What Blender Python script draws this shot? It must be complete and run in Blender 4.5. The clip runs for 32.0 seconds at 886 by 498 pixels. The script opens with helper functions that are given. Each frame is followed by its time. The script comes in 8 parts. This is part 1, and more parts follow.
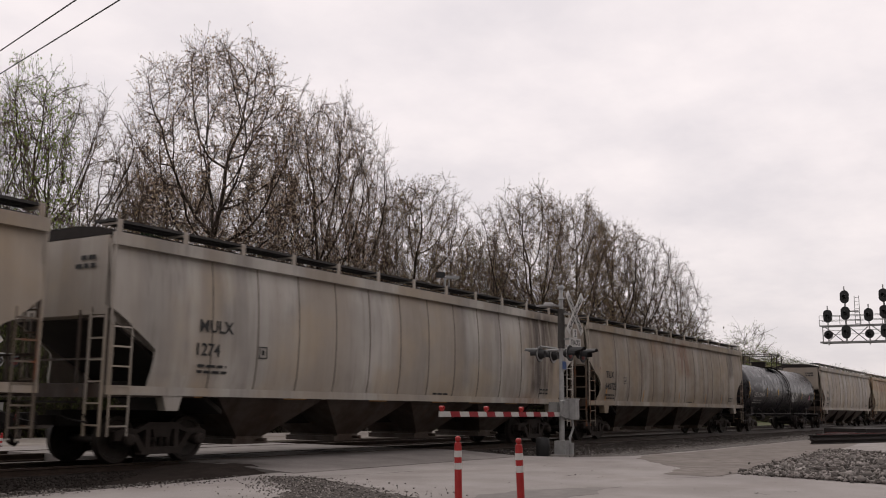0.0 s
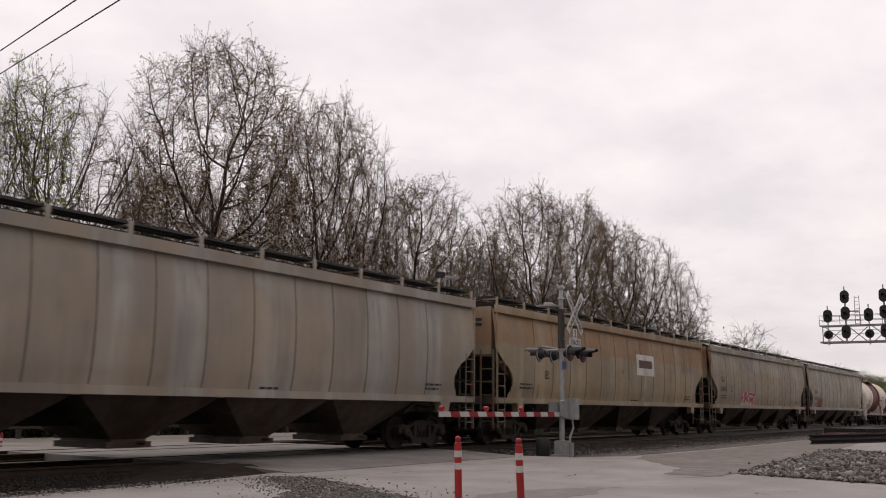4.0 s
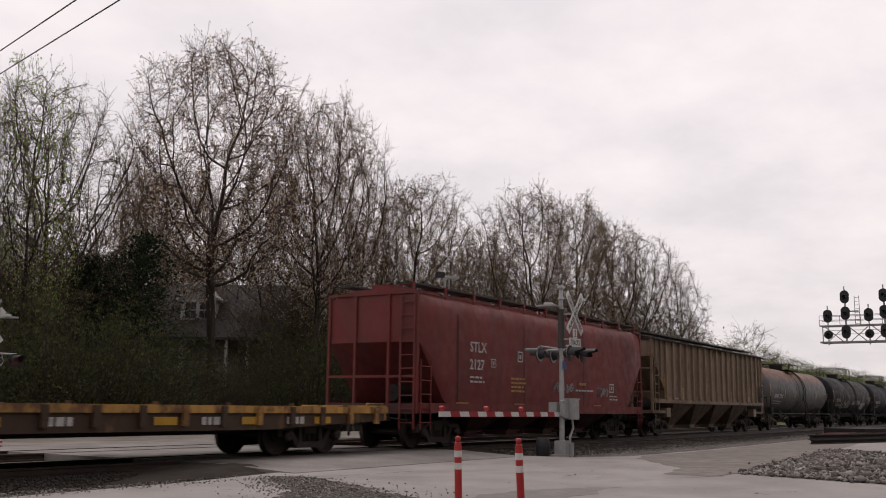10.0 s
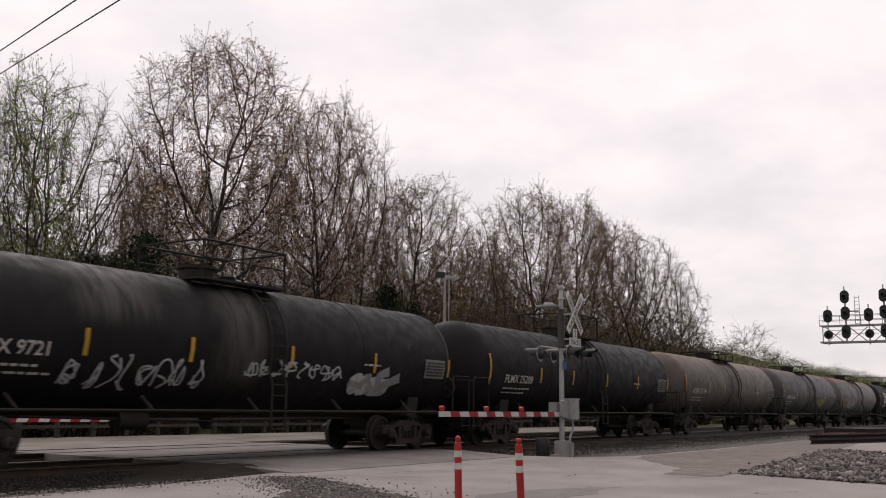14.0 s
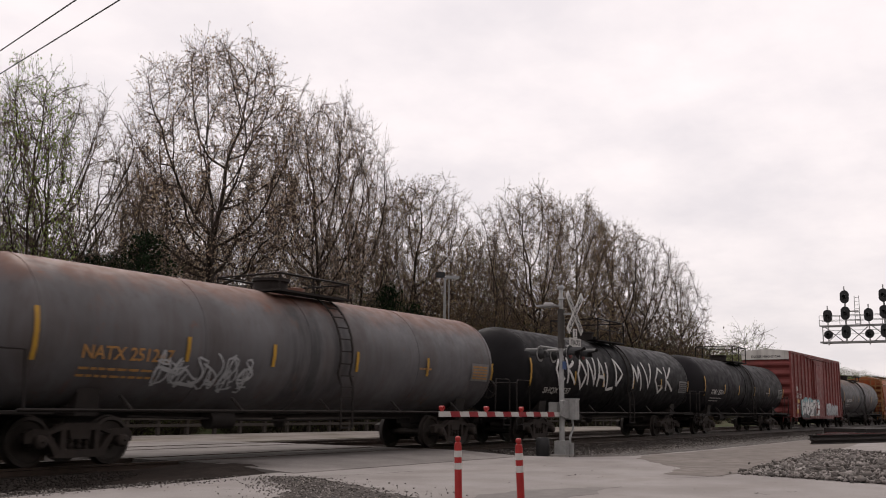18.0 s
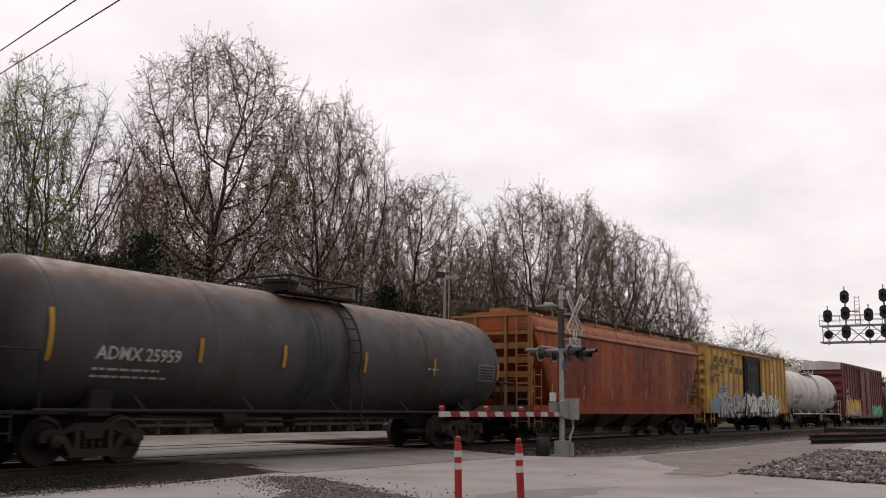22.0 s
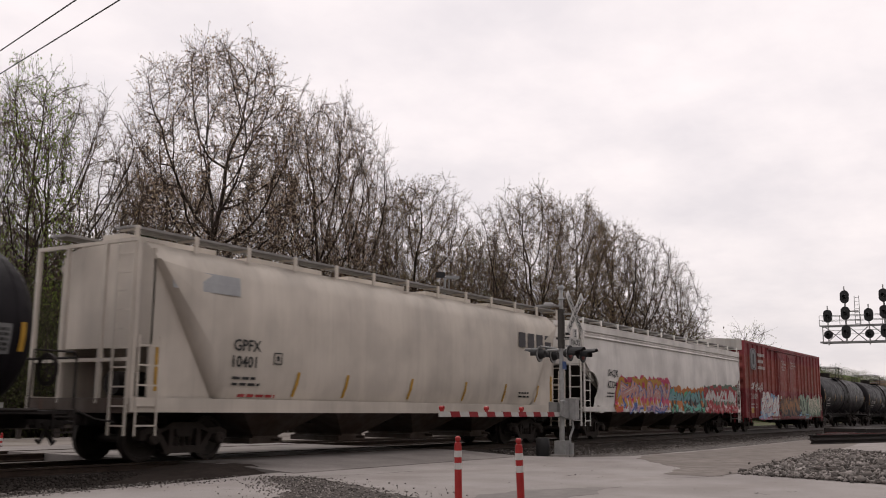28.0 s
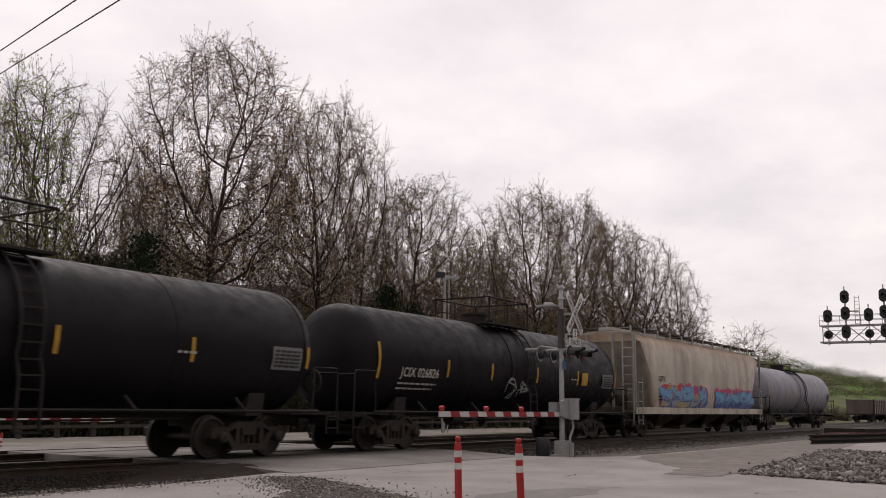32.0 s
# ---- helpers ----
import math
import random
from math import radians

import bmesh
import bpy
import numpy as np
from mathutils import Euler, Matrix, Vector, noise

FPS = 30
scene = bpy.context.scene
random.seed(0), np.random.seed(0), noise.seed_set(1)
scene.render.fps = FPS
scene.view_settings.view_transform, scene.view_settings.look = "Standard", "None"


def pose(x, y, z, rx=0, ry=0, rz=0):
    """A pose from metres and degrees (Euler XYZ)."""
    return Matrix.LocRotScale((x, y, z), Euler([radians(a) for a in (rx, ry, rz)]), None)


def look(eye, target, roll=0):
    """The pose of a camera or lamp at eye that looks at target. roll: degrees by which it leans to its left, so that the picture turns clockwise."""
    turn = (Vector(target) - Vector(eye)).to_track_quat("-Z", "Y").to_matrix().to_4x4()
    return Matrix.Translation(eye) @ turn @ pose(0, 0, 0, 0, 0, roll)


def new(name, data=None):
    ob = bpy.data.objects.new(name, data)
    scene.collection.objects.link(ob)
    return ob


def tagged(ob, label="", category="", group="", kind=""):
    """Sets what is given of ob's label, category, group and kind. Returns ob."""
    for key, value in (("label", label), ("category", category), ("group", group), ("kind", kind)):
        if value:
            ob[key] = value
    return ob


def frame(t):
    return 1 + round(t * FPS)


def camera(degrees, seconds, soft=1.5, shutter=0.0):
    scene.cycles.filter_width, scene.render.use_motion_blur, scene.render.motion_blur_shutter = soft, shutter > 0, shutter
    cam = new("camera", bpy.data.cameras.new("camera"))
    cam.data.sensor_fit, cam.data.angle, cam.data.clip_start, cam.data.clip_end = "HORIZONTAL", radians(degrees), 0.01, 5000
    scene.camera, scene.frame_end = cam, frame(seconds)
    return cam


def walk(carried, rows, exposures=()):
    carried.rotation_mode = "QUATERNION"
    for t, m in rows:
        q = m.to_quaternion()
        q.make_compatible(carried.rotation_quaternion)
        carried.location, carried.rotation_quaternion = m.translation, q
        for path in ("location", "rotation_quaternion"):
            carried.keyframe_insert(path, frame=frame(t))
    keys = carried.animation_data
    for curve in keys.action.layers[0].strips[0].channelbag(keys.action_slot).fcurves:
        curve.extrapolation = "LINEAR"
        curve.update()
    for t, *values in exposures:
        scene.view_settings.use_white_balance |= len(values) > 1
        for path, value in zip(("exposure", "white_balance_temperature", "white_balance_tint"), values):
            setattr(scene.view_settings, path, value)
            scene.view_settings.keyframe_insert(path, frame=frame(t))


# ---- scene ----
# World: x runs along the track, away from the crossing; z = 0 is the top of the rail.
# ---- camera ----
SECONDS = 32.0
TRACK_Y = 16.46          # centre line of the track that the train uses
EYE = Vector((0.0, 0.0, 1.14))
HEAD, TILT, ROLL = radians(32.625), radians(9.28), 0.67
AIM = EYE + Vector((math.cos(TILT) * math.cos(HEAD), math.cos(TILT) * math.sin(HEAD), math.sin(TILT)))
cam = camera(49.0, SECONDS, soft=1.0, shutter=0.12)
VIEW = look(EYE, AIM, ROLL)
# the iris opens and closes a little as light and dark cars pass
OPEN = [(0, -0.05), (2, -0.02), (7, 0.0), (9, -0.05), (10.5, -0.02), (12, 0.06), (18, 0.06), (20, 0.09), (22.5, 0.09), (24, -0.01), (25.2, -0.05), (28, 0.04), (30.3, -0.04), (32, 0.03)]
walk(cam, [(0, VIEW), (SECONDS, VIEW)], [(t, ev, 6720, 12) for t, ev in OPEN])


def gone(t):
    """Metres that the train has run after t seconds: it gathers a little speed."""
    return 17.023 * t + 0.021936 * t * t


# ---- light: a bright overcast sky and a weak, wide sun behind the cloud ----
SUN_UP, SUN_TURN = radians(54), radians(39)
world = bpy.data.worlds.new("overcast_sky")
scene.world = world
world.use_nodes = True
wt = world.node_tree
wt.nodes.clear()


def wn(kind, **values):
    n = wt.nodes.new(kind)
    for k, v in values.items():
        n.inputs[k].default_value = v
    return n


def wmath(op, a, b=None, clamp=False):
    n = wt.nodes.new("ShaderNodeMath")
    n.operation, n.use_clamp = op, clamp
    for i, v in enumerate((a, b)):
        if v is None:
            continue
        if isinstance(v, (int, float)):
            n.inputs[i].default_value = v
        else:
            wt.links.new(v, n.inputs[i])
    return n.outputs[0]


w_co = wt.nodes.new("ShaderNodeTexCoord")
w_sep = wt.nodes.new("ShaderNodeSeparateXYZ")
wt.links.new(w_co.outputs["Generated"], w_sep.inputs[0])
w_sky = wt.nodes.new("ShaderNodeTexSky")
w_sky.sky_type, w_sky.sun_disc = "NISHITA", False
w_sky.sun_elevation, w_sky.sun_rotation = SUN_UP, SUN_TURN
# cloud banks: long in plan, flattened towards the horizon
w_div = wmath("ADD", wmath("MAXIMUM", w_sep.outputs[2], 0.0), 0.22)
w_com = wt.nodes.new("ShaderNodeCombineXYZ")
wt.links.new(wmath("DIVIDE", w_sep.outputs[0], w_div), w_com.inputs[0])
wt.links.new(wmath("DIVIDE", w_sep.outputs[1], w_div), w_com.inputs[1])
w_no = wn("ShaderNodeTexNoise", Scale=2.1, Detail=6.0, Roughness=0.56)
wt.links.new(w_com.outputs[0], w_no.inputs["Vector"])
w_map = wn("ShaderNodeMapRange", **{"From Min": 0.36, "From Max": 0.66})
wt.links.new(w_no.outputs[0], w_map.inputs[0])
w_cl = wt.nodes.new("ShaderNodeMix")
w_cl.data_type = "RGBA"
w_cl.inputs[6].default_value, w_cl.inputs[7].default_value = (0.855, 0.815, 0.848, 1), (1.05, 0.985, 0.995, 1)
wt.links.new(w_map.outputs[0], w_cl.inputs[0])
w_hz = wn("ShaderNodeMapRange", **{"From Min": -0.02, "From Max": 0.30, "To Min": 0.86, "To Max": 1.0})
wt.links.new(w_sep.outputs[2], w_hz.inputs[0])
w_mul = wt.nodes.new("ShaderNodeMix")
w_mul.data_type, w_mul.blend_type = "RGBA", "MULTIPLY"
w_mul.inputs[0].default_value = 1.0
wt.links.new(w_cl.outputs[2], w_mul.inputs[6])
wt.links.new(w_hz.outputs[0], w_mul.inputs[7])
w_skyb = wt.nodes.new("ShaderNodeBackground")
w_skyb.inputs[1].default_value = 0.10
wt.links.new(w_sky.outputs[0], w_skyb.inputs[0])
w_clb = wt.nodes.new("ShaderNodeBackground")
w_clb.inputs[1].default_value = 1.0
wt.links.new(w_mul.outputs[2], w_clb.inputs[0])
w_mix = wn("ShaderNodeMixShader", Fac=0.94)
wt.links.new(w_skyb.outputs[0], w_mix.inputs[1])
wt.links.new(w_clb.outputs[0], w_mix.inputs[2])
w_out = wt.nodes.new("ShaderNodeOutputWorld")
wt.links.new(w_mix.outputs[0], w_out.inputs[0])

sun = new("sun", bpy.data.lights.new("sun", "SUN"))
sun.data.energy, sun.data.angle, sun.data.color = 1.0, radians(25), (1.0, 0.96, 0.92)
sun.matrix_world = look((40, 50, 90), (0, 0, 0))
# ---- materials ----
def rgb(r, g, b):
    return (r, g, b, 1.0)


class Nodes:
    """A small builder for node materials."""

    def __init__(self, name):
        self.m = bpy.data.materials.new(name)
        self.m.use_nodes = True
        self.t = self.m.node_tree
        self.bsdf = self.t.nodes["Principled BSDF"]
        self.co = self.t.nodes.new("ShaderNodeTexCoord").outputs["Object"]

    def put(self, socket, v):
        if v is None:
            return
        if isinstance(v, bpy.types.NodeSocket):
            self.t.links.new(v, socket)
        else:
            socket.default_value = v

    def node(self, kind, **values):
        n = self.t.nodes.new(kind)
        for k, v in values.items():
            self.put(n.inputs[k], v)
        return n

    def noise(self, scale, detail=4.0, rough=0.55, stretch=None, offset=None):
        vec = self.co
        if stretch or offset:
            mp = self.t.nodes.new("ShaderNodeMapping")
            self.t.links.new(self.co, mp.inputs[0])
            if stretch:
                mp.inputs["Scale"].default_value = stretch
            if offset:
                mp.inputs["Location"].default_value = offset
            vec = mp.outputs[0]
        return self.node("ShaderNodeTexNoise", Vector=vec, Scale=scale, Detail=detail, Roughness=rough).outputs[0]

    def ramp(self, v, a, b, lo=0.0, hi=1.0):
        n = self.node("ShaderNodeMapRange", Value=v)
        n.interpolation_type = "SMOOTHSTEP"
        for k, x in (("From Min", a), ("From Max", b), ("To Min", lo), ("To Max", hi)):
            n.inputs[k].default_value = x
        return n.outputs[0]

    def math(self, op, a, b):
        n = self.t.nodes.new("ShaderNodeMath")
        n.operation = op
        self.put(n.inputs[0], a)
        self.put(n.inputs[1], b)
        return n.outputs[0]

    def mix(self, f, a, b, mode="MIX"):
        n = self.t.nodes.new("ShaderNodeMix")
        n.data_type, n.blend_type = "RGBA", mode
        self.put(n.inputs[0], f)
        self.put(n.inputs[6], a)
        self.put(n.inputs[7], b)
        return n.outputs[2]

    def axis(self, i):
        n = self.t.nodes.new("ShaderNodeSeparateXYZ")
        self.t.links.new(self.co, n.inputs[0])
        return n.outputs[i]

    def bump(self, v, strength=0.3, dist=0.02):
        n = self.node("ShaderNodeBump", Strength=strength, Distance=dist, Height=v)
        self.t.links.new(n.outputs[0], self.bsdf.inputs["Normal"])

    def done(self, colour, rough=0.6, metal=0.0, spec=0.4):
        self.put(self.bsdf.inputs["Base Color"], colour)
        self.put(self.bsdf.inputs["Roughness"], rough)
        self.put(self.bsdf.inputs["Metallic"], metal)
        self.put(self.bsdf.inputs["Specular IOR Level"], spec)
        return self.m


RUST = rgb(0.17, 0.062, 0.026)
DIRT_FILM = rgb(0.052, 0.032, 0.023)
made_paint = {}


def paint(name, colour, rust=0.2, grime=0.35, rough=0.55, top=None, bands=(), shift=0.0, rust_colour=RUST, spec=0.25, stains=(), sheet=0.0):
    """Weathered car paint: rain streaks, rust blooms, grime. top: (colour, z, softness, amount). bands: (colour, z0, z1, amount)."""
    if name in made_paint:
        return made_paint[name]
    n = Nodes(name)
    black = max(colour[:3]) < 0.03
    GRIME = rgb(*[v * 0.7 for v in colour[:3]]) if black else DIRT_FILM
    spec = 0.09 if black and spec == 0.25 else spec
    c = n.mix(n.ramp(n.noise(0.7, 3, 0.5, offset=(shift, 0, 0)), 0.35, 0.65), colour, rgb(*[0.8 * v for v in colour[:3]]))
    # broad panel-wide fading, then narrow vertical rain streaks
    st = n.noise(1.0, 3, 0.6, stretch=(1.3, 1.3, 0.10), offset=(shift, 3, 0))
    c = n.mix(n.math("MULTIPLY", n.ramp(st, 0.42, 0.66), grime), c, GRIME)
    fine = n.noise(1.0, 3, 0.65, stretch=(7, 7, 0.35), offset=(shift, 9, 1))
    c = n.mix(n.math("MULTIPLY", n.ramp(fine, 0.48, 0.75), grime * 0.85), c, GRIME)
    blot = n.noise(1.0, 4, 0.6, stretch=(0.55, 0.55, 0.16), offset=(shift, 4, 6))
    c = n.mix(n.ramp(blot, 0.56, 0.72, 0.0, min(0.85, grime * 1.3)), c, GRIME)
    if sheet:      # sheets of the side that have weathered apart
        pan = n.noise(1.0, 1, 0.4, stretch=(0.8, 0.0, 0.05), offset=(shift, 0, 0))
        c = n.mix(n.ramp(pan, 0.40, 0.60, 0.0, sheet), c, rgb(*[v * w for v, w in zip(colour[:3], (0.66, 0.60, 0.54))]))
        warm = n.noise(1.0, 4, 0.6, stretch=(0.5, 0.5, 0.45), offset=(shift, 2, 9))
        c = n.mix(n.ramp(warm, 0.45, 0.70, 0.0, 0.55), c, rgb(colour[0] * 0.92, colour[1] * 0.78, colour[2] * 0.60))
    for x, half, z0, z1, col, amount in stains:
        dx = n.math("ABSOLUTE", n.math("SUBTRACT", n.math("ADD", n.axis(0), n.math("MULTIPLY", n.noise(1.0, 3, 0.6, stretch=(0.6, 0.6, 0.9), offset=(shift, x, 2)), half * 0.9)), x + half * 0.45), 0.0)
        m = n.math("MULTIPLY", n.ramp(dx, half * 0.35, half * 1.05, 1.0, 0.0), n.math("MULTIPLY", n.ramp(n.axis(2), z0 - 0.25, z0 + 0.35), n.ramp(n.axis(2), z1 - 0.35, z1 + 0.2, 1.0, 0.0)))
        m = n.math("MULTIPLY", m, n.ramp(n.noise(1.0, 4, 0.62, stretch=(3.4, 1.2, 0.40), offset=(shift, 8, x)), 0.34, 0.60, 0.15, 1.0))
        c = n.mix(n.math("MULTIPLY", m, amount), c, col)
    for col, z0, z1, amount in bands:
        z = n.math("ADD", n.axis(2), n.math("MULTIPLY", n.noise(1.0, 4, 0.6, stretch=(2.2, 2.2, 0.4), offset=(shift, 1, 4)), 0.35))
        inside = n.math("MULTIPLY", n.ramp(z, z0 + 0.1, z0 + 0.25), n.ramp(z, z1 + 0.1, z1 + 0.3, 1.0, 0.0))
        inside = n.math("MULTIPLY", inside, n.ramp(n.noise(1.1, 4, 0.6, stretch=(1.0, 1.0, 0.25), offset=(shift, 7, 2)), 0.3, 0.55, 0.35, 1.0))
        c = n.mix(n.math("MULTIPLY", inside, amount), c, col)
    if top:
        col, z0, soft, amount = top
        z = n.math("ADD", n.axis(2), n.math("MULTIPLY", n.noise(0.9, 5, 0.65, stretch=(1.4, 1.4, 0.6), offset=(shift, 2, 5)), 1.1))
        c = n.mix(n.math("MULTIPLY", n.ramp(z, z0 + 0.55 - soft, z0 + 0.55 + soft), amount), c, col)
    if rust:
        spots = n.noise(1.6, 6, 0.7, stretch=(1, 1, 0.7), offset=(shift, 5, 8))
        c = n.mix(n.ramp(spots, 0.68 - 0.2 * rust, 0.80 - 0.15 * rust, 0.0, min(1.0, 0.4 + rust)), c, rust_colour)
        sr = n.noise(1.0, 4, 0.6, stretch=(3.2, 3.2, 0.22), offset=(shift, 6, 3))
        c = n.mix(n.ramp(sr, 0.60, 0.76, 0.0, 0.9 * rust), c, rust_colour)
    n.bump(n.noise(1.6, 2, 0.5, offset=(shift, 0, 0)), 0.02 if black else 0.10, 0.02)
    r = n.ramp(n.noise(3.0, 4, 0.6), 0.3, 0.7, rough - 0.1, min(1.0, rough + 0.15))
    made_paint[name] = n.done(c, r, 0.0, spec)
    return made_paint[name]


def plain(name, colour, rough=0.6, metal=0.0, vary=0.25, scale=6.0, bump=0.0, spec=0.4):
    """A simple surface with two scales of variation."""
    if name in made_paint:
        return made_paint[name]
    n = Nodes(name)
    dark = rgb(*[v * (1 - vary) for v in colour[:3]])
    c = n.mix(n.ramp(n.noise(scale, 5, 0.6), 0.3, 0.7), dark, colour)
    c = n.mix(n.ramp(n.noise(scale * 0.15, 3, 0.5), 0.35, 0.65, 0, 0.5), c, dark)
    if bump:
        n.bump(n.noise(scale * 4, 4, 0.6), 0.4, bump)
    made_paint[name] = n.done(c, rough, metal, spec)
    return made_paint[name]


STEEL_DIRT = plain("dirty_cast_steel", rgb(0.036, 0.026, 0.021), 0.8, 0.0, 0.45, 5)
WHEEL = plain("wheel_steel", rgb(0.045, 0.035, 0.030), 0.65, 0.2, 0.4, 5)
RAIL_TOP = plain("rail_steel", rgb(0.065, 0.044, 0.034), 0.5, 0.4, 0.4, 3)
DARK = plain("black_underframe", rgb(0.020, 0.015, 0.013), 0.85, 0.0, 0.4, 4)
GRATE = plain("galvanised_grating", rgb(0.055, 0.052, 0.05), 0.75, 0.1, 0.4, 5)
YELLOW = plain("yellow_reflective", rgb(0.50, 0.28, 0.03), 0.5, 0.0, 0.3, 4)
WHITE_INK = plain("white_stencil", rgb(0.50, 0.48, 0.46), 0.7, 0.0, 0.3, 5)
BLACK_INK = plain("black_stencil", rgb(0.03, 0.03, 0.03), 0.7, 0.0, 0.3, 5)
RED_INK = plain("red_stencil", rgb(0.42, 0.05, 0.05), 0.7, 0.0, 0.3, 5)
# ---- geometry helpers ----
class Geo:
    """Collects vertices and faces of one mesh."""

    def __init__(self):
        self.v, self.f = [], []

    def add(self, verts, faces):
        o = len(self.v)
        self.v += [tuple(p) for p in verts]
        self.f += [tuple(i + o for i in f) for f in faces]
        return self

    def box(self, x0, x1, y0, y1, z0, z1):
        v = [(x, y, z) for x in (x0, x1) for y in (y0, y1) for z in (z0, z1)]
        return self.add(v, [(0, 1, 3, 2), (4, 6, 7, 5), (0, 4, 5, 1), (2, 3, 7, 6), (0, 2, 6, 4), (1, 5, 7, 3)])

    def prism(self, outline, a, b, axis="y"):
        """An outline of (u, w) pairs pushed from a to b along an axis: y -> (x, z), x -> (y, z), z -> (x, y)."""
        n = len(outline)
        put = {"y": lambda u, w, s: (u, s, w), "x": lambda u, w, s: (s, u, w), "z": lambda u, w, s: (u, w, s)}[axis]
        v = [put(u, w, a) for u, w in outline] + [put(u, w, b) for u, w in outline]
        f = [tuple(range(n))[::-1], tuple(range(n, 2 * n))] + [(i, (i + 1) % n, n + (i + 1) % n, n + i) for i in range(n)]
        return self.add(v, f)

    def tube(self, path, r, n=6, caps=True):
        """A round bar along a path; r: a number, or one for each point."""
        path = [Vector(p) for p in path]
        rs = r if isinstance(r, (list, tuple)) else [r] * len(path)
        rings = []
        for i, p in enumerate(path):
            d = (path[min(i + 1, len(path) - 1)] - path[max(i - 1, 0)]).normalized()
            a = d.orthogonal().normalized() if i == 0 else (rings_a - d * rings_a.dot(d)).normalized()
            rings_a = a
            b = d.cross(a)
            rings.append([p + (a * math.cos(k * math.tau / n) + b * math.sin(k * math.tau / n)) * rs[i] for k in range(n)])
        return self.loft(rings, caps)

    def loft(self, rings, caps=True):
        n, o = len(rings[0]), len(self.v)
        self.v += [tuple(p) for ring in rings for p in ring]
        for i in range(len(rings) - 1):
            for k in range(n):
                self.f.append((o + i * n + k, o + i * n + (k + 1) % n, o + (i + 1) * n + (k + 1) % n, o + (i + 1) * n + k))
        if caps:
            self.f.append(tuple(o + k for k in range(n))[::-1])
            self.f.append(tuple(o + (len(rings) - 1) * n + k for k in range(n)))
        return self

    def lathe(self, profile, axis="y", n=24, at=(0, 0, 0), caps=False):
        """Turned about an axis through at: profile of (distance along the axis, radius)."""
        rings = []
        for s, r in profile:
            ring = []
            for k in range(n):
                a = k * math.tau / n
                c, d = r * math.cos(a), r * math.sin(a)
                q = {"y": (d, s, c), "x": (s, c, d), "z": (c, d, s)}[axis]
                ring.append((q[0] + at[0], q[1] + at[1], q[2] + at[2]))
            rings.append(ring)
        return self.loft(rings, caps)

    def mesh(self, name, smooth=None):
        me = bpy.data.meshes.new(name)
        me.from_pydata(self.v, [], self.f)
        me.validate()
        bm = bmesh.new()
        bm.from_mesh(me)
        bmesh.ops.recalc_face_normals(bm, faces=bm.faces)
        bm.to_mesh(me)
        bm.free()
        if smooth:
            me.shade_smooth()
            me.set_sharp_from_angle(angle=radians(smooth))
        return me


def part(name, geo, material, parent, label="", smooth=None, m=None):
    """One mesh object under a thing or a part; geo: a Geo, or a mesh to share."""
    me = geo if isinstance(geo, bpy.types.Mesh) else geo.mesh(name, smooth)
    if not me.materials:
        me.materials.append(material)
    ob = new(name, me)
    ob.parent = parent
    if m is not None:
        ob.matrix_basis = m
    return tagged(ob, label)


def thing(name, label, category, group="", kind="", at=(0, 0, 0)):
    ob = new(name)
    ob.location = at
    return tagged(ob, label, category, group, kind)


def solid(name, geo, material, label, category, group="", kind="", smooth=None, m=None):
    """A top-level thing that is one mesh."""
    ob = part(name, geo, material, None, "", smooth, m)
    return tagged(ob, label, category, group, kind)


def word(text, size, width=None, squeeze=1.0, bold=0.022):
    """The outline mesh of a word in the built-in font, in the x-z plane, as (verts, faces), its lower left corner at 0."""
    cu = bpy.data.curves.new("word", "FONT")
    cu.body, cu.size, cu.resolution_u, cu.offset = text, size / 0.70, 2, size * bold
    ob = bpy.data.objects.new("word", cu)
    scene.collection.objects.link(ob)
    bpy.context.view_layer.update()
    me = ob.evaluated_get(bpy.context.evaluated_depsgraph_get()).to_mesh()
    vs = [(v.co.x * squeeze, v.co.y) for v in me.vertices]
    fs = [tuple(p.vertices) for p in me.polygons]
    bpy.data.objects.remove(ob)
    bpy.data.curves.remove(cu)
    x0 = min(v[0] for v in vs)
    w = max(v[0] for v in vs) - x0
    k = (width / w) if width else 1.0
    return [((x - x0) * k, z) for x, z in vs], fs


def skin(surface, flat, lift=0.012):
    """Lays flat (x, z) outlines on a surface: a function of (x, z, lift) that gives the point."""
    return [surface(x, z, lift) for x, z in flat]
# ---- ground, track and road ----
def ground_z(y):
    """Level at the tracks, then a slope up into the wood."""
    return -0.36 + min(4.2, max(0.0, (y - 36.0) * 0.16)) if y < 400 else -0.36


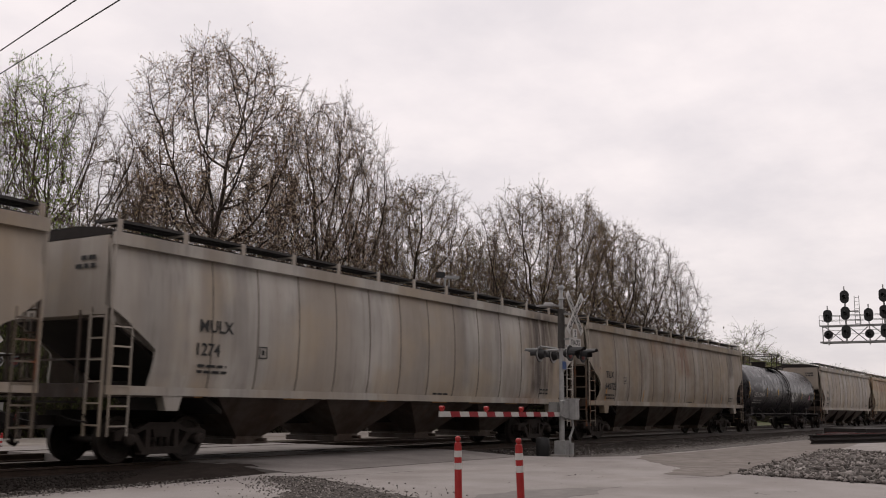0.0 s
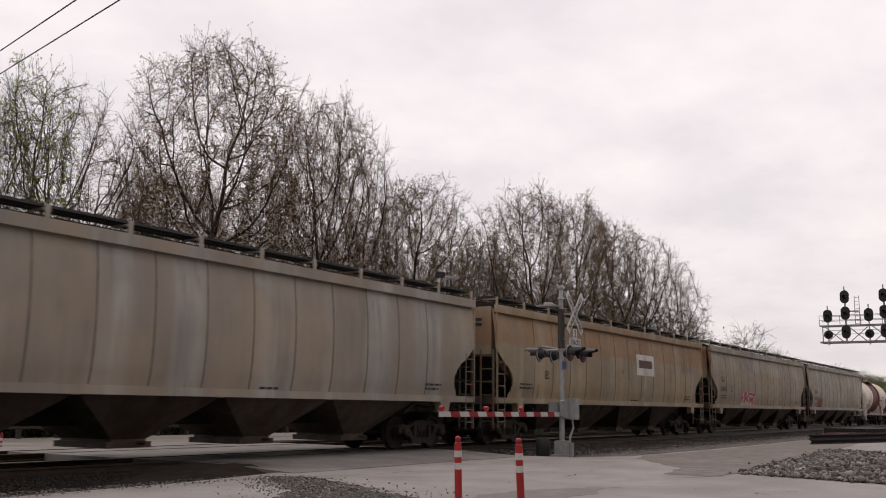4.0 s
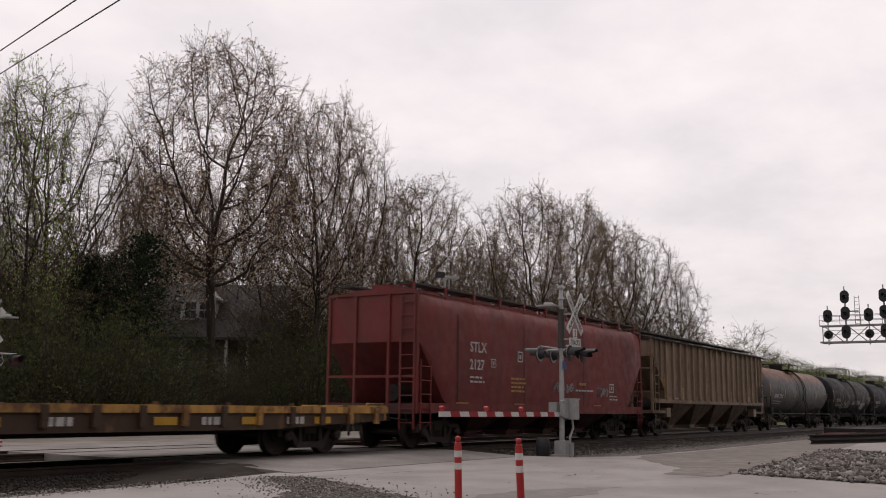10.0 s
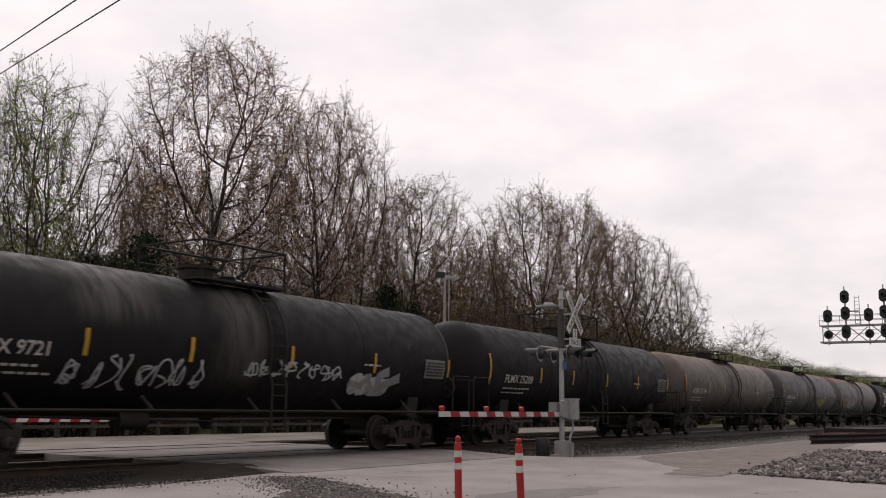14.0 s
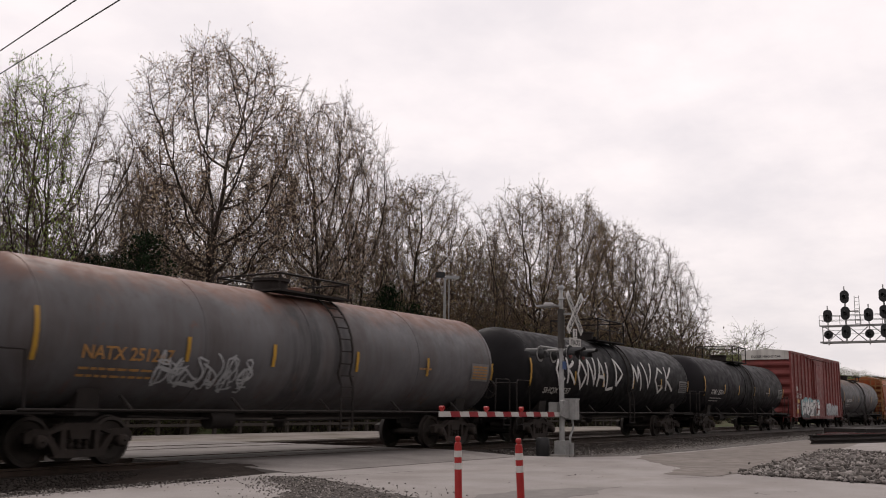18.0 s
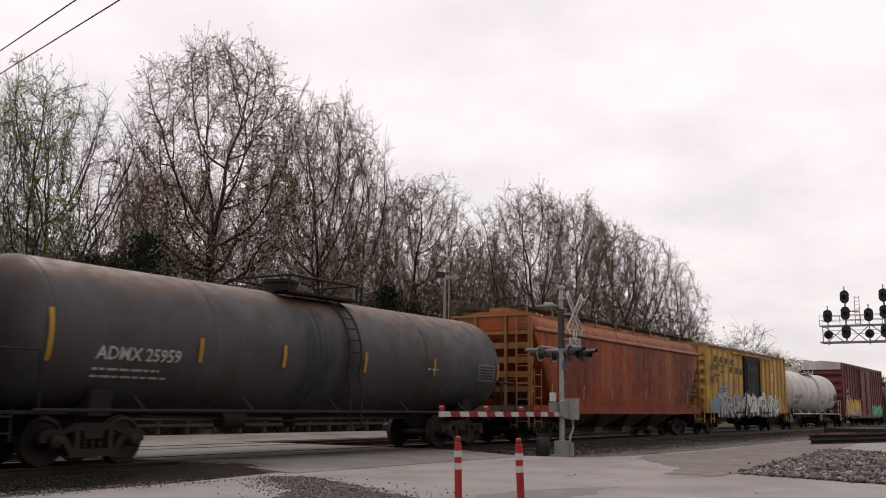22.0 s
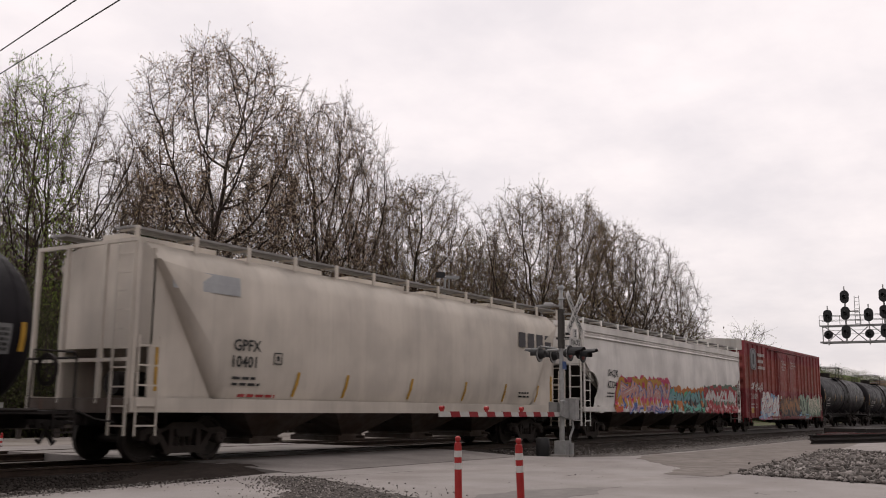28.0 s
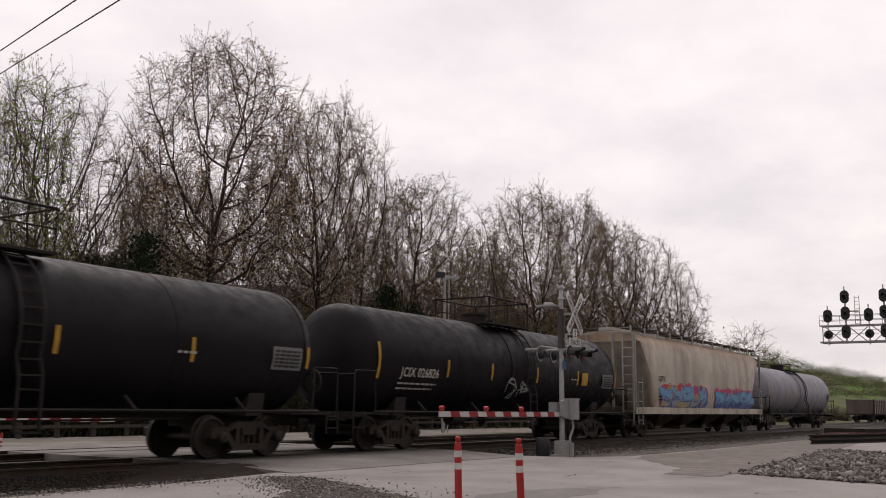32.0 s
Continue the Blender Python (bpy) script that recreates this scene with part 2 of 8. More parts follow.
def build_ground():
    n = Nodes("grass_and_dirt")
    c = n.mix(n.ramp(n.noise(0.15, 5, 0.6), 0.4, 0.6), rgb(0.085, 0.075, 0.05), rgb(0.055, 0.075, 0.025))
    c = n.mix(n.ramp(n.noise(3.0, 5, 0.7), 0.4, 0.65, 0, 0.6), c, rgb(0.11, 0.095, 0.065))
    n.bump(n.noise(5, 5, 0.7), 0.5, 0.05)
    grass = n.done(c, 0.95, 0, 0.1)
    g = Geo()
    xs = [-3000, -600, -120, -40, 0, 40, 90, 160, 300, 700, 1500, 3000]
    ys = [-3000, -600, -120, -40, 0, 24, 36, 45, 55, 62.25, 90, 200, 399, 700, 3000]
    g.add([(x, y, ground_z(y)) for y in ys for x in xs],
          [(j * len(xs) + i, j * len(xs) + i + 1, (j + 1) * len(xs) + i + 1, (j + 1) * len(xs) + i) for j in range(len(ys) - 1) for i in range(len(xs) - 1)])
    solid("ground", g, grass, "rough grass and bare earth", "ground", kind="structure", smooth=60)

    n = Nodes("worn_pavement")
    c = n.mix(n.ramp(n.noise(0.5, 4, 0.6), 0.3, 0.7), rgb(0.215, 0.195, 0.185), rgb(0.285, 0.262, 0.25))
    c = n.mix(n.ramp(n.noise(22, 4, 0.7), 0.45, 0.75, 0, 0.35), c, rgb(0.17, 0.16, 0.15))
    c = n.mix(n.ramp(n.noise(1.4, 6, 0.65), 0.60, 0.72, 0, 0.5), c, rgb(0.18, 0.165, 0.15))
    c = n.mix(n.ramp(n.noise(0.22, 5, 0.6, stretch=(1, 2.2, 1), offset=(4, 2, 0)), 0.50, 0.66, 0, 0.45), c, rgb(0.185, 0.162, 0.15))
    c = n.mix(n.ramp(n.noise(60, 2, 0.7), 0.60, 0.72, 0, 0.5), c, rgb(0.34, 0.32, 0.31))
    n.bump(n.noise(30, 4, 0.7), 0.45, 0.012)
    pave = n.done(c, 0.9, 0, 0.2)
    n = Nodes("ballast_stone")
    c = n.mix(n.ramp(n.noise(9, 3, 0.7), 0.35, 0.65), rgb(0.055, 0.050, 0.046), rgb(0.20, 0.185, 0.175))
    c = n.mix(n.ramp(n.noise(0.9, 4, 0.6), 0.45, 0.7, 0, 0.6), c, rgb(0.075, 0.055, 0.045))
    # near-black strip along the track: grease, with the train's shade painted in
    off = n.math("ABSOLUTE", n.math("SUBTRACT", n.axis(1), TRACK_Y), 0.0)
    oil_shade = n.math("MULTIPLY", n.ramp(off, 2.3, 3.4, 1.0, 0.0), n.ramp(n.noise(0.6, 4, 0.6, offset=(3, 1, 0)), 0.3, 0.5, 0.55, 1.0))
    c = n.mix(n.math("MULTIPLY", oil_shade, 0.85), c, rgb(0.022, 0.017, 0.014))
    n.bump(n.noise(12, 4, 0.8), 1.0, 0.08)
    ballast = n.done(c, 0.95, 0, 0.1)

    # bed of the two tracks
    prof = [(13.2, -0.36), (14.6, -0.14), (18.6, -0.14), (19.2, -0.18), (22.6, -0.14), (24.0, -0.36)]
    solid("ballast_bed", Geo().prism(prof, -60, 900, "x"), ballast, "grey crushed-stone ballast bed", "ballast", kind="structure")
    solid("gravel_shoulder", Geo().prism([(10.0, -0.36), (10.6, -0.135), (12.0, -0.16), (13.9, -0.22), (13.9, -0.36)], 24.1, 300, "x"), ballast, "grey gravel shoulder beside the ballast", "ballast", kind="structure")
    solid("gravel_verge", Geo().prism([(11.9, -0.36), (12.3, -0.135), (13.9, -0.22), (13.9, -0.36)], -60, 14.2, "x"), ballast, "grey gravel verge beside the ballast", "ballast", kind="structure")
    # the lot by the camera and the road over the tracks
    g = Geo()
    g.prism([(-30, -30), (140, -30), (140, 8.0), (60, 10.2), (45, 10.3), (32, 10.2), (26, 10.4), (24.2, 11.3), (24.0, 12.6), (14.3, 12.9), (11.5, 12.4), (6, 12.1), (-30, 12.1)], -0.40, -0.12, "z")
    solid("pavement", g, pave, "pale worn gravelly pavement", "pavement", kind="structure")
    road = Nodes("crossing_asphalt")
    c = road.mix(road.ramp(road.noise(0.6, 4, 0.6), 0.3, 0.7), rgb(0.15, 0.137, 0.128), rgb(0.235, 0.215, 0.204))
    c = road.mix(road.ramp(road.noise(25, 3, 0.7), 0.4, 0.7, 0, 0.4), c, rgb(0.10, 0.09, 0.083))
    # grease near the rails, darkened further to stand for shade under the train
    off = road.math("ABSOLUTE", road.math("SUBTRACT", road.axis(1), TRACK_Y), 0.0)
    oil_shade = road.math("MULTIPLY", road.ramp(off, 0.8, 2.3, 1.0, 0.0), road.ramp(road.noise(0.7, 5, 0.65), 0.3, 0.6, 0.5, 1.0))
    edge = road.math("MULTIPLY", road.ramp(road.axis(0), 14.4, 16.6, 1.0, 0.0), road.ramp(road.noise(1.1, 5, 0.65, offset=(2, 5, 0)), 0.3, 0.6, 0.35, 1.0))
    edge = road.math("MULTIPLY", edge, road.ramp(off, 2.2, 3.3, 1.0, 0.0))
    oil_shade = road.math("MAXIMUM", oil_shade, edge)
    c = road.mix(road.math("MULTIPLY", oil_shade, 0.85), c, rgb(0.034, 0.029, 0.026))
    road.bump(road.noise(30, 3, 0.7), 0.3, 0.01)
    asphalt = road.done(c, 0.9, 0, 0.2)
    g = Geo()
    g.prism([(12.5, -0.11), (14.4, -0.02), (15.66, -0.01), (15.66, -0.3), (12.5, -0.3)], 14.4, 23.6, "x")
    g.prism([(17.26, -0.01), (20.1, -0.01), (20.1, -0.3), (17.26, -0.3)], 14.4, 23.6, "x")
    g.prism([(15.86, -0.01), (17.06, -0.01), (17.06, -0.3), (15.86, -0.3)], 14.4, 23.6, "x")
    g.prism([(20.3, -0.01), (21.5, -0.01), (21.5, -0.3), (20.3, -0.3)], 14.4, 23.6, "x")
    g.prism([(21.7, -0.01), (24.5, -0.04), (24.5, -0.3), (21.7, -0.3)], 14.4, 23.6, "x")
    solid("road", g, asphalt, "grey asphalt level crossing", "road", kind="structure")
    lot = Geo().prism([(-30, 24.4), (70, 24.4), (70, 30.5), (-30, 33)], -0.38, -0.10, "z")
    n = Nodes("dull_gravel")
    c = n.mix(n.ramp(n.noise(0.35, 5, 0.6), 0.35, 0.65), rgb(0.15, 0.132, 0.115), rgb(0.235, 0.212, 0.195))
    c = n.mix(n.ramp(n.noise(0.16, 4, 0.6, stretch=(1, 2.4, 1)), 0.5, 0.66, 0, 0.6), c, rgb(0.085, 0.085, 0.045))
    c = n.mix(n.ramp(n.noise(14, 4, 0.7), 0.42, 0.7, 0, 0.4), c, rgb(0.10, 0.088, 0.078))
    n.bump(n.noise(16, 4, 0.7), 0.5, 0.02)
    solid("gravel_lot", lot, n.done(c, 0.95, 0, 0.1), "pale gravel lot beyond the tracks", "ground", kind="structure")

    # rails and ties
    wood = plain("creosoted_tie", rgb(0.055, 0.042, 0.034), 0.9, 0, 0.4, 6, 0.01)
    tie = Geo().box(-0.115, 0.115, -1.3, 1.3, -0.36, -0.165).mesh("tie")
    for yc, tag in ((TRACK_Y, "train"), (20.9, "empty")):
        t = thing("railway_track", "rusty steel rails on wooden ties", "track", "railway tracks", "structure", (0, yc, 0))
        for s in (-0.7525, 0.7525):
            g = Geo().prism([(s - 0.07, -0.165), (s + 0.07, -0.165), (s + 0.07, -0.145), (s + 0.012, -0.12), (s + 0.012, -0.045), (s + 0.036, -0.035), (s + 0.036, 0),
                             (s - 0.036, 0), (s - 0.036, -0.035), (s - 0.012, -0.045), (s - 0.012, -0.12), (s - 0.07, -0.145)], -60, 900, "x")
            part("rail", g, RAIL_TOP, t)
        for k in range(150 if tag == "train" else 60):
            x = (24.0 if k > 40 else 13.9 - 41 * 0.53 - 24.0 + 24.0) + (k - 41 if k > 40 else k) * 0.53
            part("tie", tie, wood, t, m=pose(x, 0, 0))


build_ground()
# ---- the train ----
CARS = []      # (thing, x of its centre at the start)
WHEELS = []    # (wheelset, its seat in the truck, x of the car's centre at the start)
WHEEL_R = 0.457
shared = {}


def truck_meshes():
    """The meshes of a three-piece truck, made once: side frame, bolster, wheelset, springs, brake beam."""
    if shared:
        return
    g = Geo()
    # cast side frame: an arched outline with two windows, as bars
    top = [(-1.16, 0.44), (-1.16, 0.62), (-0.98, 0.69), (-0.62, 0.66), (-0.36, 0.79), (0.36, 0.79), (0.62, 0.66), (0.98, 0.69), (1.16, 0.62), (1.16, 0.44),
           (1.02, 0.44), (0.98, 0.56), (0.72, 0.56), (0.42, 0.66), (0.30, 0.66), (-0.30, 0.66), (-0.42, 0.66), (-0.72, 0.56), (-0.98, 0.56), (-1.02, 0.44)]
    g.prism(top, -0.07, 0.07)
    for s in (-1, 1):
        g.prism([(s * 0.78, 0.58), (s * 0.64, 0.58), (s * 0.36, 0.22), (s * 0.52, 0.20)], -0.07, 0.07)
        g.prism([(s * 0.42, 0.70), (s * 0.31, 0.70), (s * 0.31, 0.22), (s * 0.42, 0.22)], -0.075, 0.075)
    g.prism([(-0.56, 0.17), (0.56, 0.17), (0.44, 0.31), (-0.44, 0.31)], -0.085, 0.085)
    shared["side_frame"] = g.mesh("side_frame")
    g = Geo()
    g.prism([(-0.20, 0.50), (0.20, 0.50), (0.24, 0.66), (0.20, 0.76), (-0.20, 0.76), (-0.24, 0.66)], -1.05, 1.05)
    g.lathe([(0.74, 0.05), (0.74, 0.33), (0.86, 0.33), (0.86, 0.05)], "z", 16)
    shared["bolster"] = g.mesh("bolster", 40)
    g = Geo()
    for s in (-0.72, 0.72):
        e = -1 if s < 0 else 1
        prof = [(s - e * 0.07, 0.10), (s - e * 0.06, 0.37), (s - e * 0.08, 0.39), (s - e * 0.09, WHEEL_R + 0.025), (s - e * 0.06, WHEEL_R + 0.025), (s - e * 0.045, WHEEL_R),
                (s + e * 0.055, WHEEL_R - 0.006), (s + e * 0.06, 0.385), (s + e * 0.02, 0.36), (s - e * 0.01, 0.17), (s + e * 0.06, 0.14), (s + e * 0.06, 0.05)]
        g.lathe(prof, "y", 22)
    g.lathe([(-1.02, 0.001), (-1.02, 0.08), (-0.70, 0.085), (0.70, 0.085), (1.02, 0.08), (1.02, 0.001)], "y", 12)
    for k in range(3):
        a = k * math.tau / 3
        for s in (-1.12, 1.03):
            g.box(0.06 * math.cos(a) - 0.018, 0.06 * math.cos(a) + 0.018, s, s + 0.09, 0.06 * math.sin(a) - 0.018, 0.06 * math.sin(a) + 0.018)
    shared["wheelset"] = g.mesh("wheelset", 40)
    g = Geo()
    g.lathe([(-0.02, 0.02), (-0.02, 0.115), (0.16, 0.125), (0.20, 0.09), (0.21, 0.02)], "y", 14)
    shared["bearing"] = g.mesh("bearing", 40)
    g = Geo()
    prof = []
    for k in range(9):
        prof += [(0.31 + k * 0.022, 0.062), (0.321 + k * 0.022, 0.048)]
    g.lathe(prof, "z", 8)
    shared["spring"] = g.mesh("spring", 40)
    g = Geo()
    for s in (-1, 1):
        g.prism([(s * 0.33, 0.30), (s * 0.40, 0.30), (s * 0.40, 0.40), (s * 0.33, 0.40)], -0.7, 0.7)
        for y in (-0.75, 0.75):
            g.box(s * 0.40 - 0.03, s * 0.40 + 0.05, y - 0.06, y + 0.06, 0.25, 0.52)
    shared["brake_beam"] = g.mesh("brake_beam")


def truck(car, x, x0):
    """A two-axle truck under a car."""
    truck_meshes()
    m = pose(x, 0, 0)
    bol = part("truck", shared["bolster"], STEEL_DIRT, car, "two-axle cast steel truck", m=m)
    for y in (-0.99, 0.99):
        part("side_frame", shared["side_frame"], STEEL_DIRT, bol, m=pose(0, y, 0))
        for dx in (-0.17, 0.0, 0.17):
            part("spring", shared["spring"], STEEL_DIRT, bol, m=pose(dx, y, 0))
    part("brake_beam", shared["brake_beam"], DARK, bol)
    for s in (-0.889, 0.889):
        w = part("wheelset", shared["wheelset"], WHEEL, bol, m=pose(s, 0, WHEEL_R))
        WHEELS.append((w, s, x0))
        part("bearing", shared["bearing"], STEEL_DIRT, bol, m=pose(s, -1.0, WHEEL_R) @ pose(0, 0, 0, 0, 0, 180))


def couplers(car, half):
    """Draft gear, knuckle coupler, uncoupling lever and air hose at both ends."""
    for s in (-1, 1):
        if "coupler" not in shared:
            g = Geo()
            g.box(-0.55, 0.10, -0.09, 0.09, 0.74, 0.92)
            g.prism([(0.08, 0.68), (0.36, 0.66), (0.42, 0.78), (0.40, 0.96), (0.08, 0.98)], -0.13, 0.08)
            g.prism([(0.20, 0.70), (0.38, 0.72), (0.38, 0.94), (0.20, 0.94)], 0.08, 0.20)
            shared["coupler"] = g.mesh("coupler")
            g = Geo()
            g.tube([(-0.10, -1.40, 0.95), (0.05, -1.35, 0.80), (0.10, -0.7, 0.86), (0.12, -0.15, 1.0)], 0.018, 5)
            shared["cut_lever"] = g.mesh("cut_lever")
            g = Geo()
            g.tube([(0.05, -0.36, 0.80), (0.18, -0.36, 0.60), (0.34, -0.30, 0.38), (0.46, -0.22, 0.44)], 0.03, 6)
            shared["air_hose"] = g.mesh("air_hose", 60)
        m = pose(s * half, 0, 0, 0, 0, 0 if s > 0 else 180)
        part("coupler", shared["coupler"], DARK, car, m=m)
        part("air_hose", shared["air_hose"], DARK, car, m=m)
        part("cut_lever", shared["cut_lever"], DARK, car, m=pose(s * (half - 0.02), 0, 0))


def ladder(g, x, y, z0, z1, w=0.42, n=None, r=0.016):
    """A ladder in the x-z plane at y."""
    n = n or max(2, int((z1 - z0) / 0.36))
    for dx in (-w / 2, w / 2):
        g.box(x + dx - 0.015, x + dx + 0.015, y - 0.012, y + 0.012, z0, z1)
    for k in range(n):
        z = z0 + (k + 0.5) * (z1 - z0) / n
        g.box(x - w / 2, x + w / 2, y - r, y + r, z - r, z + r)


def end_ladder(g, x, y, z0, z1, w=0.42, r=0.016):
    n = max(2, int((z1 - z0) / 0.36))
    for dy in (-w / 2, w / 2):
        g.box(x - 0.012, x + 0.012, y + dy - 0.03, y + dy + 0.03, z0, z1)
    for k in range(n):
        z = z0 + (k + 0.5) * (z1 - z0) / n
        g.box(x - r, x + r, y - w / 2, y + w / 2, z - r, z + r)


def flat_side(width):
    return lambda x, z, lift: (x, -width - lift, z)


def round_side(radius, zc):
    def f(x, z, lift):
        a = (z - zc) / radius
        return (x, -(radius + lift) * math.cos(a), zc + (radius + lift) * math.sin(a))
    return f


def lettering(car, surface, text, x, z, size, ink, width=None, name="lettering", label="", lift=0.012):
    vs, fs = word(text, size, width)
    g = Geo().add(skin(surface, [(x + a, z + b) for a, b in vs], lift), fs)
    me = bpy.data.meshes.new(name)
    me.from_pydata(g.v, [], g.f)
    return part(name, me, ink, car, label)


def bars(car, surface, x, z, w, rows, ink, pitch=0.11, h=0.05, seed=0, name="stencil", lift=0.012):
    """Rows of small stencil that nobody can read, as short bars of its size."""
    rnd = random.Random(seed)
    g = Geo()
    for r in range(rows):
        u = 0.0
        end = w * rnd.uniform(0.7, 1.0)
        while u < end:
            d = min(rnd.uniform(0.10, 0.26), max(0.05, end - u))
            q = [(x + u, z - r * pitch), (x + u + d, z - r * pitch), (x + u + d, z - r * pitch + h), (x + u, z - r * pitch + h)]
            g.add(skin(surface, q, lift), [(0, 1, 2, 3)])
            u += d + 0.05
    me = bpy.data.meshes.new(name)
    me.from_pydata(g.v, [], g.f)
    return tagged(part(name, me, ink, car), kind="stuff")


def plate(car, surface, x, z, w, h, mat, name="panel", label="", lift=0.010, lean=0.0):
    """A flat patch on the side; lean shifts its upper edge."""
    g = Geo()
    n = max(1, int(h / 0.2))
    for k in range(n):
        z0, z1 = z + h * k / n, z + h * (k + 1) / n
        a, b = lean * k / n, lean * (k + 1) / n
        g.add(skin(surface, [(x + a, z0), (x + w + a, z0), (x + w + b, z1), (x + b, z1)], lift), [(0, 1, 2, 3)])
    me = bpy.data.meshes.new(name)
    me.from_pydata(g.v, [], g.f)
    return part(name, me, mat, car, label)


def stripes(car, surface, xs, z, h=0.55, w=0.10, lean=0.0, mat=None):
    for x in xs:
        plate(car, surface, x, z, w, h, mat or YELLOW, "reflective_stripe", lean=lean)


def outline_bar(car, surface, x, z, w, h, ink, t=0.03):
    """A small stencilled square with an empty middle."""
    g = Geo()
    for a, b, c, d in ((x, z, w, t), (x, z + h - t, w, t), (x, z, t, h), (x + w - t, z, t, h), (x + w * 0.35, z + h * 0.3, w * 0.3, h * 0.4)):
        g.add(skin(surface, [(a, b), (a + c, b), (a + c, b + d), (a, b + d)], 0.012), [(0, 1, 2, 3)])
    me = bpy.data.meshes.new("stencil")
    me.from_pydata(g.v, [], g.f)
    return tagged(part("stencil", me, ink, car), kind="stuff")


def start_car(name, label, category, left, right):
    """left, right: where the ends of the body stand at the start."""
    xc = (left + right) / 2
    car = thing(name, label, category, "cars of the freight train", at=(xc, TRACK_Y, 0))
    CARS.append((car, xc))
    return car, xc, (right - left) / 2


def bays(car, h, n, z1, mat, z0=0.34, reach=None):
    """Hopper bays below the sill: n inverted pyramids, each with its outlet gate."""
    reach = reach or (h - 2.9)
    step = 2 * reach / n
    for k in range(n):
        c = -reach + step * (k + 0.5)
        a, b = step * 0.49, 0.42
        rings = []
        for (dx, dy, z) in ((a, 1.46, z1), (a * 0.90, 1.40, z1 - 0.14), (b, 0.78, z0 + 0.12), (b, 0.78, z0)):
            rings.append([(c - dx, -dy, z), (c + dx, -dy, z), (c + dx, dy, z), (c - dx, dy, z)])
        bay = part("hopper_bay", Geo().loft(rings), mat, car)
        part("outlet_gate", Geo().box(c - 0.55, c + 0.55, -0.80, 0.80, z0 - 0.05, z0 + 0.07).tube([(c + 0.2, -1.05, z0 + 0.04), (c + 0.2, 1.05, z0 + 0.04)], 0.035, 6), mat, bay)


def running_board(car, h, z, wide, posts_y, post_z0, n_posts, mat_post, hatch=True, grate=None):
    """Roof walk of grating on brackets, the posts along the eaves, and the loading hatches."""
    for y in (-wide, wide):
        g = Geo()
        g.box(-h, h, y - 0.28, y - 0.04, z, z + 0.05)
        g.box(-h, h, y + 0.0, y + 0.24, z, z + 0.05)
        part("running_board", g, grate or GRATE, car, "galvanised grating walkway")
    for k in range(n_posts):
        x = -h + 0.08 + (2 * h - 0.16) * k / (n_posts - 1)
        if "post" not in shared:
            shared["post"] = Geo().box(-0.05, 0.05, -0.02, 0.02, 0, 0.34).box(-0.03, 0.03, 0.0, 0.5, 0.25, 0.29).mesh("stanchion")
        me = shared.get("post_" + mat_post.name)
        if not me:
            me = shared["post"].copy()
            me.materials.append(mat_post)
            shared["post_" + mat_post.name] = me
        part("stanchion", me, mat_post, car, m=pose(x, -posts_y, post_z0))
    if hatch:
        for k in range(5):
            x = -h * 0.8 + 1.6 * h * k / 4
            g = Geo().box(x - 1.3, x + 1.3, -0.32, 0.32, z - 0.08, z + 0.06)
            part("hatch", g, mat_post, car)


# near-black for soot and for the shade of the recess, put into the colour
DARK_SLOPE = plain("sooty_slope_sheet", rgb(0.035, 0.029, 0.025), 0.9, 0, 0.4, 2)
SEAM = plain("weathered_seam", rgb(0.20, 0.17, 0.14), 0.8, 0, 0.5, 3)


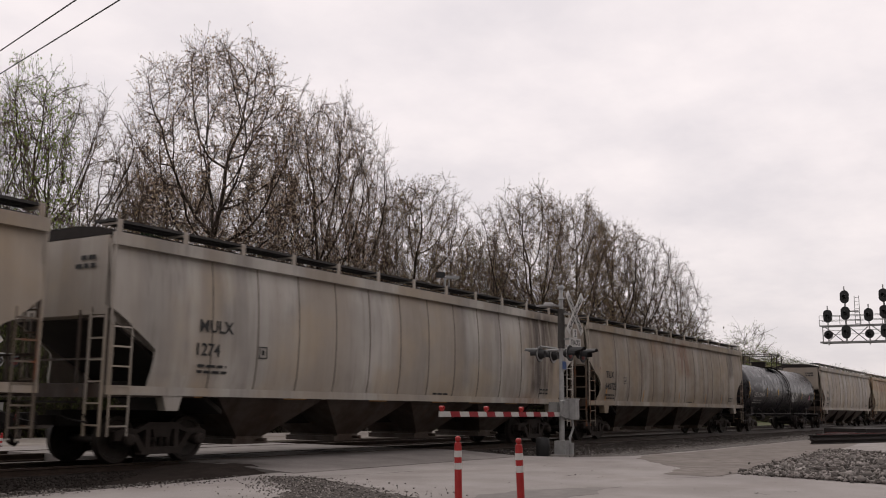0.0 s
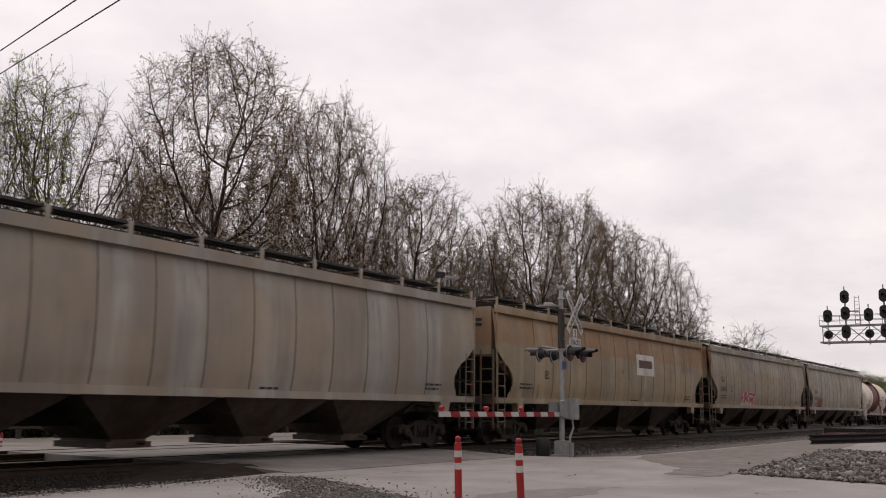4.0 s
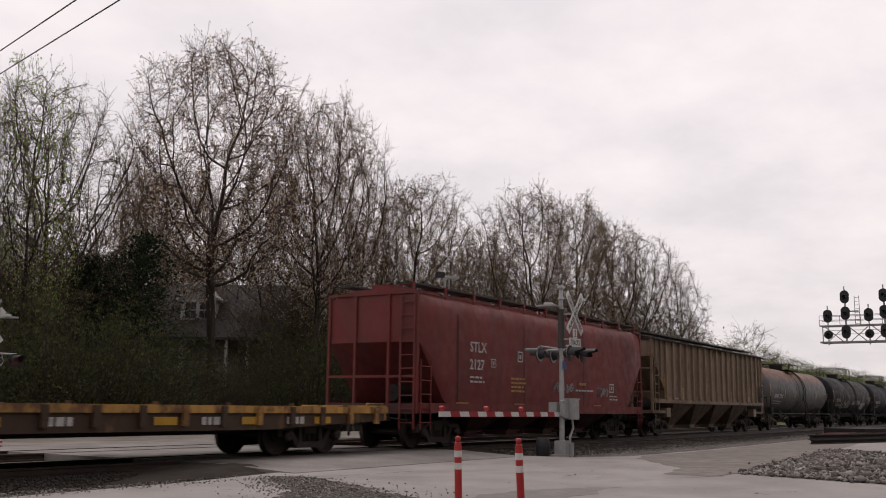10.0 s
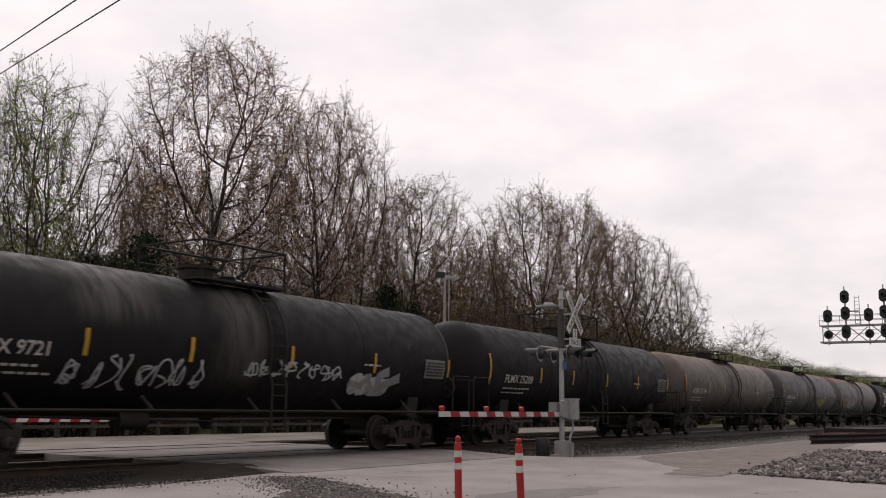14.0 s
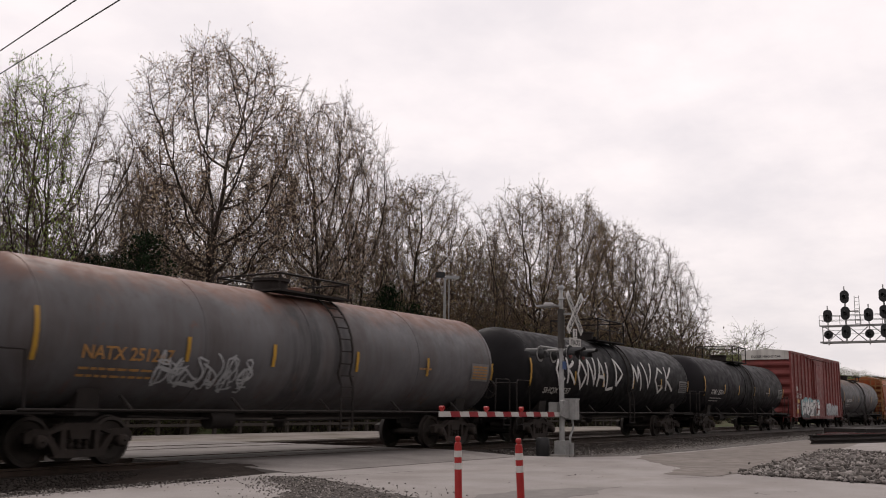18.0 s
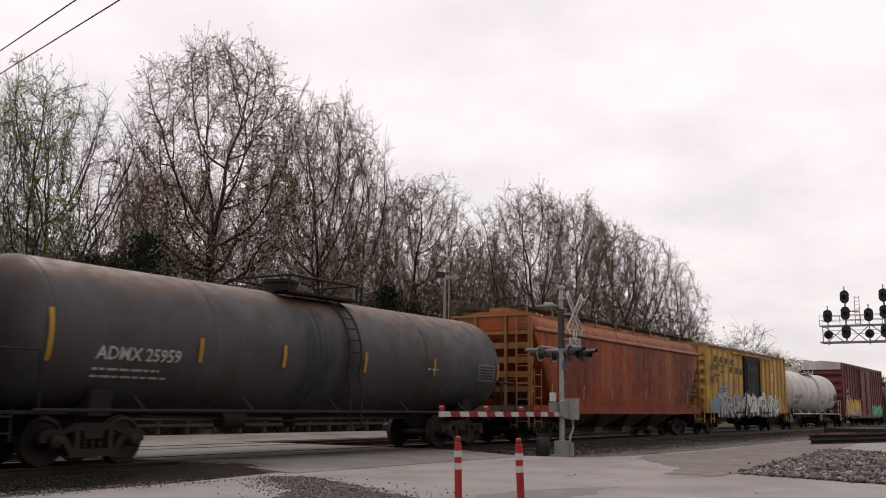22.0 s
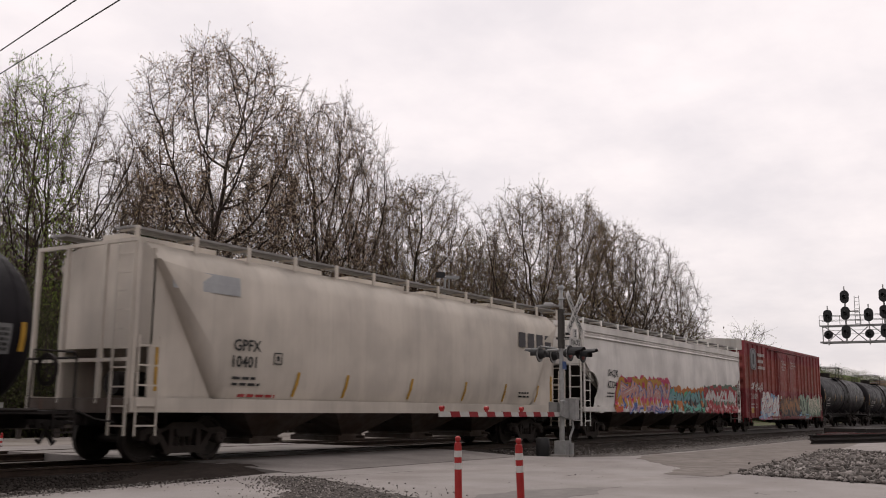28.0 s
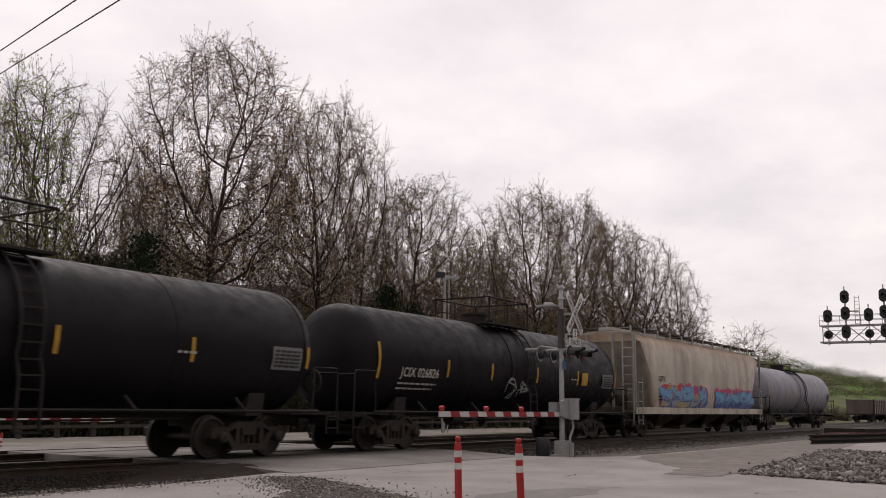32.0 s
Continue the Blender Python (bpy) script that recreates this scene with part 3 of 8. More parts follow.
def covered_hopper(left, right, label, skin_mat, under_mat, ink, mark, number, n_posts=12, cut=1.12, eave=4.32, sill=1.40, seed=1, trucks=1.9, angular=False, grate=None, seams=True, ladder_mat=None, dark_roof=True, text_x=1.55, text_z=(2.62, 2.14)):
    """A straight-sided covered hopper: side sheets with cut lower corners, slope sheets, end cages, bays, roof walk."""
    car, xc, h = start_car("covered_hopper", label, "railcar", left, right)
    W = 1.60
    belly = ((sill + 0.10, 1.53), (1.72, 1.585), (2.1, 1.625), (2.7, 1.64), (3.3, 1.62), (3.8, 1.57), (eave - 0.15, 1.51), (eave + 1, 1.50))

    def out(z):
        for (z0, y0), (z1, y1) in zip(belly, belly[1:]):
            if z <= z1:
                return y0 + (y1 - y0) * max(0.0, z - z0) / (z1 - z0)
        return belly[-1][1]
    # the sheets end in a rounded opening over each truck
    curve = ((sill + 0.06, cut - 0.22), (1.60, cut - 0.16), (1.72, cut - 0.05), (1.90, cut), (2.06, cut - 0.02), (2.26, cut - 0.16), (2.44, cut - 0.38), (2.50, cut - 0.52), (2.54, 0.52), (2.72, 0.30), (2.92, 0.06), (2.98, 0.0),
             (3.2, 0.0), (3.45, 0.0), (3.7, 0.0), (4.0, 0.0), (eave - 0.1, 0.0))
    if angular:
        curve = ((sill + 0.06, 1.02), (1.75, 1.06), (2.0, 1.10), (2.16, 1.10), (2.20, 1.08), (2.45, 0.72), (2.70, 0.36), (2.84, 0.14), (2.92, 0.0), (3.2, 0.0), (3.45, 0.0), (3.7, 0.0), (4.0, 0.0), (eave - 0.1, 0.0))
    for s in (-1, 1):
        rings = []
        for z, inset in curve:
            y = out(z)
            rings.append([(-h + inset, s * y, z), (-h + inset, s * (y - 0.05), z), (h - inset, s * (y - 0.05), z), (h - inset, s * y, z)])
        part("side_sheet", Geo().loft(rings), skin_mat, car, smooth=40)
    # welded seams of the side sheets
    g = Geo()
    rings = []
    for z, inset in curve:
        y = -out(z)
        rings.append([(-0.016, y - 0.007, z), (0.016, y - 0.007, z), (0.016, y + 0.01, z), (-0.016, y + 0.01, z)])
    seam = g.loft(rings).mesh("seam")
    for k in range(1, 13 if seams else 1):
        part("seam", seam, SEAM if k % 3 else skin_mat, car, m=pose(-h + 1.2 + (2 * h - 2.4) * k / 13, 0, 0))
    body = [(-h + 0.02, eave - 0.02), (-h + 0.02, 2.80), (-h + 2.9, 1.30), (h - 2.9, 1.30), (h - 0.02, 2.80), (h - 0.02, eave - 0.02)]
    part("hopper_body", Geo().prism(body, -1.42, 1.42), skin_mat, car)
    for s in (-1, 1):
        # side slope of the bay below the opening, coloured dark for the shade there
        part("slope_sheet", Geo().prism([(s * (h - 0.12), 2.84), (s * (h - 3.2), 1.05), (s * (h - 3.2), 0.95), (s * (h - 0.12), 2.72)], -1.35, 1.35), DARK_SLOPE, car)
    g = Geo()
    for s in (-1, 1):
        g.box(-h, h, s * W - 0.06 if s > 0 else -W - 0.045, s * W + 0.045 if s > 0 else -W + 0.06, eave - 0.22, eave + 0.02)
    part("top_chord", g, skin_mat, car)
    for y in (-W - 0.03, W - 0.09):
        part("side_sill", Geo().box(-h, h, y, y + 0.12, sill - 0.09, sill + 0.08), skin_mat, car)
    roof = [(-W, eave), (-1.1, eave + 0.16), (-0.4, eave + 0.22), (0.4, eave + 0.22), (1.1, eave + 0.16), (W, eave)]
    part("roof", Geo().prism(roof, -h + 0.02, h - 0.02, "x"), DARK if dark_roof else skin_mat, car)
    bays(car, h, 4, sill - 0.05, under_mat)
    g = Geo().box(-h + 0.1, h - 0.1, -0.22, 0.22, 0.72, 1.02)
    part("centre_sill", g, DARK, car)
    for s in (-1, 1):
        # end platform, corner posts, ladders and braces
        g = Geo().box(s * h - (0.0 if s > 0 else 0.0), s * (h - 2.2), -W + 0.02, W - 0.02, sill - 0.12, sill - 0.05)
        g.box(s * (h - 0.08), s * h, -W, W, sill - 0.14, sill + 0.12)
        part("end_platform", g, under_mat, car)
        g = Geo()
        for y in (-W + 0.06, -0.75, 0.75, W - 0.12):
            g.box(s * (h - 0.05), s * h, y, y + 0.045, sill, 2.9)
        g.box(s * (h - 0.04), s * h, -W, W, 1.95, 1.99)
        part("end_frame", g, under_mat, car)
        part("corner_handrail", Geo().tube([(s * (h - 0.03), -W - 0.02, sill), (s * (h - 0.03), -W - 0.02, eave + 0.1)], 0.024, 6), skin_mat, car, smooth=60)
        g = Geo()
        ladder(g, s * (h - 0.30), -W - 0.03, 0.55, 2.75, 0.44)
        part("side_ladder", g, ladder_mat or skin_mat, car)
        g = Geo()
        end_ladder(g, s * (h + 0.02), -1.30, 0.55, 2.95, 0.44)
        part("end_ladder", g, ladder_mat or skin_mat, car)
        part("jacking_pad", Geo().prism([(s * (h - 1.75), 1.02), (s * (h - 1.45), 1.02), (s * (h - 1.35), 1.32), (s * (h - 1.85), 1.32)], -W - 0.02, -W + 0.2), skin_mat, car)
        part("brake_step", Geo().box(s * h, s * (h + 0.2), -0.8, 0.8, 1.15, 1.19), DARK, car)
        truck(car, s * (h - trucks), xc)
    part("brake_cylinder", Geo().lathe([(-0.3, 0.02), (-0.3, 0.17), (0.3, 0.17), (0.3, 0.02)], "x", 14, at=(-h + 0.9, -0.75, 1.42)), DARK, car, smooth=40)
    running_board(car, h - 0.05, eave + 0.25, 1.16, W - 0.04, eave - 0.06, n_posts, skin_mat, grate=grate)
    couplers(car, h + 0.20)
    sd = lambda x, z, lift: (x, -out(z) - lift - 0.008, z)
    if mark:
        lettering(car, sd, mark, -h + text_x, text_z[0], 0.25, ink, name="reporting_mark")
    if number:
        lettering(car, sd, number, -h + text_x - 0.05, text_z[1], 0.25, ink, name="car_number")
    bars(car, sd, -h + text_x, text_z[1] - 0.24, 0.95, 2, ink, 0.12, 0.055, seed)
    outline_bar(car, sd, -h + text_x + 1.75, 2.15, 0.26, 0.26, ink, 0.025)
    bars(car, sd, h - 2.6, 1.75, 0.8, 2, ink, 0.12, 0.05, seed + 5)
    bars(car, sd, h * 0.1, 1.50, 0.8, 1, ink, 0.12, 0.05, seed + 9)
    end = lambda x, z, lift: (-h - lift, x, z)
    bars(car, end, -1.1, 3.85, 0.6, 2, ink, 0.16, 0.09, seed + 3)
    return car, h, sd


def curved_hopper(left, right, label, skin_mat, under_mat, ink, mark, number, n_posts=12, eave=4.25, sill=1.15, seed=1, bulge=True, frame_mat=None, edge=(0.6, 3.95, 2.2, 1.3), post_mat=None, end_slats=False, text=(2.6, 2.36, 1.96, 0.25), grate=None):
    """A covered hopper with rounded, bellied sides that end in slope sheets, and open end frames."""
    car, xc, h = start_car("covered_hopper", label, "railcar", left, right)
    W = 1.58
    frame_mat = frame_mat or skin_mat
    # half outline of the body, from the sill up and over
    half = [(1.42, sill + 0.05), (1.55, sill + 0.45), (W, sill + 1.0), (W, sill + 1.9), (1.52, eave - 0.42), (1.40, eave - 0.10), (1.18, eave + 0.10), (0.6, eave + 0.22)]
    if not bulge:
        half = [(1.56, sill + 0.05), (W, sill + 0.3), (W, sill + 1.0), (W, eave - 0.55), (W - 0.02, eave - 0.30), (1.48, eave - 0.05), (1.2, eave + 0.12), (0.6, eave + 0.22)]
    ring = [(-y, z) for y, z in half] + [(y, z) for y, z in half[::-1]]
    zs = sill + 0.05
    e0, z_hi, e1, z_lo = edge
    rings = []
    for x, low, shrink in ((-h + e0 - 0.06, z_hi + 0.04, 0.985), (-h + e0, z_hi, 1.0), (-h + e1, z_lo, 1.0), (-h + e1 + 0.3, zs, 1.0), (h - e1 - 0.3, zs, 1.0), (h - e1, z_lo, 1.0), (h - e0, z_hi, 1.0), (h - e0 + 0.06, z_hi + 0.04, 0.985)):
        rings.append([(x, y * shrink, max(z, low)) for y, z in ring])
    part("hopper_body", Geo().loft(rings), skin_mat, car, smooth=50)
    for y in (-1.60, 1.48):
        part("side_sill", Geo().box(-h, h, y, y + 0.12, sill - 0.16, sill + 0.12), skin_mat, car)
    bays(car, h, 4, sill, under_mat, reach=h - 3.0)
    part("centre_sill", Geo().box(-h + 0.1, h - 0.1, -0.22, 0.22, 0.72, 1.02), DARK, car)
    for s in (-1, 1):
        g = Geo().box(s * (h - 2.2), s * h, -1.58, 1.58, sill - 0.14, sill - 0.06)
        g.box(s * (h - 0.08), s * h, -1.58, 1.58, sill - 0.18, sill + 0.10)
        part("end_platform", g, under_mat, car)
        g = Geo()
        for y in (-1.58, -0.62, 0.55, 1.50):
            g.box(s * (h - 0.08), s * h, y, y + 0.08, sill, eave + 0.12)
        for z in (1.95, eave + 0.05):
            g.box(s * (h - 0.06), s * h, -1.58, 1.58, z, z + 0.07)
        g.box(s * (h - 0.75), s * h, -1.58, -1.52, eave + 0.05, eave + 0.12)
        part("end_frame", g, frame_mat, car)
        if end_slats:
            for k in range(5):
                z = sill + 0.55 + k * 0.48
                part("end_slat", Geo().box(s * (h - 0.30), s * (h - 0.12), -1.5, 1.5, z, z + 0.20), frame_mat, car)
        g = Geo()
        ladder(g, s * (h - 0.35), -1.63, 0.55, 2.45, 0.5)
        part("side_ladder", g, frame_mat, car)
        g = Geo()
        end_ladder(g, s * (h + 0.02), -1.25, 0.55, eave, 0.46)
        part("end_ladder", g, frame_mat, car)
        truck(car, s * (h - 1.9), xc)
    part("air_tank", Geo().lathe([(-0.5, 0.02), (-0.5, 0.24), (0.5, 0.24), (0.5, 0.02)], "x", 16, at=(-h + 1.0, -0.4, 1.55)), DARK, car, smooth=40)
    running_board(car, h - 0.05, eave + 0.33, 1.02, 1.34, eave + 0.04, n_posts, post_mat or frame_mat, grate=grate)
    couplers(car, h + 0.20)
    prof = sorted({z: y for y, z in half}.items())

    def sd(x, z, lift):
        for (z0, y0), (z1, y1) in zip(prof, prof[1:]):
            if z <= z1:
                return (x, -(y0 + (y1 - y0) * max(0.0, (z - z0)) / (z1 - z0)) - lift - 0.012, z)
        return (x, -prof[-1][1] - lift, z)
    if mark:
        lettering(car, sd, mark, -h + text[0], text[1], text[3], ink, name="reporting_mark")
    if number:
        lettering(car, sd, number, -h + text[0] - 0.02, text[2], text[3], ink, name="car_number")
    bars(car, sd, -h + text[0], text[2] - 0.26, 1.0, 2, ink, 0.13, 0.055, seed)
    outline_bar(car, sd, -h + text[0] + 1.25, text[2] + 0.1, 0.28, 0.26, ink, 0.025)
    bars(car, sd, h - 3.4, 1.62, 0.9, 2, ink, 0.12, 0.05, seed + 3)
    return car, h, sd


def ribbed_hopper(left, right, label, skin_mat, under_mat, ink):
    """A steel-ribbed covered hopper with sloped ends."""
    car, xc, h = start_car("ribbed_hopper", label, "railcar", left, right)
    W, eave, sill = 1.52, 4.22, 1.58
    body = [(-h + 0.1, eave), (-h + 0.1, 3.45), (-h + 1.45, 2.0), (-h + 1.5, sill), (h - 1.5, sill), (h - 1.45, 2.0), (h - 0.1, 3.45), (h - 0.1, eave)]
    part("hopper_body", Geo().prism(body, -W, W), skin_mat, car)
    n = 17
    rib = Geo().box(-0.06, 0.06, -W - 0.10, -W + 0.02, sill + 0.02, eave - 0.05).mesh("rib")
    for k in range(n):
        x = -h + 1.55 + (2 * h - 3.1) * k / (n - 1)
        part("rib", rib, skin_mat, car, m=pose(x, 0, 0))
    for s in (-1, 1):
        for k, dx in enumerate((0.3, 0.9)):
            z0 = 3.45 - 1.55 * (dx - 0.1) / 1.35
            part("rib", Geo().box(s * (h - dx) - 0.05, s * (h - dx) + 0.05, -W - 0.08, -W + 0.02, z0, eave - 0.05), skin_mat, car)
    part("roof", Geo().prism([(-W - 0.16, eave), (0, eave + 0.28), (W + 0.16, eave), (W + 0.16, eave - 0.06), (-W - 0.16, eave - 0.06)], -h, h, "x"), DARK, car)
    for y in (-0.65, 0.65):
        part("running_board", Geo().box(-h, h, y - 0.25, y + 0.25, eave + 0.30, eave + 0.35), GRATE, car)
    part("side_sill", Geo().box(-h, h, -W - 0.04, -W + 0.08, sill - 0.12, sill + 0.06).box(-h, h, W - 0.08, W + 0.04, sill - 0.12, sill + 0.06), skin_mat, car)
    bays(car, h, 4, sill - 0.05, under_mat, 0.36, h - 2.7)
    part("centre_sill", Geo().box(-h, h, -0.22, 0.22, 0.72, 1.02), DARK, car)
    for s in (-1, 1):
        part("end_platform", Geo().box(s * (h - 2.0), s * h, -W, W, 1.02, 1.14), under_mat, car)
        g = Geo()
        for y in (-W, -0.6, 0.5, W - 0.1):
            g.box(s * (h - 0.1), s * h, y, y + 0.1, 1.1, eave)
        for z in (1.9, 2.9):
            g.box(s * (h - 0.06), s * h, -W, W, z, z + 0.06)
        part("end_frame", g, skin_mat, car)
        g = Geo()
        ladder(g, s * (h - 0.35), -W - 0.06, 0.55, 3.2, 0.46)
        part("side_ladder", g, skin_mat, car)
        part("jacking_pad", Geo().box(s * (h - 1.85) - 0.25, s * (h - 1.85) + 0.25, -W - 0.02, -W + 0.3, 0.85, 1.25), skin_mat, car)
        truck(car, s * (h - 1.75), xc)
    part("air_tank", Geo().lathe([(-0.5, 0.02), (-0.5, 0.26), (0.5, 0.26), (0.5, 0.02)], "x", 16, at=(-h + 0.95, -0.6, 1.45)), DARK, car, smooth=40)
    couplers(car, h + 0.2)
    sd = flat_side(W + 0.004)
    stripes(car, sd, [-5.07, -2.5, 0.0, 2.5, h - 1.3], sill + 0.05, 0.55, 0.12)
    stripes(car, sd, [-h + 1.42], sill + 0.05, 1.1, 0.12)
    outline_bar(car, sd, h - 3.2, 1.55, 0.42, 0.36, WHITE_INK, 0.04)
    bars(car, sd, -h + 2.6, 1.65, 0.8, 2, ink, 0.12, 0.05, 4)
    return car, h, sd
PANEL = plain("silver_data_panel", rgb(0.19, 0.19, 0.19), 0.6)


def tank_car(left, right, label, shell_mat, ink, mark, number, seed=1, zc=2.42, radius=1.475, walk_mat=None, band=None, stripe_x=(), seam=True, panel=True,
             text_x=1.6, sill_mat=None, high_walk=False, rail_mat=None):
    """A tank car: barrel with domed heads, manway and platform with rails, ladders, long side rails, saddles, end platforms."""
    car, xc, h = start_car("tank_car", label, "railcar", left, right)
    walk_mat = walk_mat or DARK
    sill_mat = sill_mat or DARK
    rail_mat = rail_mat or walk_mat
    R = radius
    prof = [(-h, 0.02), (-h + 0.03, R * 0.35), (-h + 0.14, R * 0.66), (-h + 0.32, R * 0.88), (-h + 0.55, R * 0.985), (-h + 0.70, R)]
    prof += [(-0.62, R), (-0.60, R + 0.025), (0.60, R + 0.025), (0.62, R)] if seam else []
    prof += [(-x, r) for x, r in prof[::-1] if x < -1.0]
    part("tank", Geo().lathe(prof, "x", 40, at=(0, 0, zc), caps=True), shell_mat, car, smooth=30)
    top = zc + R
    if band:
        part("painted_band", Geo().lathe([(band[0], R + 0.005), (band[0], R + 0.032), (band[1], R + 0.032), (band[1], R + 0.005)], "x", 40, at=(0, 0, zc)), band[2], car, smooth=30)
    for x in (-h + 0.72, -h + 4.6, h - 4.6, h - 0.72):
        part("weld_seam", Geo().lathe([(x - 0.02, R - 0.01), (x - 0.015, R + 0.008), (x + 0.015, R + 0.008), (x + 0.02, R - 0.01)], "x", 40, at=(0, 0, zc)), shell_mat, car, smooth=60)
    # manway, valve housing and platform
    part("manway", Geo().lathe([(top - 0.12, 0.42), (top + 0.24, 0.42), (top + 0.26, 0.47), (top + 0.33, 0.47), (top + 0.35, 0.02)], "z", 20, at=(-0.5, 0, 0)), walk_mat, car, smooth=40)
    part("valve_housing", Geo().lathe([(top - 0.1, 0.22), (top + 0.22, 0.22), (top + 0.26, 0.02)], "z", 14, at=(0.55, 0.1, 0)), shell_mat, car, smooth=40)
    g = Geo().box(-1.35, 1.35, -1.05, -0.55, top - 0.08, top - 0.03).box(-1.35, 1.35, 0.55, 1.05, top - 0.08, top - 0.03).box(-1.35, -1.1, -1.05, 1.05, top - 0.08, top - 0.03)
    part("platform", g, walk_mat, car, "grating platform round the manway")
    rz = top + (0.78 if high_walk else 0.34)
    g = Geo()
    for y in (-1.02, 1.02):
        g.tube([(-1.3, y, rz), (1.3, y, rz)], 0.028, 6)
        if high_walk:
            g.tube([(-1.3, y, rz - 0.38), (1.3, y, rz - 0.38)], 0.018, 6)
        for x in (-1.3, -0.1, 1.3):
            g.tube([(x, y, top - 0.10), (x, y, rz)], 0.028, 6)
    for x in (-1.3, 1.3):
        g.tube([(x, -1.02, rz), (x, 1.02, rz)], 0.022, 6)
    part("platform_rail", g, walk_mat, car, smooth=60)
    # ladder that hugs the shell
    g = Geo()
    for dx in (0.38, 0.84):
        pts = []
        for k in range(9):
            a = radians(72 - k * 90 / 8)
            pts.append((dx, -(R + 0.10) * math.cos(a), zc + (R + 0.10) * math.sin(a)))
        pts += [(dx, -(R + 0.14), zc - 0.8), (dx, -(R + 0.14), 0.62)]
        g.tube(pts, 0.028, 6)
    for k in range(11):
        a = radians(68 - k * 11)
        y, z = -(R + 0.10) * math.cos(a), zc + (R + 0.10) * math.sin(a)
        if a < radians(-15):
            y = -(R + 0.13)
        g.box(0.38, 0.84, y - 0.015, y + 0.015, z - 0.015, z + 0.015)
    g.box(0.38, 0.84, -(R + 0.16), -(R + 0.10), 0.62, 0.66)
    part("ladder", g, walk_mat, car, smooth=60)
    # long side rail and its brackets
    for y in (-1.58, 1.58):
        part("side_rail", Geo().tube([(-h + 0.3, y, 1.02), (h - 0.3, y, 1.02)], 0.035, 6), rail_mat, car, smooth=60)
    for k in range(5):
        x = -h + 2.7 + (2 * h - 5.4) * k / 4
        part("rail_bracket", Geo().tube([(x - 0.12, -1.36, 1.30), (x, -1.58, 1.02)], 0.035, 5), rail_mat, car)
    part("centre_sill", Geo().box(-h + 1.0, h - 1.0, -0.26, 0.26, 0.86, 1.12), DARK, car)
    part("outlet_valve", Geo().lathe([(0.62, 0.10), (0.74, 0.16), (1.1, 0.20)], "z", 12, caps=True).box(-0.5, 0.5, -0.25, 0.25, 0.95, 1.12), DARK, car)
    part("brake_cylinder", Geo().lathe([(-0.35, 0.02), (-0.35, 0.19), (0.35, 0.19), (0.35, 0.02)], "x", 14, at=(-2.6, -0.55, 0.82)), DARK, car, smooth=40)
    part("brake_rod", Geo().tube([(-h + 3.4, -0.6, 0.9), (-0.9, -0.6, 0.8), (h - 3.4, -0.4, 0.85)], 0.025, 5), DARK, car)
    for s in (-1, 1):
        xs = s * (h - 2.0)
        g = Geo()
        g.prism([(-1.22, zc - 1.0), (-1.15, 0.92), (1.15, 0.92), (1.22, zc - 1.0), (0.9, zc - 1.32), (-0.9, zc - 1.32)], xs - 0.25, xs + 0.25, "x")
        part("saddle", g, sill_mat, car)
        part("stub_sill", Geo().box(s * (h - 3.2), s * (h + 0.45), -0.24, 0.24, 0.68, 1.02), DARK, car)
        part("end_platform", Geo().box(s * (h - 1.1), s * (h + 0.50), -1.45, 1.45, 0.95, 1.01).box(s * (h + 0.40), s * (h + 0.50), -1.5, 1.5, 0.85, 1.03), sill_mat, car)
        g = Geo()
        x1, x2 = s * (h + 0.46), s * (h - 0.75)
        for y in (-1.52, 1.52):
            g.tube([(x1, y, 1.05), (x1, y, 1.95), (x1 - s * 0.06, y, 2.05), (x2 + s * 0.35, y, 2.05), (x2 + s * 0.3, y, 1.05)], 0.022, 6)
        g.tube([(x1, -1.52, 1.95), (x1, 1.52, 1.95)], 0.022, 6)
        part("end_rail", g, rail_mat, car, smooth=60)
        g = Geo()
        ladder(g, s * (h + 0.28), -1.53, 0.50, 1.05, 0.42, 2)
        part("sill_step", g, rail_mat, car)
        truck(car, s * (h - 2.0), xc)
    g = Geo().lathe([(-0.03, 0.24), (-0.03, 0.30), (0.03, 0.30), (0.03, 0.24)], "x", 20, at=(h + 0.42, -0.75, 1.75))
    for k in range(5):
        a = k * math.tau / 5
        g.tube([(h + 0.42, -0.75, 1.75), (h + 0.42, -0.75 + 0.27 * math.cos(a), 1.75 + 0.27 * math.sin(a))], 0.012, 4)
    part("brake_wheel", g, rail_mat, car)
    couplers(car, h + 0.62)
    sd = round_side(R + 0.026, zc)
    if mark or number:
        lettering(car, sd, (mark + " " + number).strip(), -h + text_x, zc - 0.46, 0.25, ink, name="reporting_mark")
    if mark or number:
        bars(car, sd, -h + text_x, zc - 0.68, 1.9, 2, ink, 0.15, 0.05, seed)
    bars(car, sd, h - 4.6, zc - 0.25, 0.7, 1, ink, 0.15, 0.05, seed + 2)
    for x in stripe_x:
        plate(car, sd, x, zc - (0.55 if x < -h + 1.0 else 0.42), 0.10, (0.95 if x < -h + 1.0 else 0.50), YELLOW, "reflective_stripe", lift=0.014)
    if panel:
        plate(car, sd, h - 1.82, zc - 0.48, 0.98, 0.52, PANEL, "data_panel", "grey panel of stencilled data", lift=0.006)
        tagged(part("data_stencil", Geo().add(*panel_rows(sd, h - 1.75, zc - 0.42, 0.85, 0.42, seed)), ink if ink != WHITE_INK else BLACK_INK, car, "stencilled data rows"), kind="stuff")
    bars(car, lambda x, z, l: (-h - l + 0.30, x, z), -0.95, zc + 0.62, 0.8, 2, ink, 0.15, 0.08, seed + 7)
    return car, h, sd


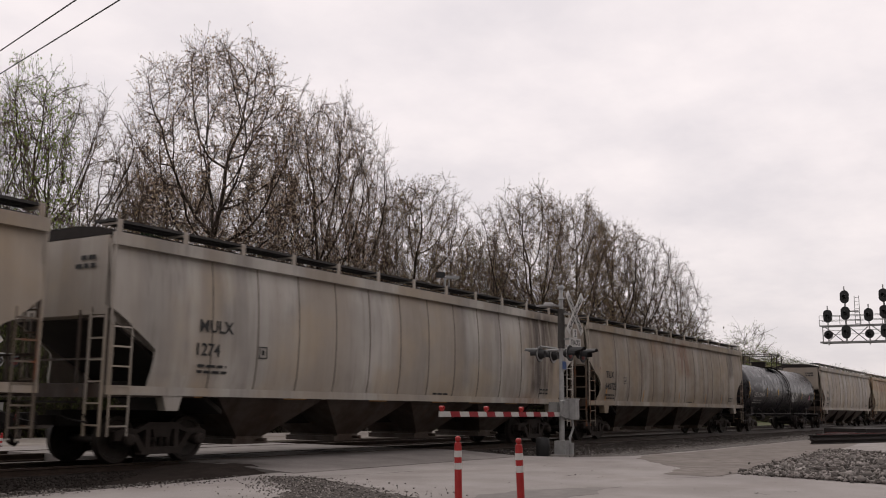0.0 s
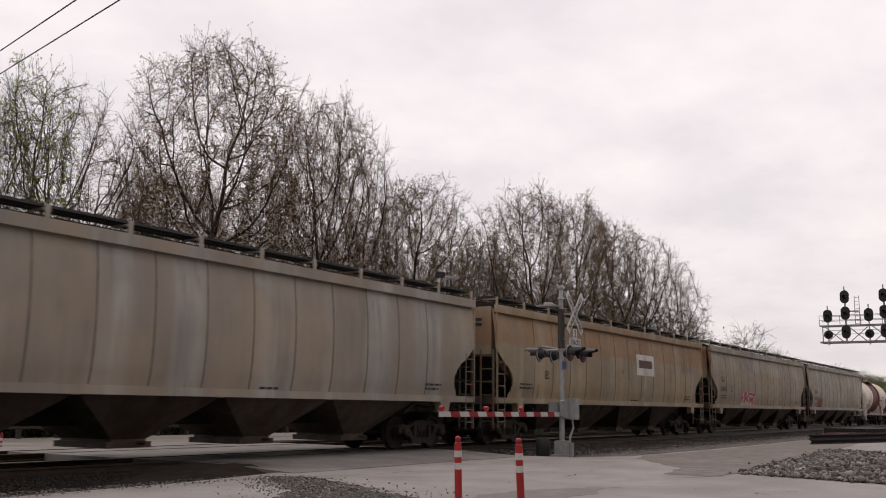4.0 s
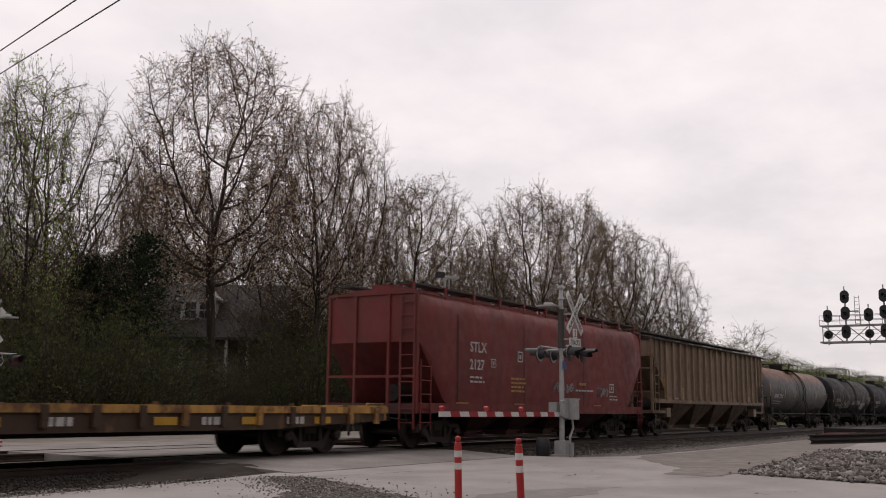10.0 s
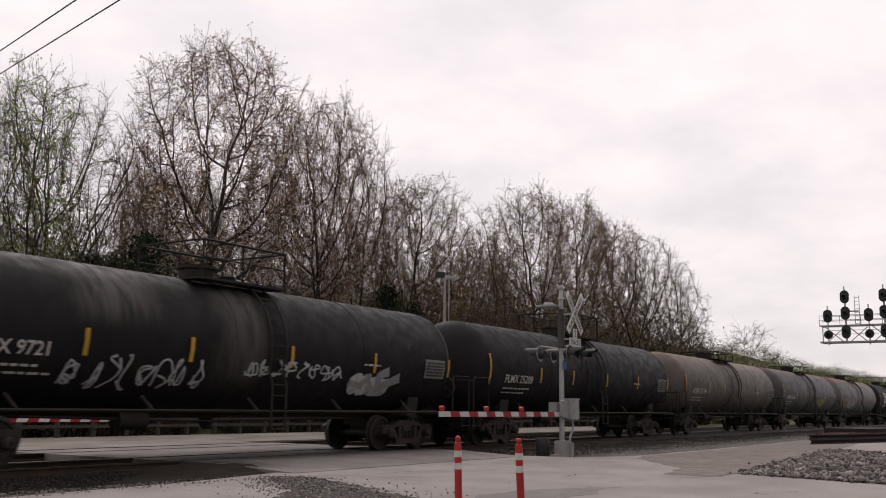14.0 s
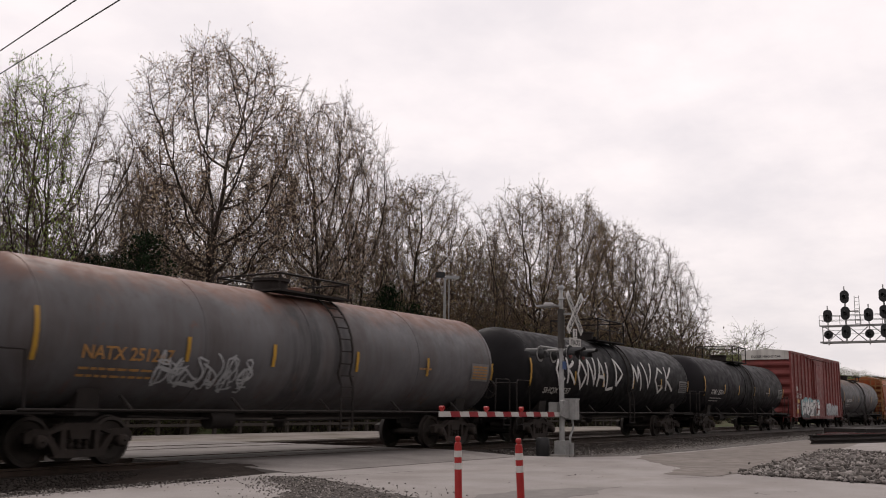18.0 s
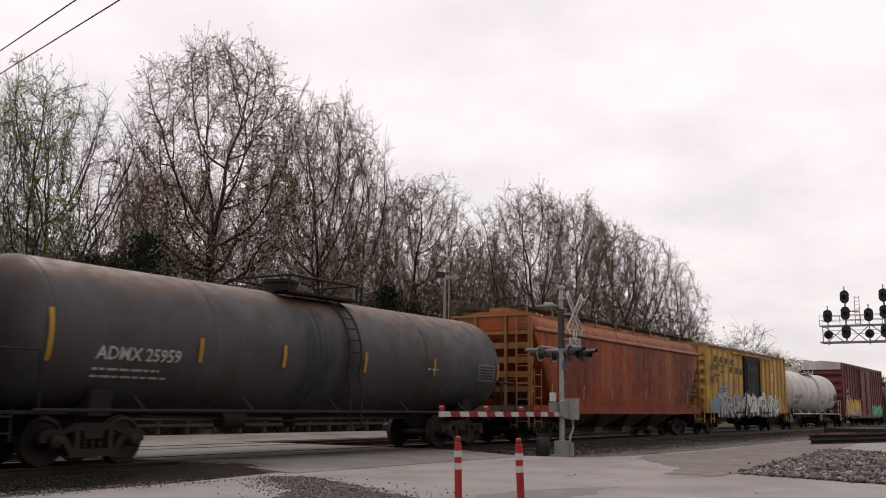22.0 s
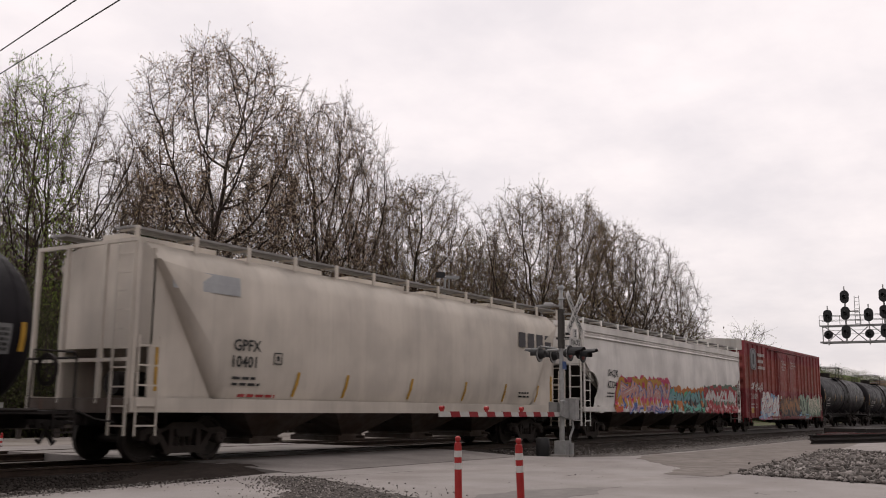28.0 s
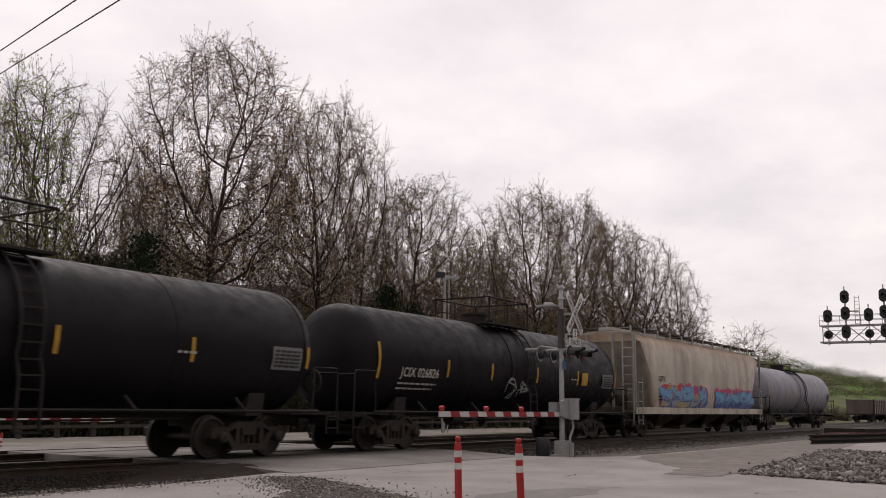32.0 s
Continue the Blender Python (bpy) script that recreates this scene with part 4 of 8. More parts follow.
def panel_rows(sd, x, z, w, hh, seed):
    rnd = random.Random(seed)
    vs, fs = [], []
    for r in range(5):
        u = 0.0
        while u < w:
            d = rnd.uniform(0.08, 0.22)
            q = [(x + u, z + r * hh / 5), (x + min(u + d, w), z + r * hh / 5), (x + min(u + d, w), z + (r + 0.62) * hh / 5), (x + u, z + (r + 0.62) * hh / 5)]
            fs.append(tuple(range(len(vs), len(vs) + 4)))
            vs += skin(sd, q, 0.012)
            u += d + 0.025
    return vs, fs


def box_car(left, right, label, skin_mat, roof_mat, ink, mark, number, eave=5.0, sill=0.80, n_ribs=15, door=(-0.9, 2.2), door_mat=None, white_end=False, seed=1, double_door=False, end_mat=None,
            mark_z=2.75, fish=True):
    """A ribbed boxcar: side sheets with hat-section posts, plug or sliding doors with their rails, corrugated ends, ridged roof."""
    car, xc, h = start_car("boxcar", label, "railcar", left, right)
    W = 1.52
    side = [(-h, sill), (-h + 2.75, sill), (-h + 2.95, sill - 0.13), (h - 2.95, sill - 0.13), (h - 2.75, sill), (h, sill), (h, eave), (-h, eave)]
    for y in (-W, W - 0.06):
        part("side_sheet", Geo().prism(side, y, y + 0.06), skin_mat, car)
    d0, d1 = door
    rib = Geo().prism([(-0.07, -W - 0.005), (-0.045, -W - 0.075), (0.045, -W - 0.075), (0.07, -W - 0.005)], sill + 0.05, eave - 0.13, "z").mesh("rib")
    xs = [-h + 0.9 + (2 * h - 1.8) * k / (n_ribs - 1) for k in range(n_ribs)]
    for x in xs:
        if not d0 - 0.1 < x < d1 + 0.1:
            part("rib", rib, skin_mat, car, m=pose(x, 0, 0))
    for s in (-1, 1):
        part("corner_post", Geo().box(s * h - 0.10, s * h + 0.10 - (0.04 if s > 0 else 0.0), -W - 0.07, -W + 0.05, sill, eave), skin_mat, car)
    part("eave_rail", Geo().box(-h + 0.02, h - 0.02, -W - 0.055, -W + 0.05, eave - 0.11, eave + 0.02).box(-h + 0.02, h - 0.02, W - 0.05, W + 0.055, eave - 0.11, eave + 0.02), roof_mat or skin_mat, car)
    # doors
    dm = door_mat or skin_mat
    leaves = [(d0, (d0 + d1) / 2), ((d0 + d1) / 2, d1)] if double_door else [(d0, d1)]
    for a, b in leaves:
        dr = part("door", Geo().box(a + 0.02, b - 0.02, -W - 0.10, -W - 0.01, sill + 0.10, eave - 0.30), dm, car)
        for k in range(4):
            z = sill + 0.5 + k * (eave - sill - 1.1) / 3
            part("door_stiffener", Geo().box(a + 0.05, b - 0.05, -W - 0.135, -W - 0.095, z, z + 0.09), dm, dr)
        for x in (a + 0.06, b - 0.14):
            part("door_stiffener", Geo().box(x, x + 0.08, -W - 0.14, -W - 0.095, sill + 0.12, eave - 0.38), dm, dr)
        g = Geo()
        for x in (a + 0.30, b - 0.34):
            g.tube([(x, -W - 0.16, sill + 0.25), (x, -W - 0.16, eave - 0.5)], 0.022, 5)
        g.lathe([(-0.02, 0.03), (-0.02, 0.16), (0.02, 0.16), (0.02, 0.03)], "y", 14, at=(a + 0.3, -W - 0.17, 2.2))
        part("lock_bar", g, dm, dr)
    g = Geo().box(d0 - 1.9, d1 + 1.9, -W - 0.17, -W - 0.02, sill - 0.02, sill + 0.07)
    part("lower_door_track", g, dm, car)
    part("upper_door_track", Geo().box(d0 - 2.2, d1 + 2.2, -W - 0.15, -W - 0.02, eave - 0.24, eave - 0.17), skin_mat, car)
    # corrugated ends
    em = end_mat or skin_mat
    for s in (-1, 1):
        n = 6
        top_z = eave - 0.55
        step = (top_z - sill) / n
        pts = [(s * (h - 0.06), sill)]
        for k in range(n):
            z = sill + k * step
            pts += [(s * (h - 0.06), z + 0.10), (s * (h + 0.07), z + step * 0.45), (s * (h + 0.07), z + step * 0.62), (s * (h - 0.06), z + step * 0.95)]
        pts += [(s * (h - 0.06), eave), (s * (h - 0.14), eave), (s * (h - 0.14), sill)]
        part("end_panel", Geo().prism(pts, -W + 0.04, W - 0.04), em, car, "corrugated steel end")
        wm = WHITE_BAND if white_end else em
        part("end_cap", Geo().prism([(-W - 0.02, eave - 0.52), (W + 0.02, eave - 0.52), (W + 0.02, eave + 0.02), (0, eave + 0.18), (-W - 0.02, eave + 0.02)], s * (h - 0.05), s * (h + 0.06), "x"), wm, car)
        g = Geo()
        ladder(g, s * (h - 0.38), -W - 0.14, 0.55, 2.3, 0.5)
        part("side_ladder", g, skin_mat, car)
        g = Geo()
        end_ladder(g, s * (h + 0.16), -1.2, 0.55, 2.3, 0.46)
        part("end_ladder", g, skin_mat, car)
        part("crossover_step", Geo().box(s * h, s * (h + 0.35), -0.9, 0.9, 1.05, 1.10), DARK, car)
        part("sill_step", Geo().box(s * (h - 0.58), s * (h - 0.18), -W - 0.02, -W + 0.02, 0.50, 0.54).box(s * (h - 0.58), s * (h - 0.55), -W - 0.02, -W + 0.02, 0.5, sill).box(s * (h - 0.21), s * (h - 0.18), -W - 0.02, -W + 0.02, 0.5, sill), DARK, car)
        truck(car, s * (h - 1.75), xc)
    part("roof", Geo().prism([(-W - 0.05, eave), (0, eave + 0.17), (W + 0.05, eave), (W + 0.05, eave - 0.05), (-W - 0.05, eave - 0.05)], -h, h, "x"), roof_mat or skin_mat, car)
    seam = Geo().prism([(-W - 0.05, eave + 0.01), (0, eave + 0.20), (W + 0.05, eave + 0.01), (0, eave + 0.16)], -0.04, 0.04, "x").mesh("roof_seam")
    for k in range(14):
        part("roof_seam", seam, roof_mat or skin_mat, car, m=pose(-h + 0.6 + (2 * h - 1.2) * k / 13, 0, 0))
    part("floor_frame", Geo().box(-h, h, -W + 0.1, W - 0.1, 0.95, 1.10).box(-h, h, -0.22, 0.22, 0.70, 0.98), DARK, car)
    part("brake_gear", Geo().lathe([(-0.4, 0.02), (-0.4, 0.2), (0.4, 0.2), (0.4, 0.02)], "x", 14, at=(-0.6, -0.6, 0.66)).tube([(-3, -0.5, 0.62), (3, -0.4, 0.6)], 0.03, 5), DARK, car)
    couplers(car, h + 0.25)
    sd = flat_side(W + 0.006)
    if mark:
        lettering(car, flat_side(W + 0.08), mark, -h + 1.05, mark_z, 0.30, ink, name="reporting_mark")
    if number:
        lettering(car, flat_side(W + 0.08), number, -h + 0.95, mark_z - 0.45, 0.30, ink, name="car_number")
    bars(car, sd, -h + 1.1, 1.5, 1.6, 2, ink, 0.17, 0.08, seed)
    bars(car, sd, h - 0.85, 1.6 + 0.9, 0.45, 7, ink, 0.16, 0.06, seed + 3)
    plate(car, sd, -h + 1.15, 1.05, 0.55, 0.32, YELLOW, "yellow_plate")
    return car, h, sd


def flat_car(left, right):
    car, xc, h = start_car("flatcar", "yellow weathered empty flatcar with rusty deck edge", "railcar", left, right)
    part("deck", Geo().box(-h, h, -1.40, 1.40, 1.00, 1.08), FLAT_DECK, car, "worn steel deck")
    for y in (-1.45, 1.37):
        part("deck_edge", Geo().box(-h, h, y, y + 0.08, 0.98, 1.14), FLAT_YELLOW, car)
        prof = [(-h, 0.98), (-h, 0.80), (-h + 3.6, 0.66), (-h + 4.2, 0.62), (h - 4.2, 0.62), (h - 3.6, 0.66), (h, 0.80), (h, 0.98)]
        part("side_sill", Geo().prism(prof, y + 0.06, y + 0.12), FLAT_SIDE, car)
    rnd = random.Random(5)
    for k in range(18):
        x = -h + 0.5 + (2 * h - 1.0) * k / 17
        part("stake_pocket", Geo().box(x - 0.07, x + 0.07, -1.50, -1.40, 0.72, 1.12), FLAT_YELLOW if rnd.random() < 0.3 else FLAT_SIDE, car)
    for k in range(9):
        x = -h + 1.6 + (2 * h - 3.2) * k / 8
        part("tie_down", Geo().box(x - 0.06, x + 0.06, -1.3, -1.1, 1.08, 1.15).box(x + 0.1, x + 0.16, -1.25, -1.15, 1.08, 1.20), FLAT_DECK, car)
    for x in (-h * 0.55, -h * 0.2, h * 0.2, h * 0.45, h * 0.7):
        plate(car, flat_side(1.405), x, 0.74, 0.6, 0.16, YELLOW, "reflective_stripe")
    for x in (-h * 0.35, -h * 0.05, h * 0.33, h * 0.6):
        bars(car, flat_side(1.405), x, 0.74, 0.7, 1, WHITE_INK, 0.1, 0.16, int(x * 7) % 50)
    part("centre_sill", Geo().prism([(-h, 0.98), (-h, 0.70), (-h + 4.5, 0.50), (h - 4.5, 0.50), (h, 0.70), (h, 0.98)], -0.35, 0.35), DARK, car)
    for s in (-1, 1):
        part("end_stop", Geo().box(s * (h - 0.1), s * h, -1.4, 1.4, 0.8, 1.18), FLAT_YELLOW, car)
        g = Geo().tube([(s * (h - 0.9), -1.42, 1.1), (s * (h - 0.9), -1.42, 1.22), (s * (h - 0.2), -1.42, 1.22), (s * (h - 0.2), -1.42, 1.1)], 0.02, 5)
        part("grab_iron", g, FLAT_YELLOW, car)
        truck(car, s * (h - 2.6), xc)
    couplers(car, h + 0.2)
    return car


def gondola(left, right):
    """A gondola that stands on the second track."""
    xc, h = (left + right) / 2, (right - left) / 2
    car = thing("gondola", "low grey-brown gondola standing on the second track", "railcar", at=(xc, 20.9, 0))
    moving = len(WHEELS)
    m = paint("gondola_paint", rgb(0.13, 0.11, 0.095), 0.4, 0.4)
    for y in (-1.5, 1.42):
        part("side_sheet", Geo().box(-h, h, y, y + 0.08, 1.0, 2.65), m, car)
    for s in (-1, 1):
        part("end_sheet", Geo().box(s * (h - 0.08), s * h, -1.5, 1.5, 1.0, 2.65), m, car)
        truck(car, s * (h - 1.9), xc)
    part("floor_frame", Geo().box(-h, h, -1.45, 1.45, 0.9, 1.04).box(-h, h, -0.25, 0.25, 0.68, 0.92), DARK, car)
    part("top_rail", Geo().box(-h, h, -1.56, -1.40, 2.58, 2.72).box(-h, h, 1.40, 1.56, 2.58, 2.72), m, car)
    for k in range(13):
        x = -h + 0.3 + (2 * h - 0.6) * k / 12
        part("rib", Geo().box(x - 0.06, x + 0.06, -1.58, -1.5, 1.0, 2.6), m, car)
    couplers(car, h + 0.2)
    del WHEELS[moving:]


# paints
PALE_GRATE = plain("pale_grating", rgb(0.30, 0.29, 0.275), 0.7, 0.1, 0.35, 4)
WHITE_BAND = paint("white_end_band", rgb(0.62, 0.60, 0.56), 0.05, 0.2)
FLAT_YELLOW = paint("flatcar_yellow", rgb(0.46, 0.25, 0.065), 1.2, 0.4, rust_colour=rgb(0.11, 0.052, 0.03))
FLAT_SIDE = paint("flatcar_worn_side", rgb(0.060, 0.038, 0.026), 0.7, 0.6, rust_colour=rgb(0.14, 0.075, 0.03), shift=7)
FLAT_DECK = paint("flatcar_rust", rgb(0.11, 0.06, 0.035), 0.8, 0.4)
# grimy underside; the shade below the body is put into its base colour
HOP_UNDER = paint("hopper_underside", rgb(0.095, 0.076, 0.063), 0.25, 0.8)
DARK_UNDER = paint("dark_underside", rgb(0.03, 0.027, 0.025), 0.3, 0.4)
TAN_UNDER = paint("tan_underside", rgb(0.15, 0.108, 0.075), 0.3, 0.5)
RUSTY_LADDER = paint("rusty_ladder", rgb(0.20, 0.165, 0.13), 0.9, 0.5, shift=3)
OCHRE = plain("ochre_stripe", rgb(0.42, 0.22, 0.07), 0.6)


def build_train():
    ORANGE_RUST = rgb(0.27, 0.125, 0.045)
    T723, T764 = (2.35, 1.91), (2.41, 1.96)
    # straight-sided grain and pellet hoppers
    def hopper(left, right, label, key, col, mark, number, **k):
        pk = {a: k.pop(a) for a in ("rust", "grime", "bands", "top", "rust_colour", "stains") if a in k}
        m = paint(key, col, shift=left, sheet=0.75, **pk)
        k.setdefault("ladder_mat", None if k.get("angular") else RUSTY_LADDER)
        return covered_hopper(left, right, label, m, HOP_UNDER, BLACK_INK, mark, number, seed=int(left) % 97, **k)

    c, h, sd = hopper(-9.7, 10.4, "off-white covered hopper with light dirt streaks", "hopper_cream", rgb(0.44, 0.40, 0.35), "", "", rust=0.1, grime=0.25)
    c, h, sd = hopper(11.81, 31.85, "dirty white covered hopper with black stencil and orange stripes", "hopper_white", rgb(0.45, 0.425, 0.39), "MULX", "1274", text_x=2.2, angular=True, rust=0.15, grime=0.30, stains=((7.6, 1.2, 1.6, 4.3, rgb(0.045, 0.030, 0.024), 0.85), (9.0, 0.5, 2.2, 4.3, rgb(0.045, 0.030, 0.024), 0.6), (6.4, 1.4, 1.1, 1.6, rgb(0.20, 0.10, 0.05), 0.7), (5.4, 0.8, 1.5, 2.5, rgb(0.16, 0.12, 0.08), 0.4)), dark_roof=True, n_posts=13)
    for x in (-h + 1.7, -5.1, -1.9, -0.0 + 1.0, 3.0, 5.2):
        plate(c, sd, x, 1.28, 0.75, 0.08, OCHRE, "orange_stripe")
    c, h, sd = hopper(33.21, 53.28, "grey-tan covered hopper with rust patches", "hopper_tan", rgb(0.345, 0.308, 0.262), "TILX", "640723", text_z=T723, rust=0.34, grime=0.45, stains=((0.5, 1.0, 2.6, 4.3, rgb(0.16, 0.07, 0.035), 0.8), (8.0, 0.7, 2.8, 4.3, rgb(0.045, 0.030, 0.024), 0.75), (-2.5, 1.2, 3.4, 4.3, rgb(0.20, 0.11, 0.06), 0.6), (-5.0, 1.5, 2.4, 4.3, rgb(0.17, 0.14, 0.11), 0.5)))
    stripes(c, sd, [-h + 1.55, -4.6, -0.2, 3.6, 6.2], 1.45, 0.5, 0.09, 0.05, OCHRE)
    tank(54.6, 72.15, "glossy black tank car with white graffiti tag", "tank_black_gloss", rgb(0.014, 0.013, 0.016), "CBTX", "737414", rust=0.0, grime=0.12, rough=0.30, spec=0.35)
    graffiti(CARS[-1][0], round_side(1.50, 2.42), 1.6, 1.65, 1.6, 0.8, ("g_white",), 22, letters=6, thin=True)
    plate(CARS[-1][0], round_side(1.50, 2.42), 6.4, 1.95, 0.35, 0.30, ink_of("g_pink"), "placard")
    c, h, sd = hopper(73.25, 93.45, "pale grey covered hopper with faint dirt streaks", "hopper_grey", rgb(0.40, 0.37, 0.335), "CEFX", "380114", text_z=(2.44, 1.99), rust=0.08, grime=0.30)
    c, h, sd = hopper(94.75, 114.93, "covered hopper with broad orange rust band", "hopper_rustband", rgb(0.38, 0.32, 0.235), "", "", rust=0.3, grime=0.35, bands=((ORANGE_RUST, 3.15, 4.2, 0.45),), stains=((8.0, 1.2, 2.8, 4.3, rgb(0.10, 0.055, 0.035), 0.7), (2.0, 2.0, 3.0, 4.3, rgb(0.14, 0.07, 0.035), 0.5), (-5.0, 2.0, 2.6, 4.3, rgb(0.16, 0.08, 0.04), 0.5)))
    plate(c, sd, 1.5, 2.55, 2.0, 0.85, WHITE_BAND, "white_patch", "white painted patch")
    plate(c, sd, 1.75, 2.85, 1.5, 0.32, plain("maroon_block", rgb(0.10, 0.05, 0.04)), "emblem", lift=0.016)
    stripes(c, sd, [-7.3, -2.4, 0.9, 4.6, 7.6], 1.45, 0.5, 0.09, 0.05, OCHRE)
    c, h, sd = hopper(116.22, 136.39, "streaked grey covered hopper with red graffiti", "hopper_streak", rgb(0.375, 0.338, 0.292), "TILX", "636036", rust=0.26, grime=0.45, bands=((rgb(0.25, 0.19, 0.125), 1.0, 3.2, 0.55),), stains=((-10.0, 0.55, 2.7, 4.3, rgb(0.16, 0.06, 0.025), 0.95), (0.0, 2.0, 2.4, 3.6, rgb(0.24, 0.17, 0.08), 0.6), (-4.0, 2.5, 3.2, 4.3, rgb(0.15, 0.13, 0.12), 0.5), (5.0, 2.0, 2.0, 4.3, rgb(0.15, 0.115, 0.09), 0.5)))
    graffiti(c, sd, -4.9, 1.42, 2.6, 0.75, ("g_crimson", "g_pink", "g_bone"), 11, letters=5)
    stripes(c, sd, [-h + 1.5, -h + 5.3, -0.5, 3.4, 6.4], 1.50, 0.5, 0.09, 0.05, OCHRE)
    c, h, sd = hopper(137.74, 157.89, "grey covered hopper with dark stains and red tag", "hopper_stain", rgb(0.355, 0.322, 0.28), "TILX", "640764", text_z=T764, rust=0.2, grime=0.4, stains=((-9.3, 0.6, 2.6, 4.3, rgb(0.30, 0.17, 0.08), 0.7), (0.8, 0.8, 2.4, 4.3, rgb(0.045, 0.030, 0.024), 0.6), (-4.2, 0.5, 2.0, 4.3, rgb(0.14, 0.12, 0.11), 0.6), (5.0, 2.0, 1.5, 3.0, rgb(0.15, 0.12, 0.10), 0.5)))
    graffiti(c, sd, -7.45, 1.30, 1.3, 0.95, ("g_brick", "g_brick", "g_black"), 12, letters=3)
    stripes(c, sd, [1.5, 3.4, 6.0, h - 1.6], 1.45, 0.5, 0.10, 0.05, YELLOW)
    # white acid tank with a maroon band
    wt_m = paint("tank_cream", rgb(0.76, 0.68, 0.585), 0.08, 0.10, shift=160, top=(rgb(0.52, 0.36, 0.20), 3.4, 0.5, 0.35))
    mar = paint("tank_maroon", rgb(0.14, 0.035, 0.032), 0.15, 0.2, shift=3)
    c, h, sd = tank_car(159.9, 172.85, "cream acid tank car with broad maroon band", wt_m, BLACK_INK, "", "72726", 4, zc=2.50, radius=1.45, walk_mat=mar, band=(-1.95, 1.42, mar), stripe_x=(-5.9, -3.4, -1.75, 2.6, 5.7), text_x=1.9, seam=False, sill_mat=wt_m, rail_mat=wt_m)
    lettering(c, sd, "FRA AIR", h - 3.7, 2.5, 0.16, BLACK_INK)
    lettering(c, sd, "HYDROCHLORIC ACID", h - 5.3, 2.2, 0.16, BLACK_INK, width=2.4)
    plate(c, sd, h - 5.0, 1.75, 1.0, 0.25, YELLOW, "yellow_placard")
    flat_car(174.0, 193.3)
    m = paint("hopper_maroon", rgb(0.15, 0.028, 0.027), 0.12, 0.25, shift=20)
    c, h, sd = curved_hopper(194.45, 210.99, "maroon covered hopper with white stencil", m, paint("maroon_dark", rgb(0.06, 0.018, 0.018), 0.2, 0.4), WHITE_INK, "STLX", "2127", 11, bulge=False, eave=4.22, edge=(0.12, 2.9, 1.35, 1.35), text=(2.75, 2.80, 2.28, 0.30))
    stripes(c, sd, [-h + 2.0, -h + 5.5, 0.5, 3.4], 1.16, 0.14, 0.7, 0, OCHRE)
    for x in (-6.2, -2.1, 2.5):
        plate(c, sd, x - 0.02, 1.25, 0.04, 2.6, plain("dark_seam", rgb(0.035, 0.012, 0.012), 0.8), "seam", lift=0.004)
    outline_bar(c, sd, -2.55, 2.62, 0.34, 0.34, WHITE_INK, 0.04)
    outline_bar(c, sd, 4.85, 1.78, 0.42, 0.34, WHITE_INK, 0.05)
    bars(c, sd, -3.0, 2.05, 1.1, 4, OCHRE, 0.13, 0.06, 17)
    bars(c, sd, 2.1, 2.0, 0.8, 1, OCHRE, 0.13, 0.08, 18)
    graffiti(c, sd, -0.1, 1.70, 1.7, 0.4, ("g_grey",), 24, letters=5, thin=True)
    graffiti(c, sd, 3.7, 1.62, 1.0, 0.34, ("g_grey",), 25, letters=4, thin=True)
    bars(c, sd, 1.8, 1.78, 1.7, 1, ink_of("g_silver"), 0.1, 0.06, 19)
    m = paint("ribbed_brown", rgb(0.215, 0.153, 0.108), 0.6, 0.5, shift=33, rust_colour=rgb(0.13, 0.07, 0.04))
    ribbed_hopper(212.44, 230.12, "brown-grey ribbed hopper with yellow reflective stripes", m, TAN_UNDER, WHITE_INK)
    RT = rgb(0.16, 0.075, 0.05)
    tank(231.5, 248.65, "grey tank car with rusty red-brown top", "tank_rust_top", rgb(0.10, 0.098, 0.103), "ADMX", "25918", rust=0.25, grime=0.35, top=(RT, 3.15, 0.35, 0.92))
    c, h, sd = tank(250.0, 267.0, "black tank car with streaks and white graffiti tags", "tank_black_streak", rgb(0.016, 0.0145, 0.0155), "SHQX", "9721", rust=0.1, grime=0.2, stains=((-3.6, 1.2, 2.7, 4.0, rgb(0.11, 0.10, 0.095), 0.6), (-0.4, 0.9, 1.6, 4.0, rgb(0.10, 0.09, 0.085), 0.5)))
    graffiti(c, lambda x, z, l: (-h + 0.27 - l, x, z), -0.9, 2.5, 1.3, 0.9, ("g_white",), 31, letters=7, thin=True)
    graffiti(c, sd, -4.85, 1.30, 3.4, 0.8, ("g_silver",), 32, letters=8, thin=True)
    graffiti(c, sd, -0.3, 1.72, 3.4, 0.45, ("g_silver",), 33, letters=8, thin=True)
    graffiti(c, sd, 3.5, 1.35, 1.6, 0.75, ("g_grey", "g_silver"), 34, letters=2)
    tank(268.2, 285.2, "black tank car with white lettering", "tank_black_dull", rgb(0.019, 0.0175, 0.020), "PLMX", "25208", rust=0.05, grime=0.2)
    tank(286.5, 303.6, "weathered brown-grey tank car", "tank_taupe", rgb(0.115, 0.10, 0.09), "ADMX", "25744", rust=0.2, grime=0.4, top=(rgb(0.15, 0.105, 0.07), 3.5, 0.4, 0.6))
    c, h, sd = tank(304.9, 321.9, "dark grey tank car with faded yellow tag", "tank_slate", rgb(0.080, 0.078, 0.086), "ADMX", "26246", rust=0.15, grime=0.35, top=(RT, 3.75, 0.35, 0.6))
    graffiti(c, sd, 1.6, 1.35, 2.3, 0.75, ("g_olive",), 41, letters=4)
    c, h, sd = tank(323.3, 340.4, "grey tank car with rust top and outline graffiti", "tank_grey_rust", rgb(0.125, 0.122, 0.128), "NATX", "251247", rust=0.3, grime=0.3, top=(RT, 3.5, 0.35, 0.85), ink=OCHRE)
